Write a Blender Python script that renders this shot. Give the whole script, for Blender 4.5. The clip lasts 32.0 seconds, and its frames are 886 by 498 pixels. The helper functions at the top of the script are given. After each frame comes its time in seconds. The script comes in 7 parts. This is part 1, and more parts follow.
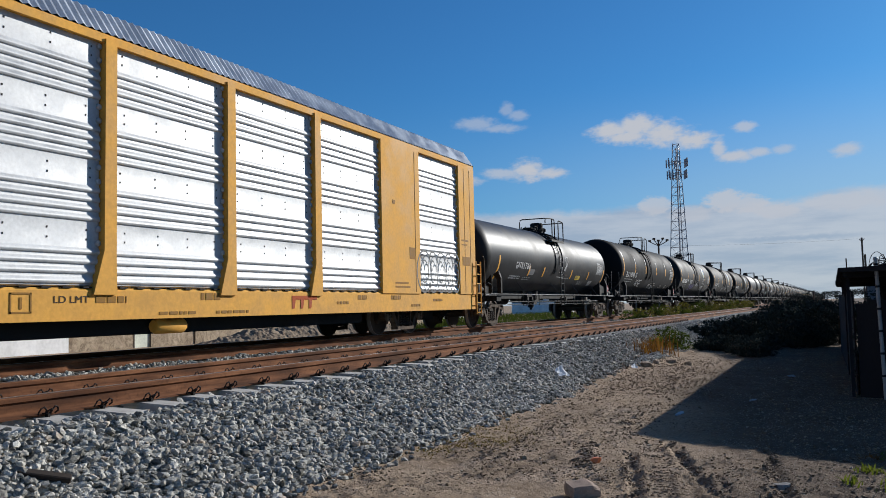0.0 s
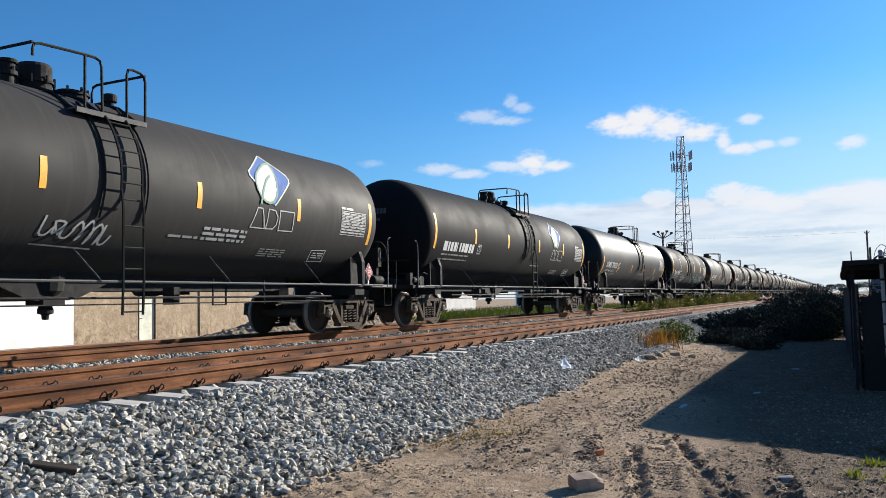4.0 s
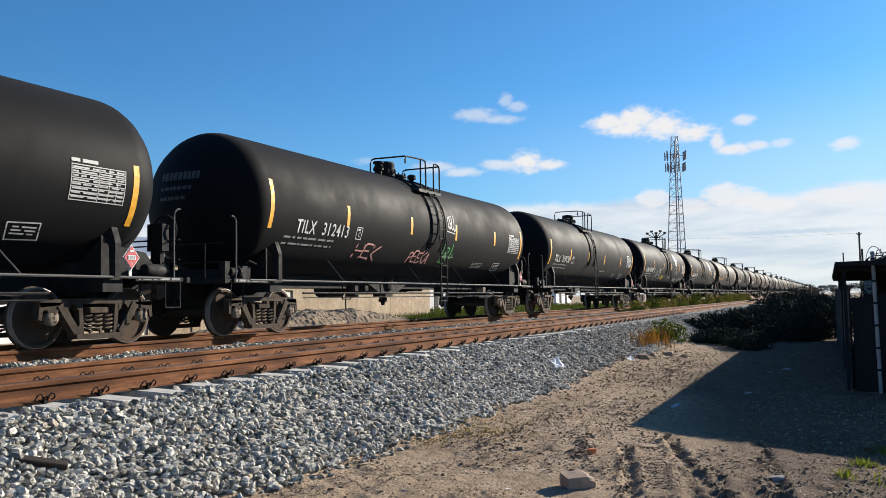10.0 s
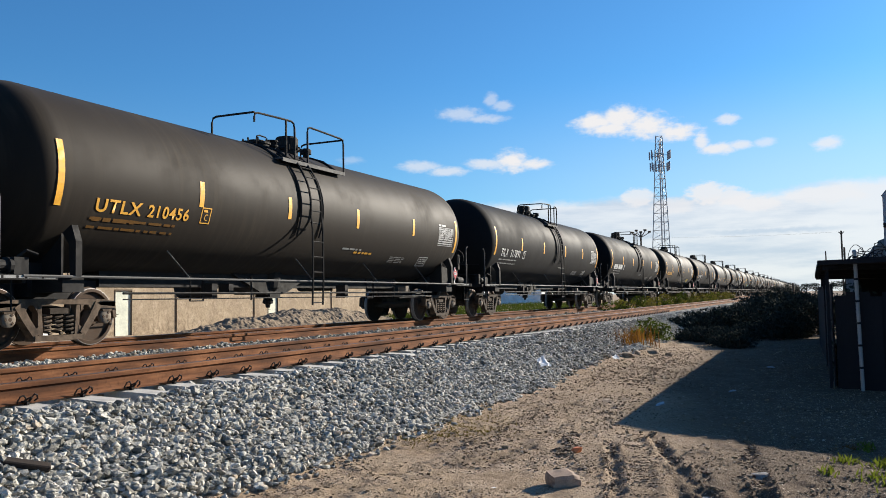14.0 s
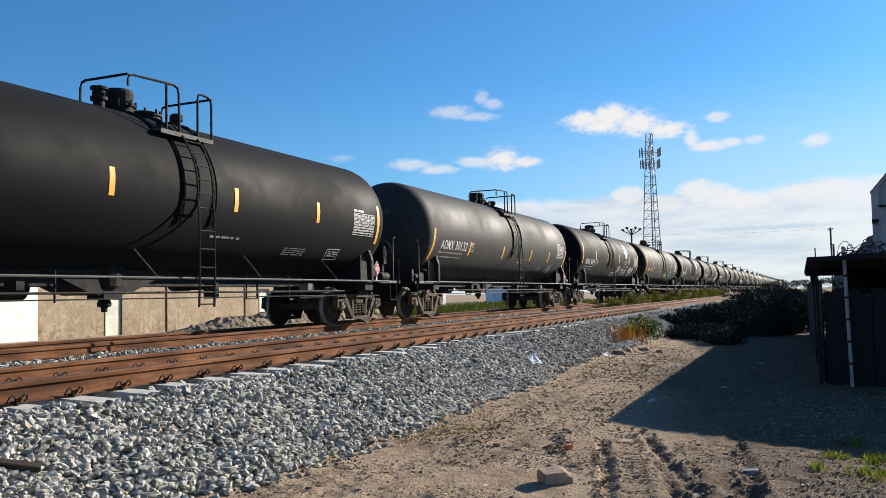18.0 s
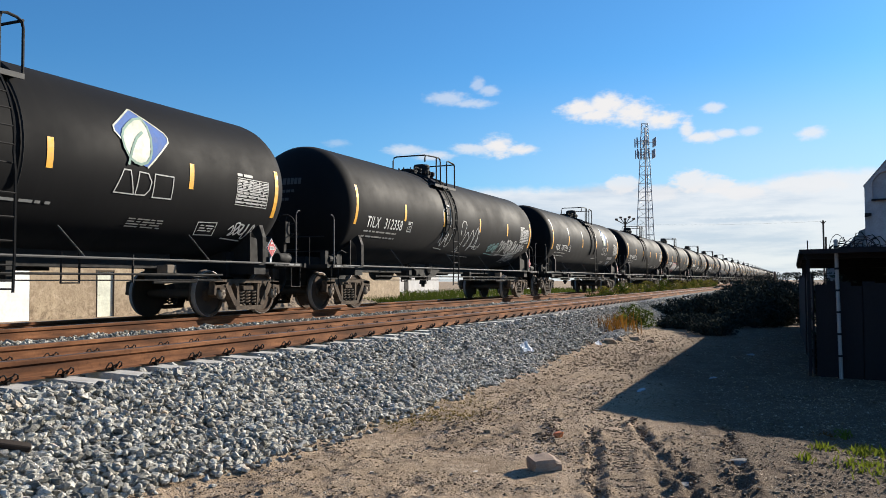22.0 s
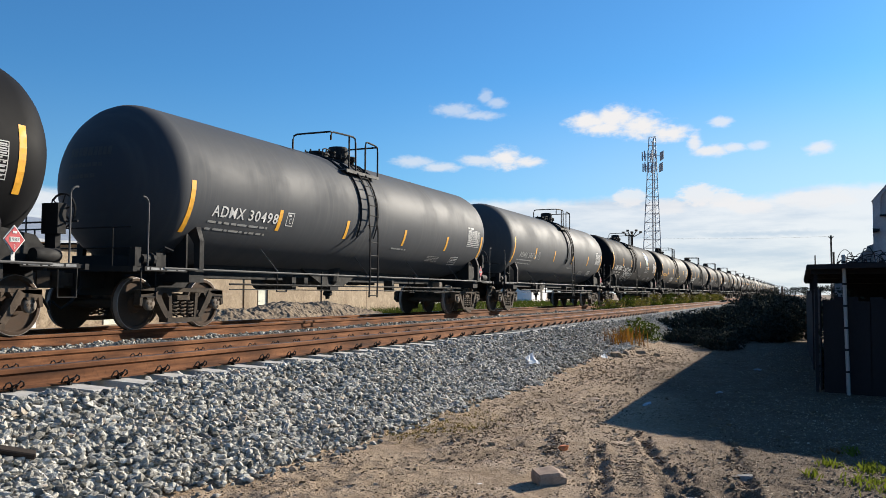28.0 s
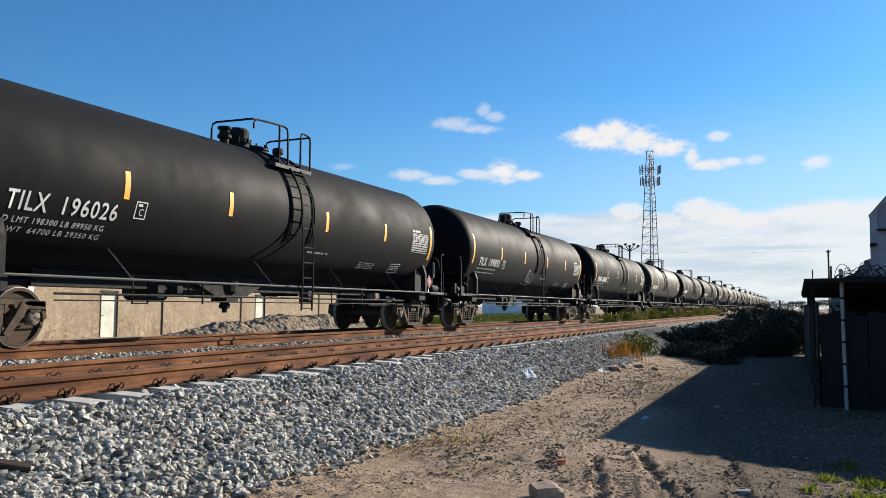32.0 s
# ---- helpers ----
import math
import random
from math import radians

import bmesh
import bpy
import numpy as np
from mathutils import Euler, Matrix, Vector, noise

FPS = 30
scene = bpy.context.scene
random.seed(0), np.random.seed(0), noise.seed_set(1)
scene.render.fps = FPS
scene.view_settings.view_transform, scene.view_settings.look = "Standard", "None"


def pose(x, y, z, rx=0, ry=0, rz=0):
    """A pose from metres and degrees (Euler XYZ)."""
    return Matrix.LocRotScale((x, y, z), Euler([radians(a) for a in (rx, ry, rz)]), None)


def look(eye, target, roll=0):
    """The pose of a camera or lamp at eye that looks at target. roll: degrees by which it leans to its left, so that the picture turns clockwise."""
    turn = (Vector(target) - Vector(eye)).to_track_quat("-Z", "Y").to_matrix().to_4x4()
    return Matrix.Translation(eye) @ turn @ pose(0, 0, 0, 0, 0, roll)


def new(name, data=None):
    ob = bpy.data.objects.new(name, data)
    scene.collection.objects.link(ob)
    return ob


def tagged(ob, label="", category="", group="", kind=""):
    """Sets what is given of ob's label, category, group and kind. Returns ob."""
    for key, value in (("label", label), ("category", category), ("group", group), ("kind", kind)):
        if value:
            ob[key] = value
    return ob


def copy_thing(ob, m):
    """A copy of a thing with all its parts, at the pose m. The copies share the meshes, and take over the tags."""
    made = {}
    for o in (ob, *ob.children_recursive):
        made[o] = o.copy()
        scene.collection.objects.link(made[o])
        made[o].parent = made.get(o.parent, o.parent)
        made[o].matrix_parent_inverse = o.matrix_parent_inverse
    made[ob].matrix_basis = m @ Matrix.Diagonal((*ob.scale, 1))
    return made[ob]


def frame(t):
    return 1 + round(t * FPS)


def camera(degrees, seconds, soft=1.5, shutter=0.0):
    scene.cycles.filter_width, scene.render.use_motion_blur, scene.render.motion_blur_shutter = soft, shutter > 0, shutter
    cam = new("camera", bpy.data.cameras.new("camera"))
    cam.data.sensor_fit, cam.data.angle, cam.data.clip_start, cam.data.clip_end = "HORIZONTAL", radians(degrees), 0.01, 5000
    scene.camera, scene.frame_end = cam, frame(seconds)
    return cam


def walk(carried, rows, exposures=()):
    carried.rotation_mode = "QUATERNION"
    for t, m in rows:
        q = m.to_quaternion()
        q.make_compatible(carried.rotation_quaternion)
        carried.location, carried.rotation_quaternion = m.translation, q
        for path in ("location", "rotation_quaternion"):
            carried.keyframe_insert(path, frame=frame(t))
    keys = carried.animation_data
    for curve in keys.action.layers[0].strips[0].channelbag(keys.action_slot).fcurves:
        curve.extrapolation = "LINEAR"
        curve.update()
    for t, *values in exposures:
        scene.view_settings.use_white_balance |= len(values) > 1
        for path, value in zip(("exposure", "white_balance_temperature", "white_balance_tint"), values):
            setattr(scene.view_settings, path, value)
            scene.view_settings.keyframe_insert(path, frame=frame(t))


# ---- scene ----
SECONDS = 32.0
SKY_TINT, SKY_STRENGTH = (0.37, 0.9, 1.37), 0.054
cam = camera(55.38, SECONDS, 0.8)
EYE = (0.0, 0.0, 0.678)

# seconds, yaw, pitch, roll of the hand-held camera, which stays on one spot
PATH = [
    (0.0, 24.94, 3.95, 1.28), (0.5, 24.98, 4.12, 1.71), (1.0, 25.15, 4.15, 1.71), (1.5, 24.87, 4.25, 1.65), (2.0, 25.24, 4.12, 1.34),
    (2.5, 25.34, 3.73, 1.03), (3.0, 25.46, 3.91, 1.38), (3.5, 25.44, 3.63, 1.25), (5.5, 24.49, 3.34, 1.32), (6.0, 24.58, 3.70, 1.04),
    (6.5, 24.80, 3.92, 1.17), (7.0, 24.80, 3.89, 1.12), (7.5, 24.80, 3.60, 1.16), (8.0, 25.26, 3.39, 1.05), (8.5, 25.01, 3.19, 0.87),
    (9.0, 25.19, 3.55, 0.58), (9.5, 24.94, 3.54, 0.66), (10.0, 24.75, 3.31, 0.78), (10.5, 24.59, 3.06, 0.79), (11.0, 24.58, 2.94, 0.53),
    (11.5, 24.58, 2.78, 0.39), (12.0, 24.33, 2.78, 0.44), (12.5, 23.90, 2.86, 0.50), (13.0, 23.75, 2.96, 1.09), (13.5, 23.87, 3.21, 0.99),
    (14.0, 23.78, 3.25, 0.94), (14.5, 23.64, 2.90, 1.09), (16.5, 23.13, 3.56, 0.67), (17.0, 23.28, 3.62, 0.67), (17.5, 23.40, 2.64, 0.99),
    (18.0, 23.19, 3.11, 1.19), (18.5, 23.32, 3.10, 1.05), (19.0, 23.24, 3.26, 1.07), (19.5, 23.45, 3.40, 0.90), (20.0, 23.44, 3.01, 0.92),
    (20.5, 23.12, 3.14, 1.02), (21.0, 23.13, 3.22, 1.04), (21.5, 22.98, 2.72, 0.51), (22.0, 22.71, 2.19, 0.27), (22.5, 22.66, 2.76, 0.65),
    (23.0, 22.95, 2.57, 0.27), (23.5, 23.10, 2.33, 0.31), (24.0, 22.86, 2.51, 0.58), (24.5, 23.17, 2.80, 0.67), (25.0, 23.09, 3.03, 0.50),
    (25.5, 22.53, 2.93, 0.76), (27.5, 23.47, 2.98, -0.09), (28.0, 23.12, 2.96, -0.31), (28.5, 23.10, 2.80, -0.24), (29.0, 22.99, 2.82, -0.11),
    (29.5, 22.74, 2.75, 0.00), (30.0, 22.96, 3.12, 0.14), (30.5, 22.97, 3.41, 0.07), (31.0, 23.20, 3.50, -0.02), (31.5, 23.22, 3.89, -0.37),
    (32.0, 22.96, 3.86, -0.46),
]
EXPOSURES = [(0.0, 0.22, 6050, 10), (1.0, 0.33, 5830, 10), (2.0, 0.88, 6300, 10), (3.0, 0.96, 6420, 10), (6.0, 0.96, 6620, 10), (11.0, 0.94, 6720, 10), (32.0, 0.95, 6770, 10)]
walk(cam, [(t, pose(*EYE, 90 + p, r, y)) for t, y, p, r in PATH], EXPOSURES)

# ---------------------------------------------------------------- light
SUN_AZ, SUN_EL = 27.0, 21.7        # degrees right of the track's direction, above the horizon
sun_dir = Vector((math.sin(radians(SUN_AZ)) * math.cos(radians(SUN_EL)),
                  math.cos(radians(SUN_AZ)) * math.cos(radians(SUN_EL)), math.sin(radians(SUN_EL))))
sun = new("sun", bpy.data.lights.new("sun", "SUN"))
sun.data.energy, sun.data.angle, sun.data.color = 5.0, radians(0.55), (1.0, 0.93, 0.82)
sun.matrix_world = look(sun_dir * 300, (0, 0, 0))


class Tree:
    """Short hand for building node trees."""

    def __init__(self, tree):
        self.t = tree
        self.t.nodes.clear()

    def n(self, kind, **kw):
        node = self.t.nodes.new(kind)
        for k, v in kw.items():
            if k in node.inputs:
                self.put(node, k, v)
        return node

    def put(self, node, key, v):
        if isinstance(v, bpy.types.NodeSocket):
            self.t.links.new(v, node.inputs[key])
        else:
            node.inputs[key].default_value = v

    def math(self, op, a, b=0.0, c=0.0, clamp=False):
        node = self.t.nodes.new("ShaderNodeMath")
        node.operation, node.use_clamp = op, clamp
        for i, v in enumerate((a, b, c)):
            self.put(node, i, v)
        return node.outputs[0]

    def noise(self, vec, scale, detail=3.0, rough=0.55, dims="3D", distort=0.0):
        node = self.t.nodes.new("ShaderNodeTexNoise")
        node.noise_dimensions = dims
        if vec is not None:
            self.put(node, "Vector", vec)
        for k, v in (("Scale", scale), ("Detail", detail), ("Roughness", rough), ("Distortion", distort)):
            self.put(node, k, v)
        return node.outputs["Fac"]

    def range(self, v, a, b, lo=0.0, hi=1.0, smooth=True):
        node = self.t.nodes.new("ShaderNodeMapRange")
        node.interpolation_type = "SMOOTHSTEP" if smooth else "LINEAR"
        for i, x in enumerate((v, a, b, lo, hi)):
            self.put(node, i, x)
        return node.outputs[0]

    def mix(self, fac, a, b, blend="MIX"):
        node = self.t.nodes.new("ShaderNodeMix")
        node.data_type, node.blend_type = "RGBA", blend
        self.put(node, 0, fac)
        for key, v in ((6, a), (7, b)):
            if isinstance(v, (tuple, list)) and len(v) == 3:
                v = (*v, 1.0)
            self.put(node, key, v)
        return node.outputs[2]

    def ramp(self, fac, stops):
        node = self.t.nodes.new("ShaderNodeValToRGB")
        el = node.color_ramp.elements
        while len(el) < len(stops):
            el.new(0.5)
        for e, (p, c) in zip(el, stops):
            e.position, e.color = p, (*c, 1.0)
        self.put(node, 0, fac)
        return node.outputs[0]

    def mapping(self, vec, scale=(1, 1, 1), loc=(0, 0, 0)):
        node = self.t.nodes.new("ShaderNodeMapping")
        self.put(node, "Vector", vec)
        node.inputs["Scale"].default_value, node.inputs["Location"].default_value = scale, loc
        return node.outputs[0]

    def bump(self, height, strength=0.4, distance=0.02, normal=None):
        node = self.t.nodes.new("ShaderNodeBump")
        node.inputs["Strength"].default_value, node.inputs["Distance"].default_value = strength, distance
        self.put(node, "Height", height)
        if normal is not None:
            self.put(node, "Normal", normal)
        return node.outputs[0]


# sky with low fair-weather clouds; angles in degrees: azimuth from the track's direction, height
CLOUDS = [(-13.3, 11.45, 1.5, 0.62, 1.0), (-11.5, 11.6, 1.7, 0.85, 1.0), (-9.9, 11.0, 1.8, 0.85, 1.0), (-8.1, 10.45, 1.7, 0.6, 1.0), (-12.2, 10.95, 1.9, 0.5, 1.0),
          (-6.45, 9.85, 0.55, 0.75, 0.85), (-5.4, 9.25, 1.3, 0.42, 0.9), (-4.1, 9.38, 1.0, 0.3, 0.75), (-4.85, 11.08, 0.75, 0.36, 0.7), (-2.6, 9.45, 0.8, 0.3, 0.55), (1.1, 9.08, 0.95, 0.45, 0.75),
          (-22.3, 12.3, 1.6, 0.5, 0.5), (-20.7, 11.95, 1.5, 0.34, 0.5), (-20.3, 13.2, 0.5, 0.55, 0.4), (-19.6, 12.75, 0.8, 0.36, 0.45),
          (-20.6, 8.93, 1.5, 0.36, 0.7), (-18.9, 9.1, 1.35, 0.78, 1.0), (-17.6, 8.83, 1.4, 0.4, 0.95), (-25.2, 8.85, 1.5, 0.42, 0.6), (-23.4, 8.48, 1.4, 0.34, 0.65), (-29.9, 9.3, 0.9, 0.3, 0.25)]
# heads of cumulus that stand out of the bank on the horizon
HEADS = [(-10.6, 6.35, 1.0, 0.62, 0.75), (-6.2, 6.4, 1.3, 0.72, 0.85), (-4.8, 6.1, 1.2, 0.6, 0.8), (-3.2, 5.6, 1.4, 0.5, 0.7), (-8.4, 5.7, 1.5, 0.5, 0.6), (0.6, 5.9, 2.4, 0.5, 0.45)]
world = bpy.data.worlds.new("sky")
scene.world = world
world.use_nodes = True
w = Tree(world.node_tree)
sky = w.n("ShaderNodeTexSky")
sky.sky_type, sky.sun_disc = "NISHITA", False
sky.sun_elevation, sky.sun_rotation = radians(SUN_EL), radians(SUN_AZ)
sky.air_density, sky.dust_density, sky.ozone_density = 1.0, 0.3, 2.0
coord = w.n("ShaderNodeTexCoord").outputs["Generated"]
xyz = w.n("ShaderNodeSeparateXYZ", Vector=coord)
az = w.math("MULTIPLY", w.math("ARCTAN2", xyz.outputs[0], xyz.outputs[1]), 57.2958)
el = w.math("MULTIPLY", w.math("ARCSINE", xyz.outputs[2]), 57.2958)
flat = w.n("ShaderNodeCombineXYZ", X=az, Y=el).outputs[0]
n_big = w.noise(w.mapping(flat, (0.55, 1.2, 1)), 0.55, 6.0, 0.62)
n_fine = w.noise(w.mapping(flat, (0.8, 1.5, 1), (7, 3, 0)), 1.7, 6.0, 0.62)
wob = w.math("ADD", w.math("MULTIPLY", w.math("SUBTRACT", n_big, 0.5), 1.5), w.math("MULTIPLY", w.math("SUBTRACT", n_fine, 0.5), 1.9))


def puffs(places, soft):
    found = None
    for ca, ce, wa, we, dens in places:
        dx = w.math("DIVIDE", w.math("SUBTRACT", az, ca), wa)
        dy = w.math("DIVIDE", w.math("SUBTRACT", el, ce), we)
        d = w.math("SQRT", w.math("ADD", w.math("MULTIPLY", dx, dx), w.math("MULTIPLY", dy, dy)))
        m = w.range(w.math("ADD", d, w.math("MULTIPLY", wob, 0.7)), 1.25, 1.25 - soft, 0.0, dens)
        found = m if found is None else w.math("MAXIMUM", found, m)
    return found


mask = w.math("MAXIMUM", puffs(CLOUDS, 0.95), w.math("MULTIPLY", puffs(HEADS, 0.6), w.range(el, 3.2, 5.6)))
# unseen fair-weather cloud added outside the view to make the fill light more neutral
rest = w.math("MAXIMUM", w.range(w.math("ABSOLUTE", w.math("ADD", az, 20.0)), 42.0, 60.0), w.range(el, 24.0, 34.0))
rest = w.math("MULTIPLY", rest, w.range(el, 3.0, 9.0))
mask = w.math("MAXIMUM", mask, w.math("MULTIPLY", rest, w.range(w.noise(coord, 3.4, 6.0, 0.58), 0.6, 0.72, 0.0, 0.75)))
# the bank of cloud that stands all round the horizon
lump = w.math("MULTIPLY", w.math("SUBTRACT", w.noise(w.mapping(flat, (0.16, 0.05, 1), (3.3, 0, 0)), 1.0, 5.0, 0.6), 0.5), 1.0)
# the bank is lowered out of view to weaken the fill light
away = w.range(w.math("ABSOLUTE", w.math("ADD", az, 10.0)), 45.0, 100.0, 0.0, 3.6)
top = w.math("SUBTRACT", w.math("ADD", w.range(az, -3.5, 3.0, 6.25, 6.75), lump), away)
bank = w.range(w.math("ADD", w.math("SUBTRACT", el, top), w.math("MULTIPLY", wob, 0.28)), 0.3, -0.4, 0.0, 0.84)
grey = w.noise(w.mapping(flat, (0.1, 0.62, 1), (1.2, 4, 0)), 1.0, 6.0, 0.6)
streak = w.math("MULTIPLY", w.range(w.math("ABSOLUTE", w.math("ADD", w.math("SUBTRACT", el, 3.85), w.math("MULTIPLY", wob, 0.25))), 0.3, 0.02), w.math("MULTIPLY", w.range(az, -9.0, -4.0), w.range(az, 4.0, -1.0)))
shade = w.math("MAXIMUM", w.range(grey, 0.4, 0.68, 0.0, 0.85), w.math("MULTIPLY", streak, 0.8))
bank_col = w.mix(shade, (0.96, 0.985, 1.04), (0.6, 0.7, 0.86))
skycol = w.mix(1.0, sky.outputs[0], SKY_TINT, "MULTIPLY")
CLOUD_GAIN = 8.6
gain = w.n("ShaderNodeVectorMath")
gain.operation = "SCALE"
w.put(gain, 0, bank_col)
gain.inputs["Scale"].default_value = CLOUD_GAIN
# a thin veil that whitens the sky towards the sun and the horizon
veil = w.math("MULTIPLY", w.range(el, 15.0, 5.5, 0.0, 0.46), w.math("MULTIPLY", w.range(az, -32.0, 4.0, 0.15, 1.0), w.range(az, 55.0, 100.0, 1.0, 0.0)))
skycol = w.mix(veil, skycol, (CLOUD_GAIN * 0.8, CLOUD_GAIN * 0.88, CLOUD_GAIN * 0.95))
c1 = w.mix(bank, skycol, gain.outputs[0])
c2 = w.mix(mask, c1, (CLOUD_GAIN * 0.97, CLOUD_GAIN * 0.98, CLOUD_GAIN * 1.02))
bg = w.n("ShaderNodeBackground", Color=c2, Strength=SKY_STRENGTH)
out = w.n("ShaderNodeOutputWorld")
w.t.links.new(bg.outputs[0], out.inputs[0])

# ---------------------------------------------------------------- materials


def material(name):
    m = bpy.data.materials.new(name)
    m.use_nodes = True
    t = Tree(m.node_tree)
    bsdf = t.n("ShaderNodeBsdfPrincipled")
    o = t.n("ShaderNodeOutputMaterial")
    t.t.links.new(bsdf.outputs[0], o.inputs[0])
    return m, t, bsdf


def pos(t):
    return t.n("ShaderNodeTexCoord").outputs["Object"]


def rnd(t):
    return t.n("ShaderNodeObjectInfo").outputs["Random"]


def plain(name, color, rough=0.6, metal=0.0, vary=0.25, scale=6.0, bump=0.15):
    """A painted or weathered surface with grain and stains."""
    m, t, b = material(name)
    p = pos(t)
    n1, n2 = t.noise(p, scale, 4.0), t.noise(p, scale * 9, 3.0)
    k = t.math("ADD", t.math("MULTIPLY", t.math("SUBTRACT", n1, 0.5), 2 * vary), t.math("MULTIPLY", t.math("SUBTRACT", n2, 0.5), vary))
    dark = tuple(c * 0.45 for c in color)
    lite = tuple(min(1, c * 1.5) for c in color)
    c = t.mix(t.range(k, -vary, vary), dark, lite)
    c = t.mix(0.45, c, color)
    t.put(b, "Base Color", c)
    t.put(b, "Roughness", t.range(n1, 0.3, 0.7, max(0.05, rough - 0.1), min(1, rough + 0.12)))
    b.inputs["Metallic"].default_value = metal
    b.inputs["Specular IOR Level"].default_value = 0.5 if rough < 0.7 else 0.18
    if bump:
        t.put(b, "Normal", t.bump(n2, bump, 0.01))
    return m


def tank_paint(name, color, dust, rough, dusty=0.35, gloss=0.3):
    """Tank paint: streaked by rain, dusty on top, scuffed."""
    m, t, b = material(name)
    p = pos(t)
    r = rnd(t)
    shift = t.n("ShaderNodeVectorMath")
    shift.operation = "ADD"
    t.put(shift, 0, p)
    t.put(shift, 1, t.n("ShaderNodeCombineXYZ", X=t.math("MULTIPLY", r, 90.0), Y=t.math("MULTIPLY", r, 37.0)).outputs[0])
    q = shift.outputs[0]
    streak = t.noise(t.mapping(q, (0.6, 5.0, 0.35)), 1.6, 4.0, 0.6)
    cloud = t.noise(q, 0.55, 4.0, 0.6)
    fine = t.noise(q, 22.0, 3.0)
    a = t.math("MULTIPLY", t.range(streak, 0.42, 0.75), t.range(cloud, 0.3, 0.75))
    a = t.math("MULTIPLY", a, dusty, clamp=True)
    c = t.mix(a, color, dust)
    c = t.mix(t.range(fine, 0.62, 0.8, 0.0, 0.1), c, dust)
    c = t.mix(t.range(r, 0.4, 1.0, 0.0, 0.3, False), c, dust)
    t.put(b, "Base Color", c)
    t.put(b, "Roughness", t.range(t.math("ADD", cloud, t.math("MULTIPLY", fine, 0.1)), 0.4, 0.8, rough - 0.06, rough + 0.12))
    t.put(b, "Normal", t.bump(t.noise(q, 1.1, 2.0), 0.03, 0.05, t.bump(fine, 0.03, 0.003)))
    b.inputs["Specular IOR Level"].default_value = gloss
    # a film of fine dust, seen along the flanks
    b.inputs["Sheen Weight"].default_value, b.inputs["Sheen Roughness"].default_value = 0.035, 0.45
    b.inputs["Sheen Tint"].default_value = (0.76, 0.76, 0.78, 1.0)
    return m


def stone(name, stops, rough=0.85, scale=30.0, island=True):
    """Stones, each with its own shade."""
    m, t, b = material(name)
    g = t.n("ShaderNodeNewGeometry").outputs["Random Per Island"] if island else rnd(t)
    n = t.noise(pos(t), scale, 3.0)
    c = t.ramp(g, stops)
    c = t.mix(t.range(n, 0.35, 0.75, 0.0, 0.55), c, tuple(x * 0.45 for x in stops[0][1]))
    fine = t.noise(pos(t), scale * 5, 3.0)
    c = t.mix(t.range(fine, 0.5, 0.68, 0.0, 0.5), c, tuple(x * 0.6 for x in stops[0][1]))
    t.put(b, "Base Color", c)
    b.inputs["Roughness"].default_value = rough
    b.inputs["Specular IOR Level"].default_value = 0.25
    t.put(b, "Normal", t.bump(fine, 0.6, 0.012))
    return m


M = {}
M["black"] = tank_paint("black_tank_paint", (0.0056, 0.006, 0.0072), (0.02, 0.0197, 0.0195), 0.64, 0.18, 0.05)
M["worn"] = tank_paint("weathered_black_tank_paint", (0.026, 0.0255, 0.0255), (0.074, 0.07, 0.064), 0.64, 0.4, 0.1)
M["gloss"] = tank_paint("glossy_black_tank_paint", (0.009, 0.0095, 0.0105), (0.03, 0.03, 0.029), 0.48, 0.15, 0.2)
M["brown"] = tank_paint("dusty_black_tank_paint", (0.021, 0.0165, 0.0125), (0.066, 0.053, 0.037), 0.66, 0.45, 0.1)
M["grey"] = tank_paint("faded_grey_tank_paint", (0.05, 0.055, 0.063), (0.098, 0.1, 0.1), 0.66, 0.5, 0.12)
M["iron"] = plain("black_iron", (0.018, 0.0175, 0.0175), 0.78, 0.0, 0.3, 8)
M["rail_paint"] = plain("worn_handrail_paint", (0.1, 0.098, 0.096), 0.72, 0.0, 0.3, 8)
m, t, b = material("dusty_cast_steel")
n1, n2 = t.noise(pos(t), 6, 4.0), t.noise(pos(t), 50, 3.0)
c = t.mix(t.range(rnd(t), 0.35, 0.95), (0.06, 0.047, 0.036), (0.13, 0.094, 0.067))
c = t.mix(t.range(n1, 0.35, 0.7, 0.0, 0.7), c, (0.02, 0.015, 0.012))
c = t.mix(t.range(n2, 0.5, 0.8, 0.0, 0.4), c, (0.115, 0.088, 0.066))
t.put(b, "Base Color", c)
b.inputs["Roughness"].default_value = 0.85
b.inputs["Specular IOR Level"].default_value = 0.15
t.put(b, "Normal", t.bump(n2, 0.3, 0.01))
M["truck"] = m
M["wheel"] = plain("brown_wheel_steel", (0.066, 0.044, 0.031), 0.85, 0.0, 0.5, 9)
M["bearing"] = plain("worn_bearing_cap", (0.17, 0.14, 0.11), 0.75, 0.0, 0.4, 12, 0.1)
M["tread"] = plain("polished_wheel_tread", (0.24, 0.215, 0.2), 0.6, 0.3, 0.2, 9, 0)
M["yellow_film"] = plain("yellow_reflective_film", (0.85, 0.36, 0.012), 0.6, 0.0, 0.1, 9, 0)
M["white_film"] = plain("silver_reflective_film", (0.2, 0.2, 0.2), 0.45, 0.0, 0.2, 9, 0)
M["white_paint"] = plain("white_lettering_paint", (0.6, 0.6, 0.585), 0.75, 0.0, 0.15, 14, 0)
M["faint_paint"] = plain("faded_lettering_paint", (0.28, 0.28, 0.27), 0.65, 0.0, 0.3, 14, 0)
M["table_paint"] = plain("worn_table_paint", (0.42, 0.42, 0.41), 0.65, 0.0, 0.3, 14, 0)
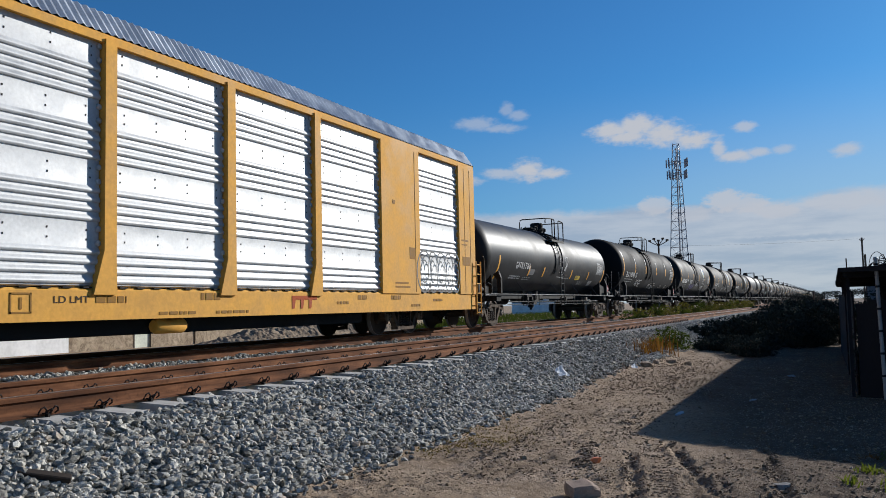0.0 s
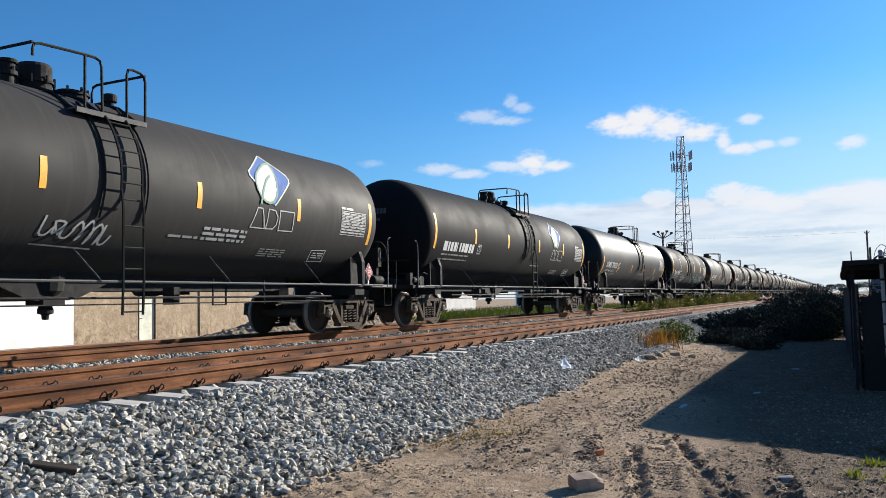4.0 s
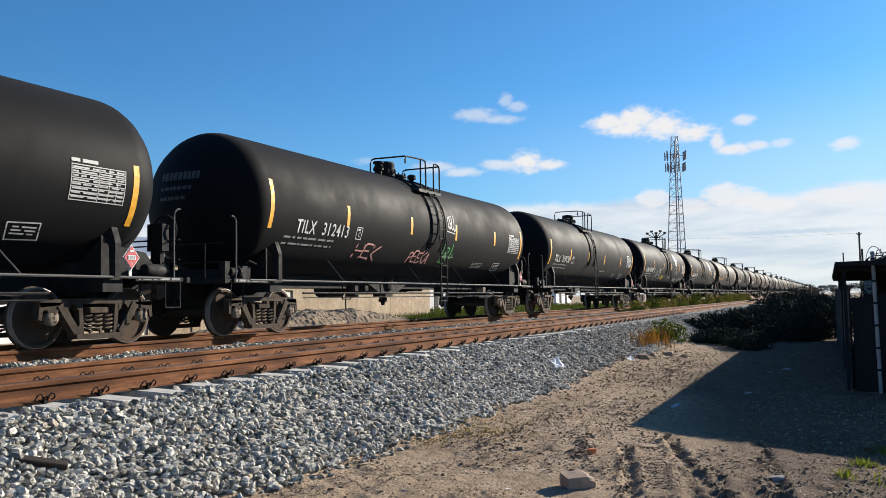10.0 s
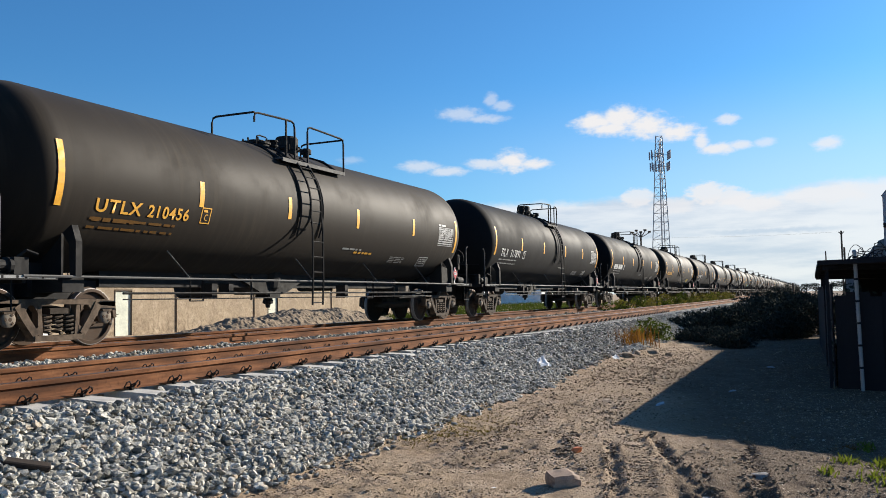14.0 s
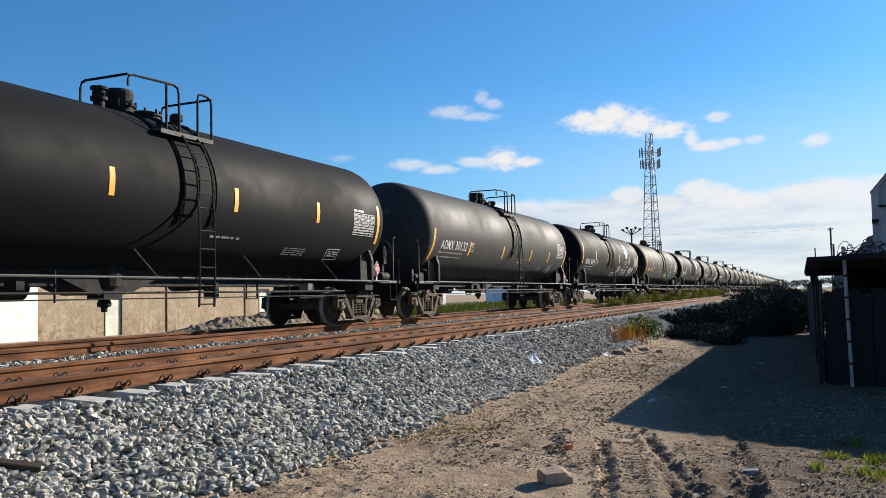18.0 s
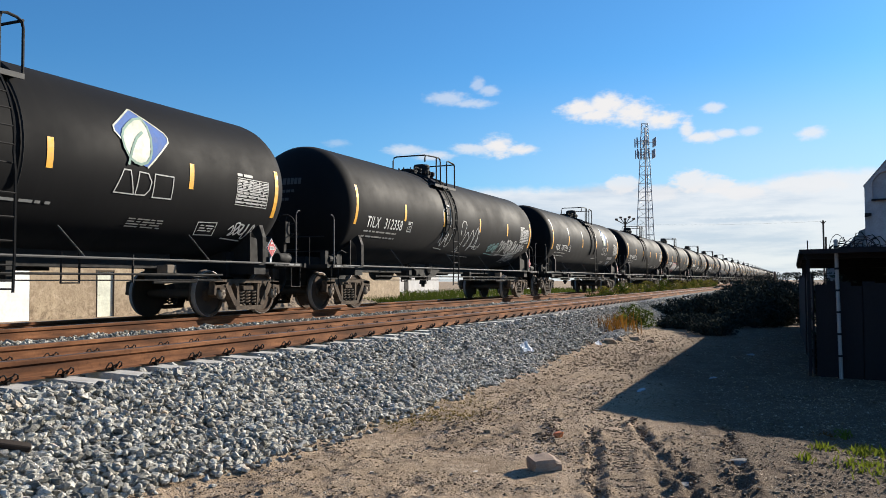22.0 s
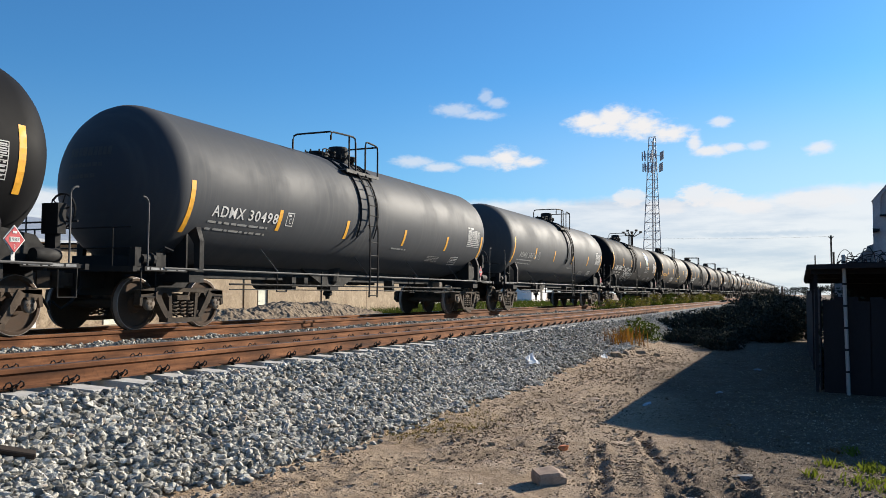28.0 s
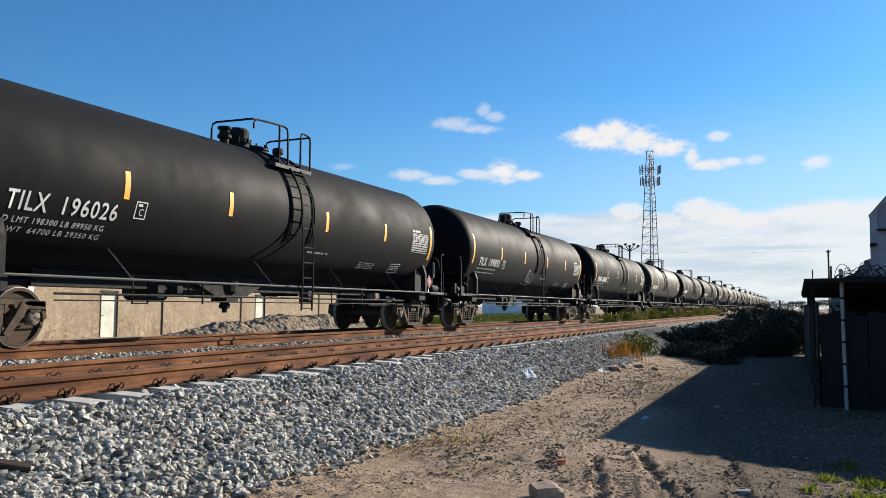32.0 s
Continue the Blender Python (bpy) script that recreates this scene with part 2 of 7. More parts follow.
M["orange_paint"] = plain("orange_lettering_paint", (0.78, 0.36, 0.03), 0.6, 0.0, 0.2, 14, 0)
M["ghost_paint"] = plain("ghosted_lettering_paint", (0.07, 0.07, 0.068), 0.75, 0.0, 0.3, 14, 0)
M["label_yellow"] = plain("yellow_label_film", (0.8, 0.52, 0.02), 0.55, 0.0, 0.1, 9, 0)
M["faint_orange"] = plain("faded_orange_paint", (0.15, 0.07, 0.014), 0.75, 0.0, 0.3, 14, 0)
M["blue_paint"] = plain("blue_logo_paint", (0.09, 0.16, 0.38), 0.8, 0.0, 0.1, 9, 0)
M["leaf_paint"] = plain("cream_logo_paint", (0.44, 0.46, 0.37), 0.6, 0.0, 0.1, 9, 0)
M["pale_green"] = plain("pale_green_logo_paint", (0.24, 0.34, 0.29), 0.8, 0.0, 0.1, 9, 0)
M["green_paint"] = plain("green_logo_paint", (0.1, 0.4, 0.12), 0.5, 0.0, 0.1, 9, 0)
M["red_paint"] = plain("red_placard_paint", (0.42, 0.022, 0.03), 0.45, 0.0, 0.1, 9, 0)
M["cyan_spray"] = plain("cyan_spray_paint", (0.03, 0.5, 0.62), 0.6, 0.0, 0.25, 9, 0)
M["pink_spray"] = plain("pink_spray_paint", (0.75, 0.36, 0.33), 0.6, 0.0, 0.2, 9, 0)
M["grey_spray"] = plain("grey_spray_paint", (0.36, 0.37, 0.37), 0.6, 0.0, 0.3, 9, 0)
M["teal_spray"] = plain("pale_teal_spray_paint", (0.16, 0.33, 0.33), 0.6, 0.0, 0.3, 9, 0)
M["violet_spray"] = plain("violet_spray_paint", (0.16, 0.14, 0.33), 0.6, 0.0, 0.3, 9, 0)
M["dark_spray"] = plain("dark_spray_paint", (0.05, 0.055, 0.06), 0.6, 0.0, 0.3, 9, 0)
m, t, b = material("sprayed_grey_mist")
g = t.n("ShaderNodeSeparateXYZ", Vector=t.n("ShaderNodeTexCoord").outputs["Generated"])
du, dv = t.math("SUBTRACT", g.outputs[1], 0.4), t.math("SUBTRACT", g.outputs[2], 0.6)
rad = t.math("SQRT", t.math("ADD", t.math("MULTIPLY", du, du), t.math("MULTIPLY", dv, dv)))
wisp = t.noise(t.mapping(pos(t), (1, 2.0, 1.0)), 3.0, 4.0)
t.put(b, "Base Color", (0.34, 0.34, 0.335, 1.0))
b.inputs["Roughness"].default_value = 0.8
t.put(b, "Alpha", t.math("MULTIPLY", t.range(t.math("ADD", rad, t.math("MULTIPLY", t.math("SUBTRACT", wisp, 0.5), 0.5)), 0.5, 0.05), 0.7))
M["mist"] = m
M["yellow_car"] = plain("weathered_yellow_paint", (0.66, 0.34, 0.062), 0.72, 0.0, 0.14, 1.6, 0.06)
M["rust_mark"] = plain("faded_red_mark", (0.36, 0.075, 0.02), 0.75, 0.0, 0.2, 9, 0)
M["brown_print"] = plain("faded_brown_stencil", (0.27, 0.14, 0.03), 0.75, 0.0, 0.2, 9, 0)
M["galvanised"] = plain("galvanised_steel", (0.46, 0.47, 0.475), 0.5, 0.15, 0.07, 2.2, 0.05)
M["roof_steel"] = plain("galvanised_roof", (0.5, 0.54, 0.58), 0.38, 0.6, 0.15, 2.2, 0.05)
M["tie"] = plain("pale_concrete", (0.44, 0.42, 0.385), 0.85, 0.0, 0.25, 9, 0.3)
M["wood_tie"] = plain("creosoted_wood", (0.035, 0.027, 0.022), 0.85, 0.0, 0.3, 9, 0.3)
M["clip"] = plain("rusty_black_clip", (0.014, 0.011, 0.01), 0.7, 0.1, 0.3, 20)
M["white_wall"] = plain("white_painted_wall", (0.8, 0.8, 0.78), 0.7, 0.0, 0.06, 0.9, 0.05)
M["roof_metal"] = plain("grey_metal_roof", (0.3, 0.33, 0.37), 0.5, 0.2, 0.12, 0.7, 0.05)
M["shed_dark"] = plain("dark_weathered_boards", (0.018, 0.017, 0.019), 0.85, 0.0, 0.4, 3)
M["pale_wall"] = plain("pale_grey_cladding", (0.4, 0.4, 0.4), 0.6, 0.0, 0.1, 1.0, 0.05)
M["house_wall"] = plain("lilac_grey_render", (0.36, 0.325, 0.335), 0.85, 0.0, 0.14, 1.3, 0.1)
M["lean_sheet"] = plain("weathered_grey_sheet", (0.2, 0.19, 0.195), 0.85, 0.0, 0.4, 2.5, 0.2)
M["galv_post"] = plain("dull_galvanised_pipe", (0.34, 0.33, 0.32), 0.6, 0.2, 0.35, 5, 0.05)
M["wood"] = plain("weathered_pole_wood", (0.09, 0.068, 0.05), 0.85, 0.0, 0.35, 5, 0.3)
M["tower"] = plain("galvanised_tower_steel", (0.3, 0.31, 0.33), 0.55, 0.3, 0.15, 1, 0)
M["antenna"] = plain("grey_antenna_case", (0.24, 0.26, 0.3), 0.55, 0.0, 0.1, 1, 0)
M["cream"] = plain("cream_painted_door", (0.6, 0.62, 0.52), 0.7, 0.0, 0.08, 1.5, 0.05)
M["paper"] = plain("white_paper", (0.85, 0.85, 0.84), 0.8, 0.0, 0.05, 9, 0)
M["block"] = plain("pinkish_concrete", (0.34, 0.25, 0.19), 0.9, 0.0, 0.3, 12, 0.35)
M["orange_plastic"] = plain("orange_plastic", (0.75, 0.2, 0.06), 0.5, 0.0, 0.1, 9, 0)
M["ballast"] = stone("ballast_stone", [(0.0, (0.13, 0.124, 0.104)), (0.25, (0.305, 0.291, 0.255)), (0.6, (0.48, 0.459, 0.403)), (0.92, (0.665, 0.635, 0.56)), (1.0, (0.5, 0.38, 0.27))], 0.9, 22.0)
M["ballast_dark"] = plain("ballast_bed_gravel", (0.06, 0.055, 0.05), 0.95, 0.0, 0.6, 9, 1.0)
M["pebble"] = stone("dirt_pebble", [(0.0, (0.1, 0.068, 0.042)), (0.3, (0.22, 0.155, 0.096)), (0.85, (0.38, 0.28, 0.18)), (1.0, (0.55, 0.48, 0.4))])
M["clod"] = stone("dark_clod_earth", [(0.0, (0.13, 0.09, 0.06)), (0.5, (0.26, 0.185, 0.122)), (1.0, (0.42, 0.32, 0.22))])
M["flat_stone"] = plain("grey_field_stone", (0.28, 0.26, 0.235), 0.9, 0.0, 0.3, 14, 0.4)
M["mound"] = plain("spoil_heap_earth", (0.23, 0.178, 0.125), 0.95, 0.0, 0.6, 9, 1.0)

m, t, b = material("rusted_rail")
p = pos(t)
n1, n2 = t.noise(t.mapping(p, (6, 0.7, 6)), 1.4, 5.0), t.noise(p, 26, 3.0)
c = t.ramp(n1, [(0.3, (0.045, 0.02, 0.011)), (0.5, (0.125, 0.052, 0.024)), (0.68, (0.26, 0.115, 0.053))])
c = t.mix(t.range(n2, 0.5, 0.8, 0, 0.5), c, (0.045, 0.02, 0.011))
t.put(b, "Base Color", c)
b.inputs["Roughness"].default_value = 0.9
b.inputs["Specular IOR Level"].default_value = 0.15
t.put(b, "Normal", t.bump(n2, 0.25, 0.006))
M["rail"] = m
m, t, b = material("polished_rail_head")
n = t.noise(t.mapping(pos(t), (12, 0.4, 1)), 2.0, 4.0)
t.put(b, "Base Color", t.ramp(n, [(0.3, (0.13, 0.075, 0.05)), (0.7, (0.27, 0.2, 0.165))]))
b.inputs["Metallic"].default_value, b.inputs["Roughness"].default_value = 0.7, 0.38
M["rail_head"] = m

m, t, b = material("dry_dirt")
p = pos(t)
big, mid, fine = t.noise(p, 0.35, 4.0), t.noise(p, 2.6, 5.0, 0.62), t.noise(p, 38, 4.0, 0.65)
grit = t.noise(p, 95, 3.0, 0.7)
sep = t.n("ShaderNodeSeparateXYZ", Vector=p)
# darker gravel on the right, spread left with distance to deepen the shed's shade
toward_shade = t.math("ADD", sep.outputs[0], t.range(sep.outputs[1], 9.5, 17.0, 0.0, 1.5))
gravel_and_shade = t.range(t.math("ADD", toward_shade, t.math("ADD", t.math("MULTIPLY", mid, 1.2), t.math("MULTIPLY", big, 2.2))), -0.15, 1.1)
c = t.ramp(mid, [(0.32, (0.21, 0.149, 0.097)), (0.5, (0.345, 0.255, 0.175)), (0.68, (0.48, 0.366, 0.266))])
c = t.mix(t.range(big, 0.4, 0.65, 0, 0.5), c, (0.42, 0.315, 0.21))
c = t.mix(t.math("MULTIPLY", gravel_and_shade, 0.9), c, (0.088, 0.062, 0.045))
c = t.mix(t.range(fine, 0.46, 0.7, 0, 0.62), c, (0.125, 0.088, 0.056))
c = t.mix(t.range(grit, 0.56, 0.72, 0, 0.55), c, (0.075, 0.05, 0.032))
c = t.mix(t.range(grit, 0.42, 0.3, 0, 0.4), c, (0.5, 0.4, 0.29))
# bedded grit: small stones of mixed shade pressed into the soil
cells = []
for size in (34.0, 75.0):
    v = t.n("ShaderNodeTexVoronoi", Vector=p, Scale=size)
    shade = t.n("ShaderNodeSeparateXYZ", Vector=v.outputs["Color"])
    there = t.math("MULTIPLY", t.range(shade.outputs[0], 0.45, 0.6), t.range(v.outputs["Distance"], 0.5, 0.32))
    there = t.math("MULTIPLY", there, t.range(mid, 0.38, 0.6, 0.25, 1.0))
    c = t.mix(t.math("MULTIPLY", there, 0.75), c, t.ramp(shade.outputs[1], [(0.0, (0.1, 0.07, 0.048)), (0.5, (0.25, 0.185, 0.13)), (0.85, (0.4, 0.32, 0.24)), (1.0, (0.58, 0.51, 0.43))]))
    cells.append(t.math("MULTIPLY", there, t.range(v.outputs["Distance"], 0.5, 0.0)))
t.put(b, "Base Color", c)
b.inputs["Roughness"].default_value = 0.97
b.inputs["Specular IOR Level"].default_value = 0.1
t.put(b, "Normal", t.bump(cells[1], 0.8, 0.012, t.bump(cells[0], 0.9, 0.025, t.bump(grit, 0.6, 0.015, t.bump(fine, 0.6, 0.035, t.bump(mid, 0.4, 0.08))))))
M["dirt"] = m

m, t, b = material("stained_concrete_wall")
p = pos(t)
big, mid, fine = t.noise(t.mapping(p, (1, 1, 0.5)), 0.8, 5.0, 0.65), t.noise(p, 6.5, 5.0, 0.7, distort=1.2), t.noise(p, 40, 3.0)
c = t.ramp(big, [(0.3, (0.25, 0.19, 0.125)), (0.55, (0.36, 0.285, 0.19)), (0.75, (0.46, 0.375, 0.26))])
z = t.n("ShaderNodeSeparateXYZ", Vector=p).outputs[2]
low = t.range(t.math("ADD", z, t.math("MULTIPLY", big, 0.8)), 1.4, 0.6)
blot = t.noise(p, 3.2, 6.0, 0.75, distort=0.8)
c = t.mix(t.range(mid, 0.4, 0.62, 0, 0.6), c, (0.2, 0.14, 0.09))
c = t.mix(t.range(blot, 0.5, 0.66, 0, 0.45), c, (0.55, 0.44, 0.33))
c = t.mix(t.math("MULTIPLY", t.range(blot, 0.5, 0.36), t.math("MULTIPLY", low, 0.75)), c, (0.12, 0.085, 0.055))
t.put(b, "Base Color", c)
b.inputs["Roughness"].default_value = 0.9
t.put(b, "Normal", t.bump(mid, 0.4, 0.03, t.bump(fine, 0.2, 0.01)))
M["concrete_wall"] = m


def leaf_material(name, lo, hi, through_light=0.3):
    m, t, b = material(name)
    g = t.n("ShaderNodeNewGeometry").outputs["Random Per Island"]
    t.put(b, "Base Color", t.ramp(g, [(0.0, lo), (1.0, hi)]))
    b.inputs["Roughness"].default_value = 1.0
    b.inputs["Specular IOR Level"].default_value = 0.02
    tr = t.n("ShaderNodeBsdfTranslucent", Color=(hi[0] * 1.3, hi[1] * 1.3, hi[2] * 0.7, 1))
    mx = t.n("ShaderNodeMixShader", Fac=through_light)
    t.t.links.new(b.outputs[0], mx.inputs[1])
    t.t.links.new(tr.outputs[0], mx.inputs[2])
    o = [n for n in t.t.nodes if n.type == "OUTPUT_MATERIAL"][0]
    t.t.links.new(mx.outputs[0], o.inputs[0])
    return m


M["leaf"] = leaf_material("green_leaves", (0.014, 0.024, 0.008), (0.05, 0.068, 0.018))
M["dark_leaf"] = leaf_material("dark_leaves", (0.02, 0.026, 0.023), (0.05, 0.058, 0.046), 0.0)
M["grass"] = leaf_material("green_grass", (0.045, 0.07, 0.014), (0.14, 0.17, 0.035))
M["weed"] = leaf_material("yellow_green_weeds", (0.045, 0.042, 0.015), (0.13, 0.118, 0.042))
M["mat_grass"] = leaf_material("olive_dry_grass", (0.07, 0.05, 0.022), (0.2, 0.15, 0.06))
M["dry_grass"] = leaf_material("dry_grass", (0.06, 0.028, 0.011), (0.19, 0.09, 0.032))

# ---------------------------------------------------------------- mesh tools


def box(bm, x0, x1, y0, y1, z0, z1):
    v = [bm.verts.new((x, y, z)) for x in (x0, x1) for y in (y0, y1) for z in (z0, z1)]
    for f in ((0, 1, 3, 2), (4, 6, 7, 5), (0, 4, 5, 1), (2, 3, 7, 6), (0, 2, 6, 4), (1, 5, 7, 3)):
        bm.faces.new([v[i] for i in f])


def prism(bm, outline, axis, a, b):
    """A flat outline drawn out from a to b along an axis (0, 1 or 2)."""
    def at(u, v, d):
        return ((d, u, v), (u, d, v), (u, v, d))[axis]
    n = len(outline)
    lo = [bm.verts.new(at(u, v, a)) for u, v in outline]
    hi = [bm.verts.new(at(u, v, b)) for u, v in outline]
    bm.faces.new(lo[::-1])
    bm.faces.new(hi)
    for i in range(n):
        bm.faces.new((lo[i], lo[(i + 1) % n], hi[(i + 1) % n], hi[i]))


def tube(bm, points, r, n=6):
    """A pipe along a line of points."""
    pts = [Vector(p) for p in points]
    rings = []
    for i, p in enumerate(pts):
        d = (pts[min(i + 1, len(pts) - 1)] - pts[max(i - 1, 0)]).normalized()
        side = d.cross(Vector((0, 0, 1)) if abs(d.z) < 0.9 else Vector((1, 0, 0))).normalized()
        up = d.cross(side)
        rings.append([bm.verts.new(p + r * (math.cos(a) * side + math.sin(a) * up)) for a in [2 * math.pi * j / n for j in range(n)]])
    for a, b in zip(rings, rings[1:]):
        for j in range(n):
            bm.faces.new((a[j], a[(j + 1) % n], b[(j + 1) % n], b[j]))
    bm.faces.new(rings[0][::-1])
    bm.faces.new(rings[-1])


def lathe(bm, profile, axis, n=24, centre=(0, 0, 0), mats=None):
    """A turned body: profile of (place along the axis, radius)."""
    rings = []
    for d, r in profile:
        ring = []
        for j in range(n):
            a = 2 * math.pi * j / n
            u, v = r * math.cos(a), r * math.sin(a)
            q = ((d, u, v), (u, d, v), (u, v, d))[axis]
            ring.append(bm.verts.new(Vector(q) + Vector(centre)))
        rings.append(ring)
    for i, (a, b) in enumerate(zip(rings, rings[1:])):
        for j in range(n):
            f = bm.faces.new((a[j], a[(j + 1) % n], b[(j + 1) % n], b[j]))
            if mats:
                f.material_index = mats[i]
    for ring in (rings[0][::-1], rings[-1]):
        try:
            bm.faces.new(ring)
        except ValueError:
            pass


def as_mesh(name, bm, mats, smooth=False):
    bmesh.ops.recalc_face_normals(bm, faces=bm.faces)
    me = bpy.data.meshes.new(name)
    bm.to_mesh(me)
    bm.free()
    for x in (mats if isinstance(mats, (list, tuple)) else [mats]):
        me.materials.append(x)
    if smooth:
        me.shade_smooth()
        me.set_sharp_from_angle(angle=radians(38))
    return me


def part(name, bm, mat=None, parent=None, label="", smooth=False):
    me = bm if isinstance(bm, bpy.types.Mesh) else as_mesh(name, bm, mat, smooth)
    ob = new(name, me)
    if parent is not None:
        ob.parent = parent
    if label:
        ob["label"] = label
    return ob


def raw_mesh(name, verts, faces, mat, smooth=False):
    """A mesh from arrays of places and of equal-sized faces."""
    verts, faces = np.asarray(verts, np.float32), np.asarray(faces, np.int32)
    me = bpy.data.meshes.new(name)
    me.vertices.add(len(verts))
    me.vertices.foreach_set("co", verts.ravel())
    k = faces.shape[1]
    me.loops.add(faces.size)
    me.loops.foreach_set("vertex_index", faces.ravel())
    me.polygons.add(len(faces))
    me.polygons.foreach_set("loop_start", np.arange(len(faces), dtype=np.int32) * k)
    me.update(calc_edges=True)
    me.validate()
    me.materials.append(mat)
    if smooth:
        me.shade_smooth()
    else:
        me.shade_flat()
    return me


def empty(name, m=None):
    ob = new(name)
    ob.empty_display_size = 0.3
    if m is not None:
        ob.matrix_basis = m
    return ob

# ---------------------------------------------------------------- ground, ballast and track
GROUND, FAR_GROUND = -0.95, -0.8
NEAR_TRACK, FAR_TRACK, GAUGE = -7.115, -11.55, 1.51
rng = np.random.default_rng(7)


def smooth_noise(x, y, size, seed):
    """Value noise on arrays, about -1 to 1."""
    g = np.random.default_rng(seed).uniform(-1, 1, (256, 256))
    u, v = x / size + 1000, y / size + 1000
    i, j = np.floor(u).astype(int), np.floor(v).astype(int)
    fu, fv = u - i, v - j
    fu, fv = fu * fu * (3 - 2 * fu), fv * fv * (3 - 2 * fv)
    i0, i1, j0, j1 = i % 256, (i + 1) % 256, j % 256, (j + 1) % 256
    return (g[i0, j0] * (1 - fu) + g[i1, j0] * fu) * (1 - fv) + (g[i0, j1] * (1 - fu) + g[i1, j1] * fu) * fv


# wheel ruts: x at y = 0, slant, width, depth, y from and to
RUTS = [(0.1, -0.24, 0.07, 0.05, 2.0, 9.9), (0.7, -0.245, 0.09, 0.03, 2.0, 10.3), (1.18, -0.295, 0.07, 0.045, 2.0, 10.4), (0.73, -0.215, 0.06, 0.03, 2.0, 8.6),
        (0.28, -0.101, 0.08, 0.04, 2.0, 10.2), (-2.85, -0.02, 0.14, 0.02, 3.0, 24.0), (-3.55, -0.02, 0.14, 0.02, 3.0, 30.0)]


def ground_z(x, y):
    near = np.clip((x + 5.2) / 0.5, 0, 1)
    z = GROUND * near + FAR_GROUND * 0 + (1 - near) * np.where(x < -9, FAR_GROUND, GROUND)
    detail = np.clip(1.6 - np.hypot(x, y - 8) / 30, 0, 1) * np.clip((x + 6) / 1, 0, 1)
    z = z + detail * (0.02 * smooth_noise(x, y, 1.3, 1) + 0.009 * smooth_noise(x, y, 0.42, 2) + 0.02 * smooth_noise(x, y, 0.15, 3) * smooth_noise(x, y, 0.9, 9) + 0.02 * smooth_noise(x, y, 0.075, 4) * (0.6 + 0.6 * smooth_noise(x, y, 0.7, 10)))
    for x0, s, wd, dp, ya, yb in RUTS:
        c = x0 + s * y + 0.03 * np.sin(y * 0.9 + x0 * 7)
        d = (x - c) / wd
        on = np.clip((y - ya) * 2, 0, 1) * np.clip((yb - y) * 1.2, 0, 1)
        tread = 0.3 * np.sin(y * 52 + x * 20 + x0 * 5) * (np.abs(d) < 1) * (0.6 + 0.6 * smooth_noise(x, y, 0.5, 8))
        z = z + detail * on * dp * (-np.exp(-d * d * 2.2) * (0.75 + tread) + 0.8 * np.exp(-(np.abs(d) - 1.45) ** 2 * 7) * (0.35 + 0.9 * smooth_noise(x, y, 0.1, 5) + 0.5 * smooth_noise(x, y, 0.37, 6)))
    z = z + 0.07 * np.exp(-((x + 4.6) / 0.22) ** 2) * np.clip((y - 2) / 2, 0, 1)
    # two hollows where wheels spun
    for hx, hy in ((-0.97, 7.05), (-0.52, 7.2)):
        r2 = ((x - hx) / 0.13) ** 2 + ((y - hy) / 0.2) ** 2
        z = z + detail * (0.035 * np.exp(-(np.sqrt(r2) - 1.5) ** 2 * 5) - 0.065 * np.exp(-r2))
    # the small bank where the weeds stand beside the ballast
    z = z + 0.16 * np.exp(-((x + 4.7) / 0.8) ** 2 - ((y - 25) / 4.0) ** 2)
    return z


xs = np.concatenate([[-4000, -1500, -500, -200, -90, -50, -35, -26, -20, -17, -15.5, -14.5, -13.5, -12, -10, -8, -6.6], np.arange(-5.8, 3.6, 0.035),
                     [4, 5, 7, 10, 15, 22, 32, 50, 90, 200, 500, 1500, 4000]])
ys = np.concatenate([[-4000, -1200, -300, -80, -25, -12], np.arange(-8.0, 3.0, 0.12), np.arange(3.0, 13.0, 0.035), np.arange(13.0, 32.0, 0.11), [33, 35, 38, 42, 48, 56, 66, 80, 100, 130, 180, 260, 400, 700, 1400, 4500]])
gx, gy = np.meshgrid(xs, ys)
gz = ground_z(gx, gy)
nx, ny = len(xs), len(ys)
idx = np.arange(nx * ny).reshape(ny, nx)
quads = np.stack([idx[:-1, :-1], idx[:-1, 1:], idx[1:, 1:], idx[1:, :-1]], -1).reshape(-1, 4)
ground = part("ground", raw_mesh("ground", np.stack([gx, gy, gz], -1).reshape(-1, 3), quads, M["dirt"], True), None)
tagged(ground, "dry tan dirt lot with wheel ruts and scattered pebbles", "ground", kind="structure")


def bed_z(x):
    """The top of the ballast bed under both tracks."""
    return np.interp(x, [-14.3, -13.4, -9.9, -9.3, -8.7, -5.75, -4.3], [FAR_GROUND, -0.22, -0.22, -0.24, -0.24, -0.27, -1.0])


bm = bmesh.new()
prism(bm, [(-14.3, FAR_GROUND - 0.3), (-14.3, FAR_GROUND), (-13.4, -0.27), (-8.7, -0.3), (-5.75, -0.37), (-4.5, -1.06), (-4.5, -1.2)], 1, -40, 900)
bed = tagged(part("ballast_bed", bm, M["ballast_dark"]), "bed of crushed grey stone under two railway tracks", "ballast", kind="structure")


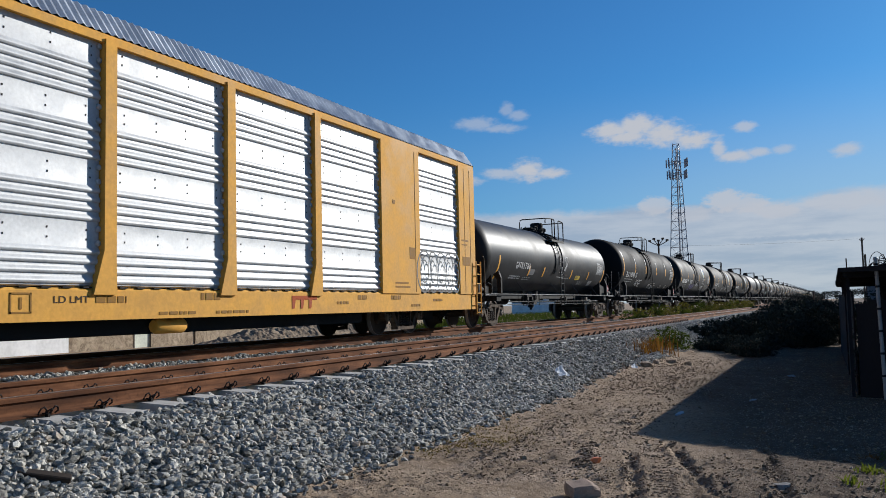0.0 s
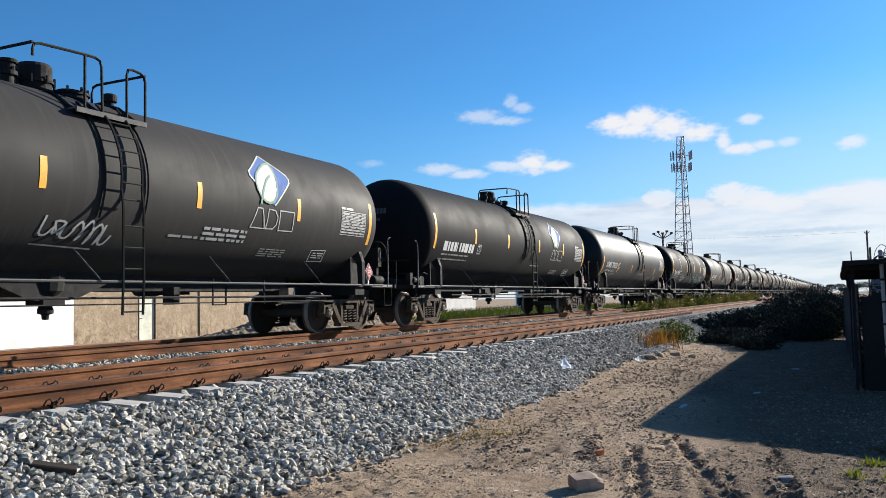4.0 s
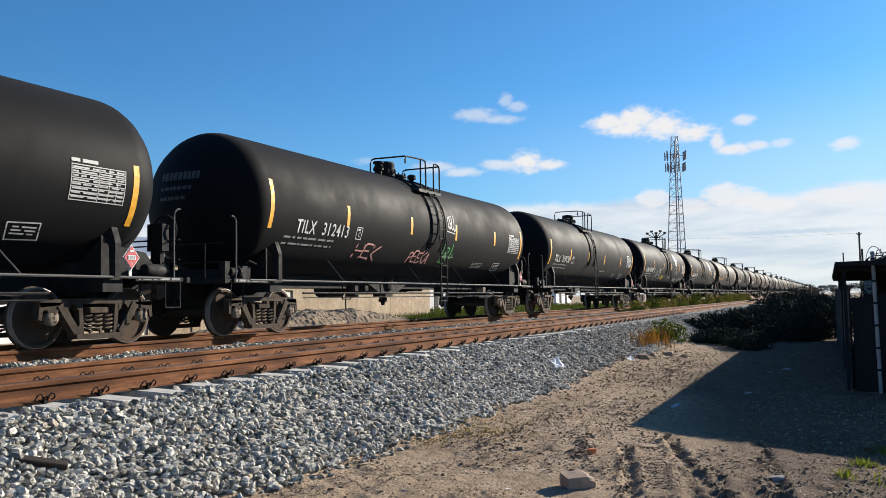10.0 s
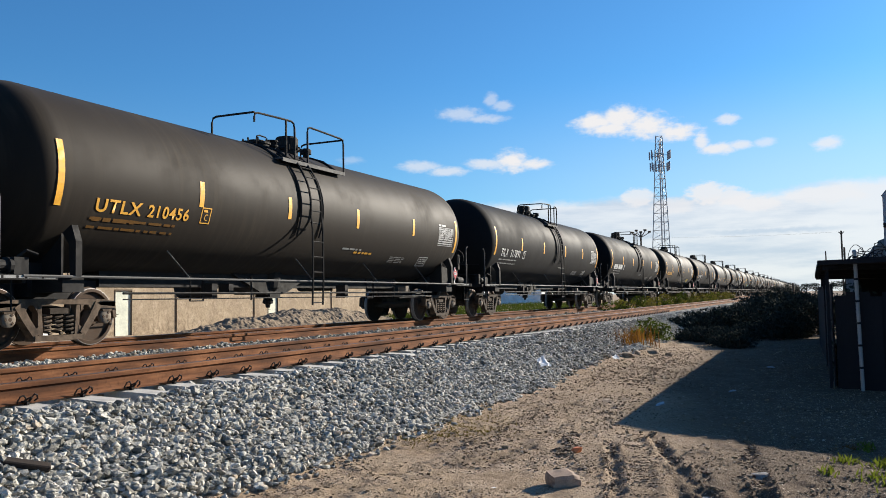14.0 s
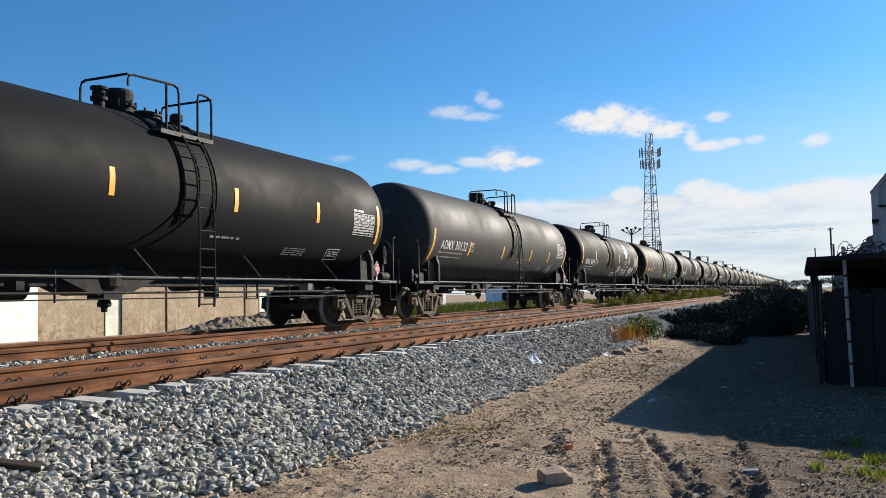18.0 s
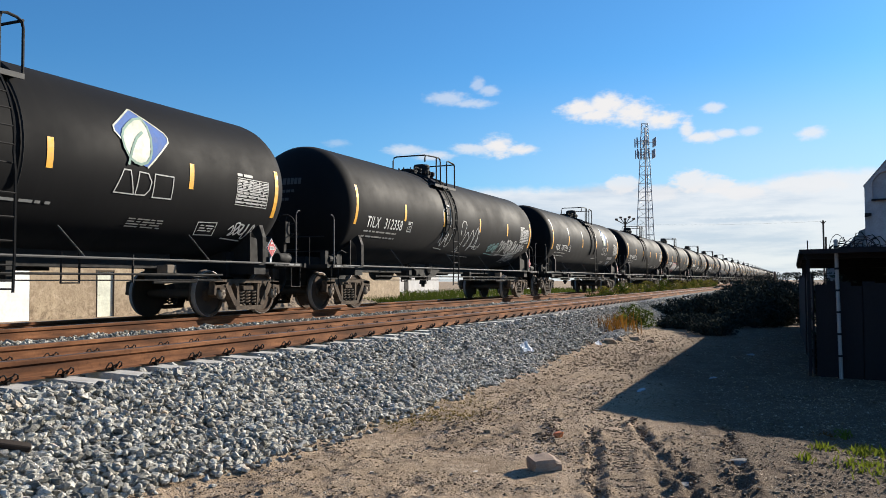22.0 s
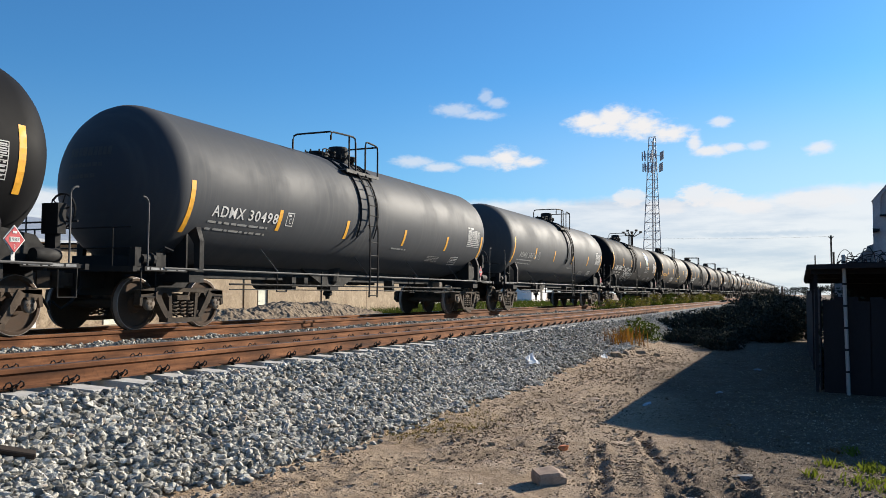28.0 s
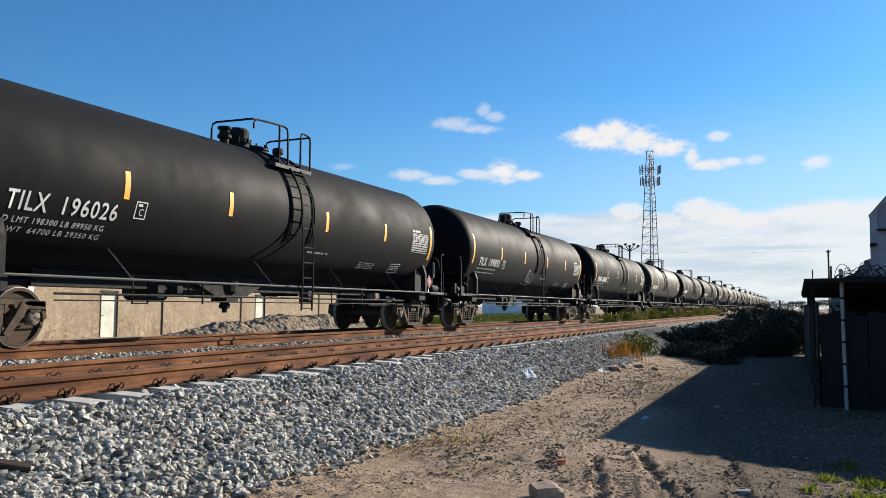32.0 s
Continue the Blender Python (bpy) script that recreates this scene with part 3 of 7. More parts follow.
def rocks(name, px, py, pz, size, mat, seed, squash=0.75, facets=12):
    """Broken stones at the given places, joined into one mesh."""
    r = np.random.default_rng(seed)
    if facets == 12:
        base = np.array([(x, y, z) for x in (-1, 1) for y in (-1, 1) for z in (-1, 1)], float) * 0.72
        tri = np.array([(0, 1, 3), (0, 3, 2), (4, 6, 7), (4, 7, 5), (0, 4, 5), (0, 5, 1), (2, 3, 7), (2, 7, 6), (0, 2, 6), (0, 6, 4), (1, 5, 7), (1, 7, 3)])
    else:
        b2 = bmesh.new()
        bmesh.ops.create_icosphere(b2, subdivisions=1, radius=1.0)
        b2.verts.index_update()
        base = np.array([tuple(v.co) for v in b2.verts])
        tri = np.array([[v.index for v in f.verts] for f in b2.faces])
        b2.free()
    n, nv = len(px), len(base)
    v = base[None] * (r.uniform(0.5, 1.1, (n, nv, 3)) if facets == 12 else r.uniform(0.55, 1.18, (n, nv, 1)) * r.uniform(0.85, 1.1, (n, nv, 3)))
    v = v * np.stack([r.uniform(0.75, 1.45, n), r.uniform(0.7, 1.2, n), r.uniform(0.55, 0.95, n)], -1)[:, None]
    ang = r.uniform(0, 6.283, (n, 2))
    ca, sa, cb, sb = np.cos(ang[:, 0]), np.sin(ang[:, 0]), np.cos(ang[:, 1]), np.sin(ang[:, 1])
    x, y, z = v[..., 0], v[..., 1], v[..., 2]
    y, z = y * cb[:, None] - z * sb[:, None], y * sb[:, None] + z * cb[:, None]
    x, y = x * ca[:, None] - y * sa[:, None], x * sa[:, None] + y * ca[:, None]
    v = np.stack([x, y, z * squash], -1) * (np.asarray(size)[:, None, None] * 0.5)
    v = v + np.stack([px, py, pz], -1)[:, None]
    f = tri[None] + (np.arange(n) * nv)[:, None, None]
    return part(name, raw_mesh(name, v.reshape(-1, 3), f.reshape(-1, 3), mat), None)


def scatter(n, x0, x1, y0, y1, power=1.0):
    """Random places, denser towards y0."""
    u = rng.uniform(0, 1, n) ** power
    return rng.uniform(x0, x1, n), y0 + (y1 - y0) * u


def ballast_field():
    sets = [(9000, -6.0, -4.25, -6.0, 2.6, 1.0), (48000, -6.0, -4.25, 2.6, 16.0, 1.0), (24000, -5.95, -4.25, 16.0, 34.0, 1.25), (6000, -5.9, -4.4, 34.0, 90.0, 1.4),
            (11000, -8.8, -5.8, 4.0, 30.0, 1.3), (12000, -10.6, -8.4, 8.0, 34.0, 1.3), (3000, -10.6, -5.8, 34.0, 100.0, 1.4), (2500, -12.4, -10.6, 8.0, 40.0, 1.3)]
    px, py, sz = [], [], []
    for n, a, b2, c, d, pw in sets:
        x, y = scatter(n, a, b2, c, d, pw)
        px.append(x), py.append(y)
        sz.append(rng.uniform(0.045, 0.107, n) * (1.0 if d < 35 else 1.6))
    px, py, sz = np.concatenate(px), np.concatenate(py), np.concatenate(sz)
    edge = -4.5 + 0.16 * smooth_noise(py, py * 0, 1.7, 12) + 0.1 * smooth_noise(py, py * 0, 0.5, 13)
    keep = px < edge + rng.exponential(0.07, len(px)) * (rng.random(len(px)) < 0.3)
    px, py, sz = px[keep], py[keep], sz[keep]
    # leave the concrete ties and rail feet bare
    tie = np.abs(((py - 5.266) / 0.61 + 0.5) % 1 - 0.5) * 0.61
    bare = (tie < 0.15) & (px > -8.45) & (px < -5.83 + rng.uniform(-0.16, 0.04, len(px)))
    rail = np.zeros(len(px), bool)
    for c in (NEAR_TRACK, FAR_TRACK):
        for s in (-1, 1):
            rail |= np.abs(px - c - s * GAUGE / 2) < 0.11
    ok = ~bare & ~rail
    px, py, sz = px[ok], py[ok], sz[ok]
    pz = bed_z(px) + rng.uniform(-0.075, 0.055, len(px)) + 0.03 * smooth_noise(px, py, 0.6, 15)
    pz = np.where(px > -4.75, np.maximum(pz, ground_z(px, py) + 0.012), pz)
    ob = rocks("ballast_stones", px, py, pz, sz, M["ballast"], 21, 0.85, 20)
    tagged(ob, "loose crushed grey ballast stones on the track shoulder", "ballast", kind="stuff")


ballast_field()

RAIL = [(-0.076, -0.185), (0.076, -0.185), (0.076, -0.172), (0.014, -0.152), (0.009, -0.13), (0.009, -0.06), (0.034, -0.046), (0.037, -0.012), (0.03, -0.001), (0.0, 0.0),
        (-0.03, -0.001), (-0.037, -0.012), (-0.034, -0.046), (-0.009, -0.06), (-0.009, -0.13), (-0.014, -0.152), (-0.076, -0.172)]
rail_top = [(-0.031, 0.0), (0.031, 0.0), (0.024, 0.0035), (-0.024, 0.0035)]


def rail_mesh():
    b2 = bmesh.new()
    prism(b2, RAIL, 1, -40, 900)
    n = len(b2.faces)
    prism(b2, rail_top, 1, -40, 900)
    b2.faces.ensure_lookup_table()
    for f in b2.faces[n:]:
        f.material_index = 1
    return as_mesh("rail", b2, [M["rail"], M["rail_head"]])


def tie_mesh():
    b2 = bmesh.new()
    prism(b2, [(-1.3, -0.42), (1.3, -0.42), (1.3, -0.23), (1.27, -0.21), (0.86, -0.195), (0.5, -0.2), (0.3, -0.23), (-0.3, -0.23), (-0.5, -0.2), (-0.86, -0.2), (-1.26, -0.225), (-1.3, -0.245)], 1, -0.125, 0.125)
    return as_mesh("tie", b2, M["tie"])


def clip_mesh():
    """A sprung steel rail clip: a loop of round bar on each side of the seat."""
    b2 = bmesh.new()
    for s in (-1, 1):
        pts = [(0.06, s * 0.02, -0.165), (0.1, s * 0.018, -0.165), (0.125, s * 0.03, -0.13), (0.13, s * 0.055, -0.105), (0.125, s * 0.085, -0.115), (0.115, s * 0.1, -0.145), (0.09, s * 0.085, -0.168)]
        tube(b2, pts, 0.008, 5)
    tube(b2, [(0.1, -0.03, -0.165), (0.14, -0.02, -0.135), (0.15, 0.0, -0.125), (0.14, 0.02, -0.135), (0.1, 0.03, -0.165)], 0.008, 5)
    box(b2, 0.08, 0.12, -0.012, 0.012, -0.2, -0.165)
    return as_mesh("rail_clip", b2, M["clip"])


def build_track(name, cx, label, ties, first, wood):
    tr = tagged(empty(name, pose(cx, 0, 0)), label, "railway track", "parallel railway tracks", "structure")
    rm, tm, cm = rail_mesh(), tie_mesh(), clip_mesh()
    for s in (-1, 1):
        r = part("rail", rm, None, tr)
        r.location = (s * GAUGE / 2, 0, 0)
    for i in range(ties):
        y = first + 0.61 * i
        tie = part("tie", tm, None, tr)
        tie.location = (0, y, 0)
        if wood:
            tie.location.z = -0.015
        for sx in ((1, -1) if 16 < i < 78 and not wood else ()):
            for inner in (0, 1):
                if i > 52 and (inner or sx < 0):
                    continue
                c = part("rail_clip", cm, None, tie)
                c.matrix_basis = pose(sx * GAUGE / 2, 0, 0, 0, 0, 180 if inner else 0)
    return tr


build_track("near_track", NEAR_TRACK, "empty railway track of rusty rails on concrete ties", 138, 4.046 - 18 * 0.61, False)
build_track("far_track", FAR_TRACK, "railway track carrying the freight train", 100, 4.2 - 10 * 0.61, True)

# ---------------------------------------------------------------- the low building behind the train
WALL_X = -28.0


def low_building():
    b = tagged(empty("low_building", pose(WALL_X, 0, FAR_GROUND)), "long low tan concrete building with white doors and grey metal roof", "building")
    h = 3.45
    bays = [(6.0, 24.5, None), (24.55, 28.0, "c"), (29.02, 31.85, "c"), (31.89, 37.97, "c"), (38.01, 39.28, "c"), (40.24, 46.0, "c"), (46.04, 52.0, "c"), (52.04, 58.3, "c")]
    for y0, y1, kind in bays:
        b2 = bmesh.new()
        if kind:
            box(b2, -0.25, 0, y0, y1, -0.1, h)
            part("wall_panel", b2, M["concrete_wall"], b, "stained tan concrete wall panel")
        else:
            box(b2, -0.25, 0.03, y0, y1, -0.1, h)
            part("wall_panel", b2, M["white_wall"], b, "white painted wall panel")
    for y0, y1 in ((28.0, 29.02), (39.28, 40.24)):
        b2 = bmesh.new()
        box(b2, -0.2, -0.05, y0 + 0.03, y1 - 0.03, -0.05, 1.98)
        d = part("door", b2, M["cream"], b, "plain cream-white door")
        b2 = bmesh.new()
        tube(b2, [(-0.05, y0 + 0.1, 0.95), (0.0, y0 + 0.1, 0.95), (0.0, y0 + 0.22, 0.95)], 0.014, 6)
        part("door_handle", b2, M["iron"], d)
        b2 = bmesh.new()
        prism(b2, [(y0, -0.1), (y0 + 0.03, -0.1), (y0 + 0.03, 1.98), (y1 - 0.03, 1.98), (y1 - 0.03, -0.1), (y1, -0.1), (y1, 2.04), (y0, 2.04)], 0, -0.22, 0.02)
        part("door_frame", b2, M["wood"], b)
        b2 = bmesh.new()
        box(b2, -0.25, 0, y0, y1, 2.04, h)
        part("lintel", b2, M["concrete_wall"], b)
    for y in (31.87, 37.99, 46.02):
        b2 = bmesh.new()
        tube(b2, [(0.03, y, -0.1), (0.03, y, h)], 0.022, 6)
        part("downpipe", b2, M["wood"], b)
    b2 = bmesh.new()
    prism(b2, [(0.35, h - 0.05), (0.35, h + 0.08), (-6.0, h + 1.55), (-12.4, h + 0.08), (-12.4, h - 0.05), (-6.0, h + 1.4)], 1, 5.6, 58.7)
    part("roof", b2, M["roof_metal"], b, "grey metal roof")
    b2 = bmesh.new()
    prism(b2, [(-0.26, 6.0), (-0.26, 6.2), (-11.8, 6.2), (-11.8, 58.1), (-0.26, 58.1), (-0.26, 58.29), (-12.0, 58.29), (-12.0, 6.0)], 2, -0.1, h)
    part("back_walls", b2, M["concrete_wall"], b)
    return b


low_building()


def heap(name, x0, y0, peaks, label, mat):
    """A long ridge of tipped earth and gravel with a rough crest."""
    gx2, gy2 = np.meshgrid(np.linspace(-2.4, 2.4, 120), np.linspace(-9.5, 9.5, 420))
    crest = np.interp(gy2, [p[0] for p in peaks], [p[1] for p in peaks]) + 0.07 * smooth_noise(gx2, gy2, 1.1, 33)
    across = np.clip(1.0 - np.abs(gx2 + 0.3 * smooth_noise(gy2, gx2 * 0, 1.7, 34)) / (1.3 + 0.8 * crest), 0, 1)
    z = crest * np.minimum(across * 1.5, 1.0 - 0.25 * (1 - across))
    z = z + (z > 0.03) * (0.06 * smooth_noise(gx2, gy2, 0.45, 31) + 0.05 * smooth_noise(gx2, gy2, 0.19, 32) + 0.035 * smooth_noise(gx2, gy2, 0.09, 35))
    z = np.where(z > 0.02, z, -0.15)
    ii = np.arange(gx2.size).reshape(gx2.shape)
    q = np.stack([ii[:-1, :-1], ii[:-1, 1:], ii[1:, 1:], ii[1:, :-1]], -1).reshape(-1, 4)
    ob = part(name, raw_mesh(name, np.stack([gx2 + x0, gy2 + y0, z + FAR_GROUND - 0.02], -1).reshape(-1, 3), q, mat))
    return tagged(ob, label, "earth heap")


heap("earth_mound", -23.3, 35.5, [(-8.5, 0.0), (-7.4, 0.35), (-5.6, 0.66), (-4.4, 0.7), (-3.4, 0.62), (-2.4, 0.86), (-0.6, 0.98), (0.6, 0.9), (1.6, 1.02), (3.0, 1.0), (4.4, 0.78), (6.6, 0.62), (8.4, 0.3), (9.3, 0.0)], "long heap of grey-brown earth and gravel beyond the tracks", M["mound"])


def far_building(name, x, y, wx, wy, h, mat, label, doors):
    b = tagged(empty(name, pose(x, y, FAR_GROUND)), label, "building")
    b2 = bmesh.new()
    box(b2, -wx, 0, 0, wy, -0.1, h)
    part("wall", b2, mat, b)
    b2 = bmesh.new()
    prism(b2, [(0.3, h), (0.3, h + 0.1), (-wx / 2, h + 0.9), (-wx - 0.3, h + 0.1), (-wx - 0.3, h)], 1, -0.3, wy + 0.3)
    part("roof", b2, M["roof_metal"], b)
    for y0 in doors:
        b2 = bmesh.new()
        box(b2, -0.05, 0.04, y0, y0 + 1.2, 0.2, 2.2)
        part("door", b2, M["iron"], b)
    return b


far_building("white_store", -45, 146, 9, 9.5, 2.9, M["white_wall"], "small white store building far beyond the tracks", (2.0, 5.5))
far_building("grey_store", -45, 92, 9, 14, 2.9, M["pale_wall"], "low grey clad store beyond the grass", (3.0,))

# ---------------------------------------------------------------- the train
PITCH = 18.447            # length of a tank car over its couplers
TANK_R, TANK_Z = 1.477, 2.66
FRONT, REAR = (7.44, 0.84), (7.58, 0.95)      # where the shell ends and how deep its domed head is


def train_y(k, t):
    """Where along the track the front coupling of tank car k is at t seconds."""
    return 5.728 + PITCH * k - 19.712 * t + 0.0039 * t * t


def on_tank(u, v, lift=0.006):
    """A place on the tank's near side: u along the car, v round the shell upwards from its middle."""
    a = v / TANK_R
    return ((TANK_R + lift) * math.cos(a), u, TANK_Z + (TANK_R + lift) * math.sin(a))


def tank_mesh():
    b = bmesh.new()
    prof = []
    quarter = [math.pi / 2 * i / 10 for i in range(11)]
    for sign, (end, deep) in ((-1, FRONT), (1, REAR)):
        dome = [(sign * (end + deep * math.cos(q)), max(0.02, TANK_R * math.sin(q))) for q in quarter]
        dome.append((sign * (end - 0.05), TANK_R))
        prof += dome if sign < 0 else [(y, TANK_R) for y in (-4.5, -1.5, 1.5, 4.5)] + dome[::-1]
    lathe(b, prof, 1, 64, (0, 0, TANK_Z))
    return as_mesh("tank", b, M["black"], True)


def curve_pts(a0, a1, y, r, n=8):
    return [(r * math.cos(a), y, TANK_Z + r * math.sin(a)) for a in [a0 + (a1 - a0) * i / (n - 1) for i in range(n)]]


def wheelset_mesh():
    b = bmesh.new()
    R = 0.457
    for s in (-1, 1):
        x = s * GAUGE / 2
        prof = [(-s * 0.065, 0.12), (-s * 0.065, R + 0.02), (-s * 0.035, R + 0.025), (-s * 0.03, R + 0.004), (s * 0.06, R), (s * 0.065, R - 0.012), (s * 0.064, R - 0.06), (s * 0.02, R - 0.075), (s * 0.01, 0.17), (s * 0.06, 0.14), (s * 0.07, 0.1)]
        prof = [(x + d, r) for d, r in prof]
        lathe(b, prof, 0, 32, (0, 0, 0), [0, 0, 0, 1, 1, 0, 0, 0, 0, 0])
        # core plugs, dark openings and bolts make the turning visible
        lathe(b, [(x + s * 0.07, 0.085), (s * 1.06, 0.085), (s * 1.06, 0.115), (s * 1.12, 0.115), (s * 1.14, 0.09), (s * 1.145, 0.03)], 0, 16, (0, 0, 0), [0, 0, 2, 2, 2])
        for j in range(3):
            a = 2 * math.pi * j / 3
            box(b, min(s * 1.13, s * 1.15), max(s * 1.13, s * 1.15), 0.07 * math.cos(a) - 0.018, 0.07 * math.cos(a) + 0.018, 0.07 * math.sin(a) - 0.018, 0.07 * math.sin(a) + 0.018)
    lathe(b, [(-0.7, 0.085), (0.7, 0.085)], 0, 12)
    return as_mesh("wheelset", b, [M["wheel"], M["tread"], M["bearing"]], True)


def side_frame_mesh():
    """A cast truck side: two pedestals, a dipped top chord, sloping struts and a spring seat, with two large openings."""
    b = bmesh.new()

    def bar(pts, wd, x0, x1):
        for (ya, za, wa), (yb, zb, wb) in zip(pts, pts[1:]):
            d = Vector((yb - ya, zb - za)).normalized()
            nrm = Vector((-d.y, d.x))
            q = [(ya + nrm.x * wa, za + nrm.y * wa), (ya - nrm.x * wa, za - nrm.y * wa), (yb - nrm.x * wb, zb - nrm.y * wb), (yb + nrm.x * wb, zb + nrm.y * wb)]
            prism(b, q, 0, x0, x1)
    x0, x1 = 0.97, 1.11
    for s in (-1, 1):
        bar([(s * 1.1, 0.655, 0.04), (s * 0.8, 0.69, 0.05), (s * 0.42, 0.7, 0.045), (0, 0.705, 0.04)], 0, x0, x1)
        bar([(s * 0.74, 0.66, 0.07), (s * 0.6, 0.44, 0.06), (s * 0.42, 0.2, 0.055)], 0, x0, x1 + 0.015)
        bar([(s * 0.36, 0.69, 0.035), (s * 0.33, 0.2, 0.04)], 0, x0 + 0.01, x1 - 0.01)
        bar([(s * 0.46, 0.165, 0.04), (0, 0.155, 0.04)], 0, x0 - 0.03, x1 + 0.03)
        # corners of the openings are filled round
        for (ya, za), (yb, zb), (yc, zc) in (((0.4, 0.66), (0.48, 0.66), (0.4, 0.56)), ((0.66, 0.66), (0.54, 0.66), (0.62, 0.54)), ((0.37, 0.22), (0.37, 0.34), (0.44, 0.3))):
            prism(b, [(s * ya, za), (s * yb, zb), (s * yc, zc)][::s], 0, x0, x1 - 0.004)
        # pedestal jaw round the bearing, and its adapter
        prism(b, [(s * 1.1, 0.69), (s * 1.13, 0.44), (s * 1.07, 0.42), (s * 1.04, 0.575), (s * 0.76, 0.575), (s * 0.73, 0.46), (s * 0.67, 0.46), (s * 0.66, 0.68)][::s], 0, x0, x1)
        prism(b, [(s * 1.0, 0.575), (s * 0.8, 0.575), (s * 0.82, 0.535), (s * 0.98, 0.535)][::s], 0, x0 + 0.01, x1 + 0.035)
    return as_mesh("side_frame", b, M["truck"])


def spring_mesh():
    b = bmesh.new()
    pts = []
    for i in range(33):
        a = 2 * math.pi * i / 7
        pts.append((1.05 + 0.06 * math.cos(a), 0.08 * math.sin(a), 0.22 + 0.29 * i / 32))
    tube(b, pts, 0.018, 5)
    return as_mesh("coil_spring", b, M["truck"], True)


def bolster_mesh():
    b = bmesh.new()
    prism(b, [(-1.1, 0.52), (1.1, 0.52), (1.1, 0.6), (0.4, 0.7), (-0.4, 0.7), (-1.1, 0.6)], 1, -0.17, 0.17)
    lathe(b, [(0.68, 0.2), (0.78, 0.2)], 2, 16)
    for s in (-1, 1):
        tube(b, [(-0.75, s * 0.42, 0.4), (0.75, s * 0.42, 0.4)], 0.045, 6)
        for x in (-1, 1):
            box(b, x * 0.75 - 0.05, x * 0.75 + 0.05, s * 0.4 - 0.04, s * 0.4 + 0.04, 0.27, 0.52)
    return as_mesh("bolster", b, M["truck"])


SHARED = {}


def build_truck(parent, y, turned):
    """A two-axle truck: bolster with brake beams, two cast sides, springs and two wheelsets."""
    if not SHARED:
        SHARED.update(bolster=bolster_mesh(), side=side_frame_mesh(), spring=spring_mesh(), wheels=wheelset_mesh())
    tr = part("truck", SHARED["bolster"], None, parent, "dusty brown cast steel truck")
    tr.matrix_basis = pose(0, y, 0)
    for a in (0, 180):
        f = part("side_frame", SHARED["side"], None, tr)
        f.matrix_basis = pose(0, 0, 0, 0, 0, a)
        for yy in (-0.2, 0.0, 0.2):
            f = part("coil_spring", SHARED["spring"], None, tr)
            f.matrix_basis = pose(0, yy, 0, 0, 0, a)
    for name, yy in (("wheelset", -0.89), ("wheelset", 0.89)):
        ws = part(name, SHARED["wheels"], None, tr, "brown steel wheels with bright worn treads")
        ws.matrix_basis = pose(0, yy, 0.457)
        ROLLING.append((ws, yy))
    return tr


ROLLING = []


def rounded(pts, r=0.12):
    """A bent pipe's line with its corners rounded off."""
    pts = [Vector(p) for p in pts]
    res = [pts[0]]
    for a, b, c in zip(pts, pts[1:], pts[2:]):
        p, q = b + (a - b).normalized() * min(r, (a - b).length * 0.45), b + (c - b).normalized() * min(r, (c - b).length * 0.45)
        res += [p, p * 0.25 + b * 0.5 + q * 0.25, q]
    return [tuple(v) for v in res + [pts[-1]]]


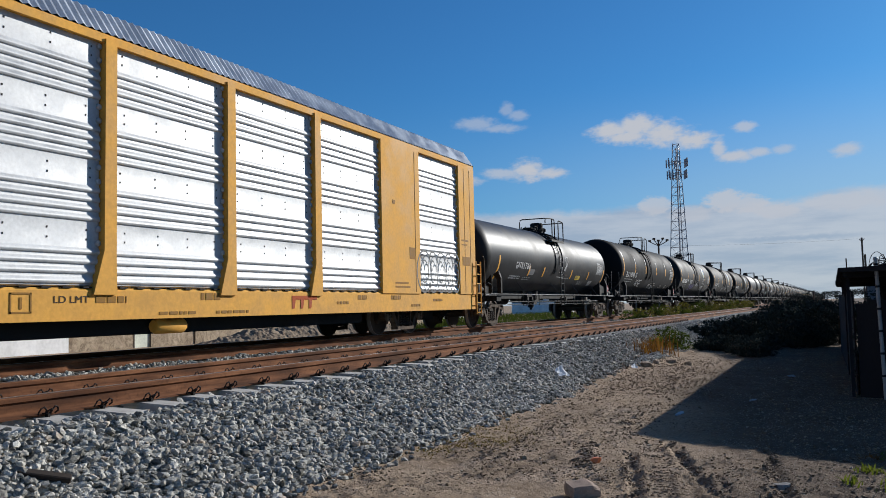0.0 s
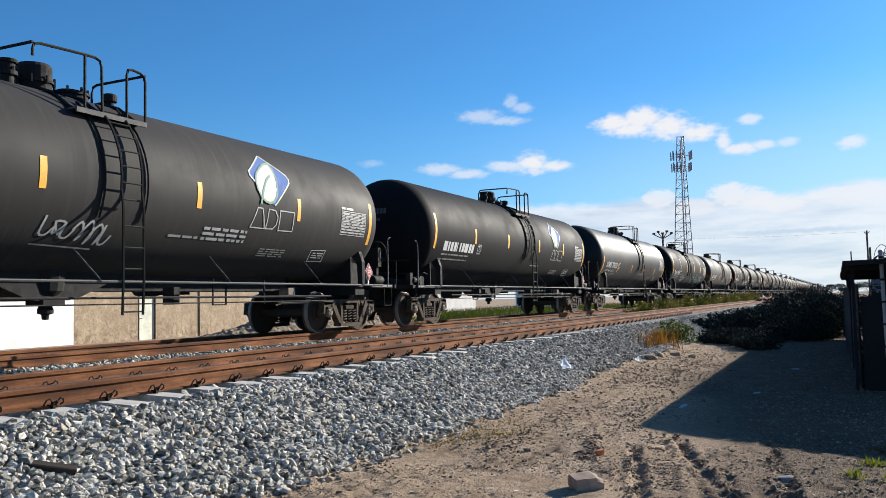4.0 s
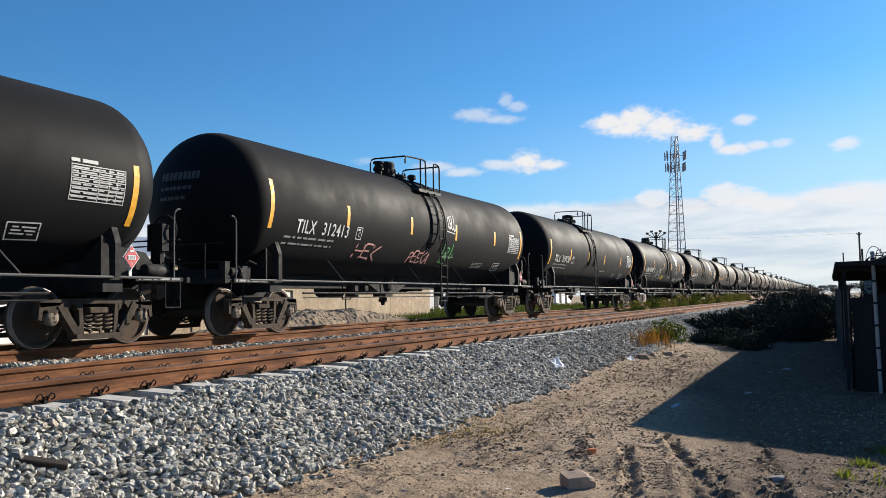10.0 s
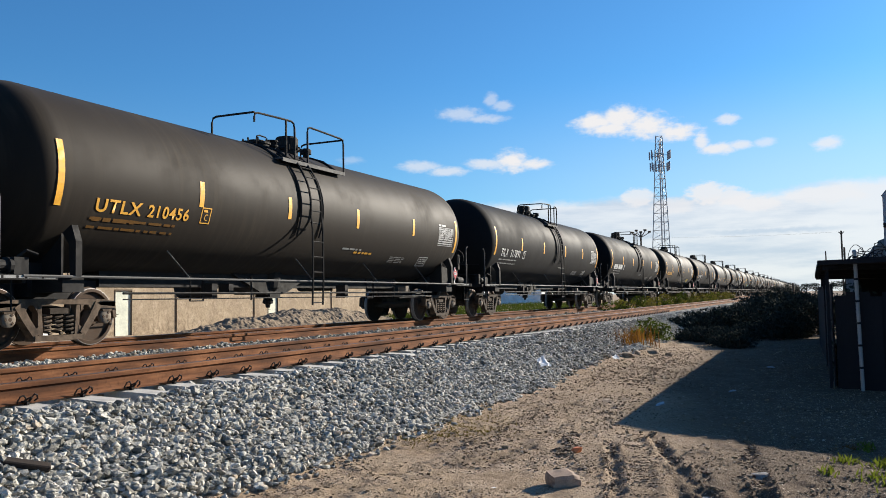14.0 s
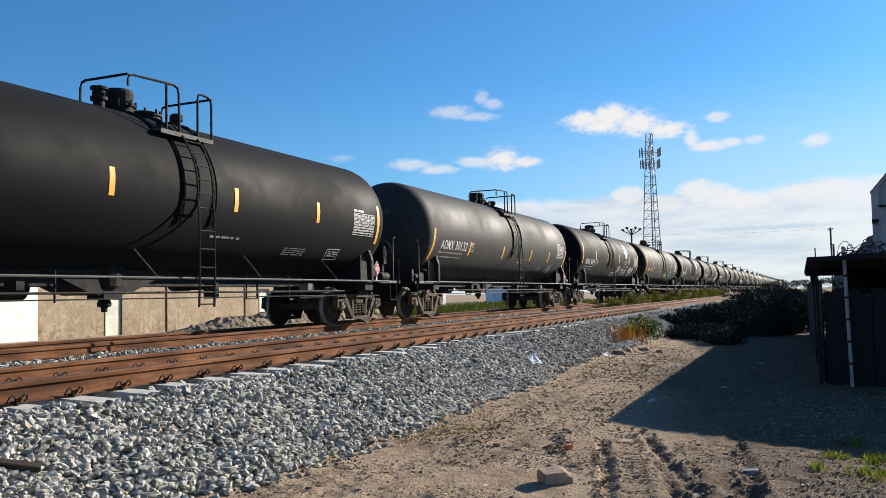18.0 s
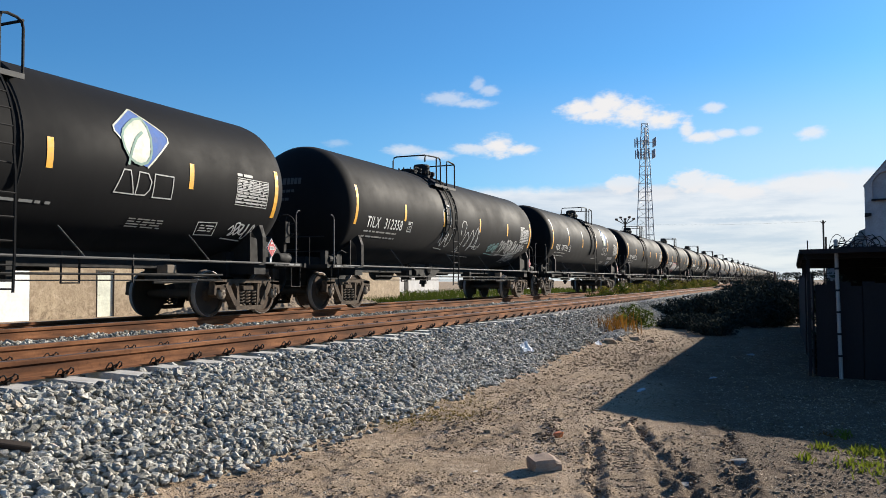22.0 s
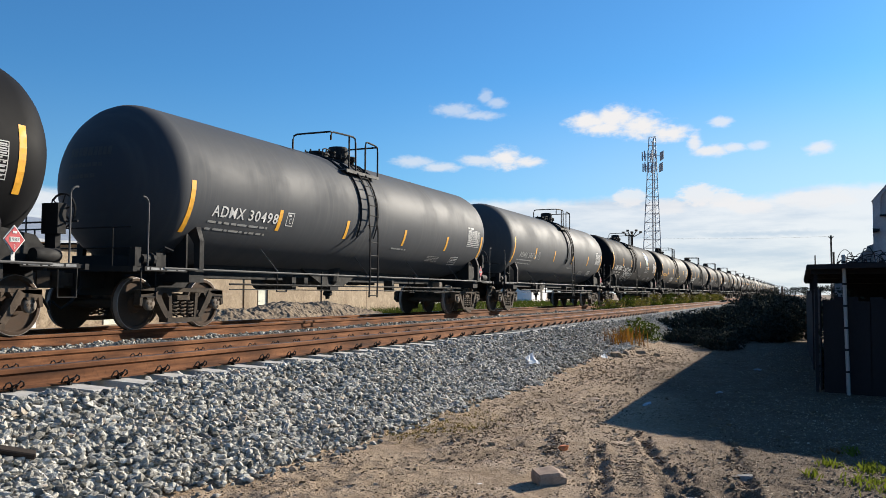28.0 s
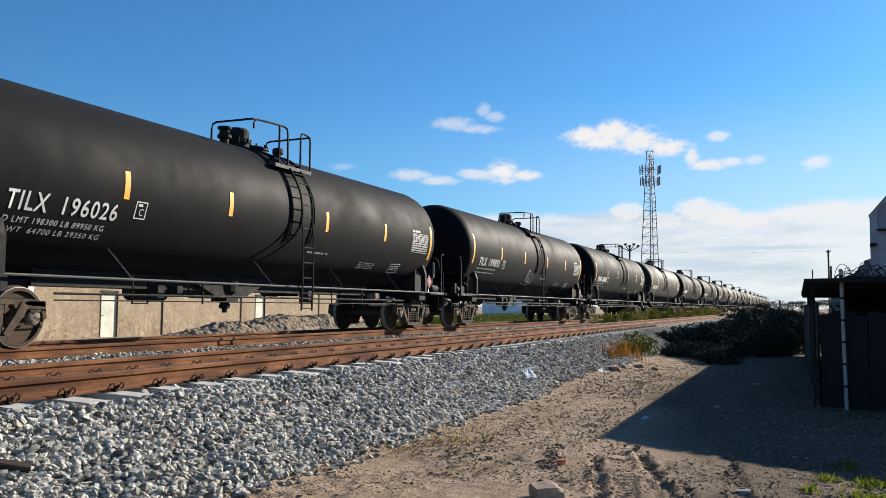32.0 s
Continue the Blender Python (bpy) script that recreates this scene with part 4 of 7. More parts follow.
def build_fittings(car, kind):
    """The walkway on top with its guard rails, manway and valves; the two kinds of car have them in another order."""
    top = TANK_Z + TANK_R
    zp, zr, xr = top - 0.42, top + 0.42, 1.22
    y0, y1 = {"A": (-1.05, 1.12), "B": (-1.0, 1.4), "C": (-1.25, 2.3), "D": (-2.3, 1.1)}[kind]
    b = bmesh.new()
    box(b, 0.98, 1.26, -0.3, y1, zp - 0.03, zp)
    box(b, 1.23, 1.26, -0.3, y1, zp - 0.08, zp - 0.03)
    plat = part("top_platform", b, M["rail_paint"], car)
    plat["fit"] = kind
    for y in (-0.25, 0.3, y1 - 0.05):
        b = bmesh.new()
        tube(b, [(xr, y, zp - 0.05)] + [((TANK_R + 0.03) * math.cos(a), y, TANK_Z + (TANK_R + 0.03) * math.sin(a)) for a in (0.8, 1.1, 1.4, 1.75, 2.05, 2.35)], 0.03, 4)
        part("bearer", b, M["iron"], plat)
    rails = [rounded([(xr, y0, zr - 0.25), (xr, y0, zr - 0.05), (xr, -0.1, zr), (xr, 0.2, zr), (xr, 0.22, zp)]),
             [(xr, -0.12, zp), (xr, -0.12, zr)],
             rounded([(xr, y0, zr - 0.05), (0.15, y0, zr - 0.05), (0.15, y0, top - 0.05)]),
             rounded([(xr, 0.72, zp), (xr, 0.72, zr), (xr, y1, zr - 0.04), (xr, y1, zp)]),
             rounded([(xr, y1, zr - 0.05), (0.0, y1, zr - 0.06), (0.0, y1, top - 0.05)])]
    if kind == "D":
        rails.append([(xr, -0.9, zp - 0.1), (xr, -0.9, zr - 0.02)])
    for pts in rails:
        b = bmesh.new()
        tube(b, pts, 0.023, 6)
        part("guard_rail", b, M["iron"], plat)

    def dome(name, x, y, prof, bolts=0, br=0.0, bz=0.0):
        b = bmesh.new()
        lathe(b, [(top + z, r) for z, r in prof], 2, 20, (x, y, 0))
        for i in range(bolts):
            a = 2 * math.pi * i / bolts
            tube(b, [(x + br * math.cos(a), y + br * math.sin(a), top + bz - 0.07), (x + br * math.cos(a), y + br * math.sin(a), top + bz + 0.06)], 0.022, 5)
        ob = part(name, b, M["iron"], car)
        ob["fit"] = kind

    manway = [(-0.14, 0.27), (0.1, 0.27), (0.1, 0.3), (0.14, 0.3), (0.15, 0.27), (0.36, 0.27), (0.41, 0.24), (0.43, 0.12), (0.44, 0.02)]
    relief = [(-0.1, 0.1), (0.1, 0.1), (0.11, 0.15), (0.17, 0.15), (0.18, 0.11), (0.3, 0.11), (0.3, 0.15), (0.35, 0.15), (0.37, 0.06)]
    low = [(-0.1, 0.3), (0.05, 0.3), (0.06, 0.33), (0.1, 0.33), (0.11, 0.2), (0.15, 0.2), (0.16, 0.05)]
    cap = [(-0.1, 0.08), (0.08, 0.08), (0.09, 0.13), (0.2, 0.13), (0.23, 0.08), (0.24, 0.02)]
    # order along the car: manway, relief valve, bolted hatch, small cap
    at = {"A": (-0.12, -0.66, 0.6, 1.3), "B": (1.25, 0.72, 0.25, 1.75), "C": (1.55, 0.82, 0.4, 2.2), "D": (-0.66, -1.62, 0.3, 0.9)}[kind]
    tall = 1.0 if kind in "AD" else 0.6
    dome("manway", 0.1, at[0], manway, 8, 0.3, 0.14)
    dome("relief_valve", 0.18, at[1], [(z * tall, r) for z, r in relief], 4, 0.13, 0.17 * tall)
    dome("hatch", 0.05, at[2], low, 8, 0.29, 0.12)
    dome("valve_cap", 0.22, at[3], cap)
    if kind in "BC":
        b = bmesh.new()
        tube(b, rounded([(0.5, -0.2, top - 0.15), (0.5, -0.2, top + 0.16), (0.5, 0.15, top + 0.14)]), 0.018, 5)
        ob = part("valve_guard", b, M["iron"], car)
        ob["fit"] = kind


def build_tank_car():
    """A black tank car on two trucks, without lettering. The near side is +x; it runs towards -y."""
    car = empty("tank_car")
    part("tank", tank_mesh(), None, car)
    # stub sills, couplers and end platforms
    for s in (-1, 1):
        b = bmesh.new()
        box(b, -0.28, 0.28, min(s * 5.6, s * 8.75), max(s * 5.6, s * 8.75), 0.72, 1.05)
        box(b, -0.75, 0.75, s * 7.1 - 0.28, s * 7.1 + 0.28, 0.78, 1.3)
        box(b, -1.38, 1.38, s * 7.1 - 0.2, s * 7.1 + 0.2, 0.84, 1.06)
        box(b, -0.5, 0.5, min(s * 7.4, s * 8.2), max(s * 7.4, s * 8.2), 0.6, 1.3)
        part("stub_sill", b, M["iron"], car)
        b = bmesh.new()
        box(b, -1.42, 1.42, min(s * 8.0, s * 8.72), max(s * 8.0, s * 8.72), 1.02, 1.08)
        box(b, -1.45, 1.45, s * 8.72 - 0.04, s * 8.72 + 0.04, 1.0, 1.09)
        box(b, -1.4, 1.4, min(s * 7.95, s * 8.02), max(s * 7.95, s * 8.02), 0.97, 1.06)
        part("end_platform", b, M["iron"], car)
        b = bmesh.new()
        box(b, 1.42, 1.46, s * 8.0 - 0.5, s * 8.0 + 0.55, 1.015, 1.09)
        edge = part("platform_edge", b, M["iron"], car)
        b = bmesh.new()
        for i, wd in enumerate((0.05, 0.2, 0.1, 0.24, 0.2)):
            y0 = s * 8.0 - 0.45 + (0.0, 0.09, 0.33, 0.47, 0.75)[i]
            box(b, 1.461, 1.464, y0, y0 + wd, 1.035, 1.075)
        part("reflector_strip", b, M["white_film"], edge, "worn silver reflector strip")
        if s > 0:
            b = bmesh.new()
            box(b, 0.84, 1.06, 8.46, 8.56, 1.08, 2.0)
            box(b, 0.78, 1.12, 8.44, 8.6, 1.55, 2.02)
            brake = part("hand_brake", b, M["iron"], car)
            b = bmesh.new()
            ring = [(0.95 + 0.27 * math.cos(q), 8.68, 1.92 + 0.27 * math.sin(q)) for q in [math.pi * j / 9 for j in range(19)]]
            tube(b, ring, 0.018, 5)
            for j in range(3):
                q = math.pi * j / 3 + 0.3
                tube(b, [(0.95 - 0.27 * math.cos(q), 8.68, 1.92 - 0.27 * math.sin(q)), (0.95, 8.64, 1.92), (0.95 + 0.27 * math.cos(q), 8.68, 1.92 + 0.27 * math.sin(q))], 0.013, 4)
            part("brake_wheel", b, M["iron"], brake)
            # plated cradle that carries the rear head
            b = bmesh.new()
            prism(b, [(7.13, 1.085), (8.2, 1.085), (8.22, 1.32), (8.05, 1.5), (7.13, 1.62)], 0, -1.12, 1.12)
            part("head_cradle", b, M["iron"], car)
            b = bmesh.new()
            lathe(b, [(7.86, 0.02), (7.87, 0.1), (7.91, 0.11), (8.3, 0.11), (8.34, 0.08), (8.35, 0.02)], 1, 14, (1.27, 0, 1.2))
            part("air_reservoir", b, M["iron"], car, smooth=True)
        else:
            # brake valve on the front platform
            b = bmesh.new()
            lathe(b, [(-8.34, 0.02), (-8.33, 0.085), (-8.14, 0.085), (-8.12, 0.12), (-8.06, 0.12), (-8.04, 0.05)], 1, 12, (1.2, 0, 1.22))
            box(b, 1.06, 1.3, -8.06, -7.82, 1.1, 1.34)
            box(b, 1.1, 1.24, -8.5, -8.36, 1.1, 1.42)
            tube(b, [(1.22, -7.95, 1.34), (1.3, -7.86, 1.44), (1.36, -7.72, 1.38)], 0.025, 6)
            part("brake_valve", b, M["iron"], car)
        b = bmesh.new()
        prism(b, [(-0.12, 0.75), (0.12, 0.75), (0.12, 0.98), (-0.12, 0.98)], 1, min(s * 8.7, s * 9.05), max(s * 8.7, s * 9.05))
        prism(b, [(-0.2, s * 8.95), (-0.2, s * 9.17), (-0.05, s * 9.2), (0.02, s * 9.08), (0.1, s * 9.17), (0.2, s * 9.15), (0.14, s * 8.95)], 2, 0.72, 1.0)
        part("coupler", b, M["truck"], car)
        b = bmesh.new()
        tube(b, [(0.3, s * 8.75, 0.75), (0.32, s * 8.95, 0.5), (0.25, s * 9.1, 0.38), (0.15, s * 9.2, 0.5)], 0.025, 6)
        part("air_hose", b, M["iron"], car)
        for x in (-1, 1):
            b = bmesh.new()
            tube(b, [(x * 1.42, s * 8.4, 1.08), (x * 1.42, s * 8.4, 2.13), (x * 1.42, s * 8.42, 2.2), (x * 1.42, s * 8.47, 2.25), (x * 1.42, s * 8.54, 2.26)], 0.016, 6)
            part("end_handrail", b, M["rail_paint"], car)
            b = bmesh.new()
            tube(b, [(x * 1.42, s * 8.55, 1.05), (x * 1.42, s * 8.55, 0.58), (x * 1.42, s * 8.2, 0.58), (x * 1.42, s * 8.2, 1.05)], 0.015, 5)
            part("sill_step", b, M["iron"], car)
            # saddle web between shell and sill
            b = bmesh.new()
            prism(b, [(x * 1.36, 1.08), (x * 1.47, 1.08), (x * 1.47, 1.6), (x * 1.36, 1.84), (x * 1.2, 1.74), (x * 1.34, 1.55)][::x], 1, s * 7.1 - 0.05, s * 7.1 + 0.05)
            prism(b, [(x * 1.47, 1.08), (x * 1.49, 1.08), (x * 1.49, 1.6), (x * 1.40, 1.85), (x * 1.36, 1.84), (x * 1.46, 1.6)][::x], 1, s * 7.1 - 0.06, s * 7.1 + 0.06)
            part("saddle", b, M["iron"], car)
        # cross web that fills the space between the two saddles
        b = bmesh.new()
        arc = [((TANK_R - 0.02) * math.cos(a), TANK_Z + (TANK_R - 0.02) * math.sin(a)) for a in [radians(-38 - 104 * i / 12) for i in range(13)]]
        prism(b, [(arc[-1][0], 1.065), (arc[0][0], 1.065)] + arc, 1, s * 7.1 - 0.02, s * 7.1 + 0.02)
        part("saddle_web", b, M["iron"], car)
        b = bmesh.new()
        for z in (1.4, 1.75):
            tube(b, [(-1.3, s * 8.66, z), (1.3, s * 8.66, z)], 0.015, 5)
        for x in (-0.9, 0.9):
            tube(b, [(x, s * 8.66, 1.08), (x, s * 8.66, 1.75)], 0.015, 5)
        part("crossover_rail", b, M["iron"], car)
    # side bars along the car with their struts
    for x in (-1, 1):
        b = bmesh.new()
        tube(b, [(x * 1.46, -8.05, 1.07), (x * 1.46, 8.05, 1.07)], 0.022, 6)
        part("side_bar", b, M["rail_paint"], car)
        for y in (-4.6, -0.6, 2.4, 5.4):
            b = bmesh.new()
            tube(b, [(x * 1.46, y, 1.07), (x * 1.2, y - 0.3, 1.56)], 0.013, 5)
            part("strut", b, M["rail_paint"], car)
    # brake pipes under the tank
    for z, r in ((0.82, 0.022), (0.72, 0.013)):
        b = bmesh.new()
        tube(b, [(1.28, -6.0, z), (1.28, 6.0, z)], r, 6)
        part("brake_pipe", b, M["iron"], car)
    for y in (-4.4, -2.6, 2.1, 3.6):
        b = bmesh.new()
        tube(b, [(1.28, y, 1.15), (1.28, y, 0.68)] + ([(1.28, y + 0.36, 0.68), (1.28, y + 0.36, 1.15)] if y in (-4.4, 2.1) else []), 0.02, 5)
        part("pipe_hanger", b, M["iron"], car)
    for y, wd, z0 in ((-3.7, 0.16, 0.72), (-3.2, 0.14, 0.8), (1.2, 0.14, 0.7)):
        b = bmesh.new()
        box(b, 0.95, 1.2, y, y + wd, z0, 1.0)
        part("valve_box", b, M["iron"], car)
    b = bmesh.new()
    box(b, 0.9, 1.14, 4.6, 4.86, 0.84, 1.0)
    bmesh.ops.bevel(b, geom=b.edges[:], offset=0.015, segments=1, affect="EDGES")
    part("relay_box", b, M["bearing"], car)
    b = bmesh.new()
    tube(b, [(1.05, 4.35, 0.68), (1.05, 5.5, 0.7)], 0.03, 6)
    tube(b, [(1.0, 4.9, 0.84), (1.1, 5.75, 0.76)], 0.022, 5)
    part("brake_lever", b, M["iron"], car)
    b = bmesh.new()
    lathe(b, [(-2.6, 0.18), (-2.55, 0.23), (-1.7, 0.23), (-1.65, 0.18)], 1, 14, (-0.5, 0, 0.95))
    part("air_reservoir", b, M["iron"], car)
    b = bmesh.new()
    lathe(b, [(1.3, 0.32), (0.95, 0.26), (0.82, 0.13), (0.7, 0.1), (0.66, 0.12), (0.6, 0.12), (0.58, 0.06), (0.5, 0.05)], 2, 14, (0.25, -0.6, 0))
    box(b, 0.05, 0.45, -0.8, -0.4, 0.72, 0.86)
    part("outlet_valve", b, M["iron"], car)
    b = bmesh.new()
    box(b, -0.34, 0.34, -5.6, 5.6, 0.95, 1.25)
    part("centre_sill", b, M["iron"], car)
    b = bmesh.new()
    prism(b, [(-2.3, 1.32), (-1.15, 0.86), (-0.9, 0.8), (-0.3, 0.8), (-0.05, 0.86), (1.1, 1.32)], 0, -0.42, 0.42)
    part("sump", b, M["iron"], car)
    b = bmesh.new()
    box(b, -1.1, -0.6, 3.0, 3.6, 0.9, 1.15)
    lathe(b, [(2.4, 0.14), (2.95, 0.14)], 1, 12, (-0.85, 0, 1.02))
    part("brake_cylinder", b, M["iron"], car)
    # ladder over the near side of the shell, then hanging to the step
    b = bmesh.new()
    for y in (0.25, 0.67):
        tube(b, [(1.62, y, 0.55), (1.64, y, 1.1), (TANK_R + 0.16, y, 2.2)] + curve_pts(-0.1, 0.86, y, TANK_R + 0.13, 9), 0.022, 5)
    ladder = part("ladder", b, M["iron"], car)
    for i in range(12):
        b = bmesh.new()
        if i < 5:
            z = 0.6 + 0.33 * i
            x = 1.62 + 0.03 * i / 5
            tube(b, [(x, 0.25, z), (x, 0.67, z)], 0.014, 5)
        else:
            a = -0.2 + 0.16 * (i - 5)
            q = ((TANK_R + 0.13) * math.cos(a), TANK_Z + (TANK_R + 0.13) * math.sin(a))
            tube(b, [(q[0], 0.25, q[1]), (q[0], 0.67, q[1])], 0.014, 5)
        part("rung", b, M["iron"], ladder)
    for y, r in ((0.02, 0.024), (0.9, 0.02)):
        b = bmesh.new()
        tube(b, curve_pts(-0.42, 0.95, y, TANK_R + 0.03, 12), r, 4)
        part("ladder_guard", b, M["iron"], car)
    for kind in "ABCD":
        build_fittings(car, kind)
    # placard on the rear corner
    b = bmesh.new()
    prism(b, [(7.4, 1.18), (7.58, 1.385), (7.4, 1.59), (7.22, 1.385)], 0, 1.44, 1.457)
    box(b, 1.43, 1.44, 7.37, 7.43, 1.05, 1.5)
    part("placard_holder", b, M["white_paint"], car)
    for y, turned in ((-7.1, 0), (7.1, 1)):
        build_truck(car, y, turned)
    return car


PROTO = build_tank_car()
CARS = {}
# car: paint, group of cars by lettering style
GREY, GLOSS, BROWN, WORN = (30, 31), (1, 6), (15, 18, 22, 33), (3, 4, 8, 20, 37, 41, 44)


FITTINGS = {1: -0.4, 2: -1.4, 3: -1.1, 6: 0.27, 7: -1.4, 8: 0, 9: 0, 10: 0, 11: 0, 12: -1.55, 13: 0, 14: -1.45, 15: -1.15, 16: 0, 18: -1.4, 19: 0, 20: 0, 21: -1.4, 22: 0, 4: -0.6, 23: 0.3, 24: -1.6, 25: 0.15, 26: -1.45, 27: -1.4,
            28: 0, 29: 0, 30: -1.15, 31: 0.36, 32: -1.75, 33: -0.35, 34: 0, 35: 0}


FAR_OFF = ("rung", "pipe_hanger", "valve_box", "air_hose", "sill_step", "relay_box", "brake_lever", "brake_valve", "bearer", "coil_spring", "valve_cap", "valve_guard", "platform_edge")
TOP_FITTINGS = ("top_platform", "manway", "relief_valve", "hatch", "valve_cap", "valve_guard")


def place_cars():
    for k in [*range(2, LAST_CAR + 1), 1]:
        car = PROTO if k == 1 else copy_thing(PROTO, pose(FAR_TRACK, train_y(k, 0) + PITCH / 2, 0))
        if k == 1:
            car.matrix_basis = pose(FAR_TRACK, train_y(1, 0) + PITCH / 2, 0)
        tank = [c for c in car.children if c.name.startswith("tank")][0]
        paint = "grey" if k in GREY else "worn" if k in WORN else "gloss" if k in GLOSS else "brown" if k in BROWN else "black"
        tank.material_slots[0].link = "OBJECT"
        tank.material_slots[0].material = M[paint]
        CARS[k] = car
        # the ladder and the fittings on top stand further forward on some cars
        shift = FITTINGS.get(k, -1.35 if k % 3 == 1 else 0.0)
        kind = "C" if k in (15, 18) else "D" if k in (22, 33) else "B" if shift < -1.0 or k in (1, 25, 31) else "A"
        if k != 1:
            for c in [c for c in car.children if "fit" in c and c["fit"] != kind]:
                for o in (*c.children, c):
                    bpy.data.objects.remove(o)
        for c in car.children:
            if c.name.split(".")[0] in TOP_FITTINGS + ("ladder", "ladder_guard"):
                c.location.y = shift
            if k == 1:
                slim, foot = 0.867, TANK_Z - TANK_R
                if c.name.split(".")[0] in ("tank", "ladder", "ladder_guard"):
                    c.scale, c.location.z = (slim, 1.0, slim), foot * (1 - slim)
                elif c.name.split(".")[0] in TOP_FITTINGS:
                    c.location.z = -2 * TANK_R * (1 - slim)
        if k == 1:
            for c in [c for c in car.children if "fit" in c and c["fit"] != kind]:
                for o in (*c.children, c):
                    bpy.data.objects.remove(o)
        # the last cars stay far off: their smallest pieces cannot be told apart
        if k > 40:
            for o in [o for o in car.children_recursive if o.name.split(".")[0] in FAR_OFF]:
                bpy.data.objects.remove(o)
        for o in [o for o in car.children if "fit" in o]:
            del o["fit"]
        what = {"worn": "weathered grey-black tank car with yellow reflector strips", "grey": "faded grey tank car with dusty sides", "gloss": "shiny black tank car with yellow reflector strips",
                "brown": "dusty black tank car with orange lettering", "black": "black tank car with yellow reflector strips"}[paint]
        tagged(car, what + " in a freight train", "tank car", "tank cars of the train")


LAST_CAR = 50

def film(b, u0, u1, v0, v1, n=6, lift=0.006):
    """A rectangle laid on the near side of the shell."""
    rows = [[b.verts.new(on_tank(u, v0 + (v1 - v0) * i / n, lift)) for u in (u0, u1)] for i in range(n + 1)]
    for a, c in zip(rows, rows[1:]):
        b.faces.new((a[0], a[1], c[1], c[0]))


def outline(b, pts, width, closed=True, lift=0.008):
    """A painted line along points (u, v)."""
    q = list(pts) + ([pts[0]] if closed else [])
    for (ua, va), (ub, vb) in zip(q, q[1:]):
        d = Vector((ub - ua, vb - va))
        if d.length < 1e-5:
            continue
        d.normalize()
        nrm = Vector((-d.y, d.x)) * width / 2
        e = d * width * 0.35
        b.faces.new([b.verts.new(on_tank(*c, lift)) for c in ((ua - e.x + nrm.x, va - e.y + nrm.y), (ua - e.x - nrm.x, va - e.y - nrm.y), (ub + e.x - nrm.x, vb + e.y - nrm.y), (ub + e.x + nrm.x, vb + e.y + nrm.y))])


def blob(b, pts, lift=0.007, rings=6):
    """A filled shape on the shell: rings that shrink to its middle, so that it follows the curve."""
    cu, cv = sum(p[0] for p in pts) / len(pts), sum(p[1] for p in pts) / len(pts)
    mid = b.verts.new(on_tank(cu, cv, lift))
    last = None
    for i in range(rings, 0, -1):
        k = i / rings
        ring = [b.verts.new(on_tank(cu + (u - cu) * k, cv + (v - cv) * k, lift)) for u, v in pts]
        if last:
            for j, a in enumerate(ring):
                n = (j + 1) % len(ring)
                b.faces.new((last[j], last[n], ring[n], a))
        last = ring
    for j, a in enumerate(last):
        b.faces.new((mid, a, last[(j + 1) % len(last)]))


def finer(pts, step=0.1, closed=True):
    """The same line with more points on it."""
    res = []
    q = list(pts) + ([pts[0]] if closed else [])
    for (ua, va), (ub, vb) in zip(q, q[1:]):
        n = max(1, int(math.hypot(ub - ua, vb - va) / step))
        res += [(ua + (ub - ua) * i / n, va + (vb - va) * i / n) for i in range(n)]
    return res + ([] if closed else [q[-1]])


TEXTS = {}


def lettering(body, mat, parent, u, v, height, width=None, name="lettering", thick=0.0):
    """Words in the built-in font, bent round the shell; u, v is the lower left corner."""
    key = (body, mat, u, v, height, width)
    if key not in TEXTS:
        cu = bpy.data.curves.new("text", "FONT")
        cu.body, cu.size, cu.resolution_u, cu.offset, cu.space_character = body, 1.0, 3, thick, 1.14
        ob = bpy.data.objects.new("text", cu)
        me = bpy.data.meshes.new_from_object(ob)
        bpy.data.objects.remove(ob)
        co = np.empty(len(me.vertices) * 3, np.float32)
        me.vertices.foreach_get("co", co)
        co = co.reshape(-1, 3)
        lo, hi = co.min(0), co.max(0)
        sx = (width or height * (hi[0] - lo[0]) / 0.72) / (hi[0] - lo[0])
        sy = height / (hi[1] - lo[1])
        for i, c in enumerate(co):
            me.vertices[i].co = on_tank(u + (c[0] - lo[0]) * sx, v + (c[1] - lo[1]) * sy, 0.009)
        me.materials.clear()
        me.materials.append(M[mat])
        me.name = name
        TEXTS[key] = me
    return part(name, TEXTS[key], None, parent)


def flat_text(body, mat, x, y, z, height, width):
    """Words in the built-in font on an upright plane that faces +x; y, z is the lower left corner."""
    cu = bpy.data.curves.new("text", "FONT")
    cu.body, cu.size, cu.resolution_u = body, 1.0, 3
    ob = bpy.data.objects.new("text", cu)
    me = bpy.data.meshes.new_from_object(ob)
    bpy.data.objects.remove(ob)
    co = [v.co.copy() for v in me.vertices]
    lo = [min(c[i] for c in co) for i in (0, 1)]
    hi = [max(c[i] for c in co) for i in (0, 1)]
    for v, c in zip(me.vertices, co):
        v.co = (x, y + (c.x - lo[0]) / (hi[0] - lo[0]) * width, z + (c.y - lo[1]) / (hi[1] - lo[1]) * height)
    me.materials.clear()
    me.materials.append(mat)
    return me


def text_bars(b, u, v, width, height, lines, seed, gap=0.5):
    """Writing too small to read: broken bars."""
    r = random.Random(seed)
    step = height / lines
    for i in range(lines):
        x = u
        top_v = v + height - i * step
        while x < u + width - 0.04:
            wd = min(r.choice((0.1, 0.16, 0.24, 0.3)), u + width - x)
            film(b, x, x + wd, top_v - step * gap, top_v, 1, 0.008)
            x += wd + r.uniform(0.03, 0.08)


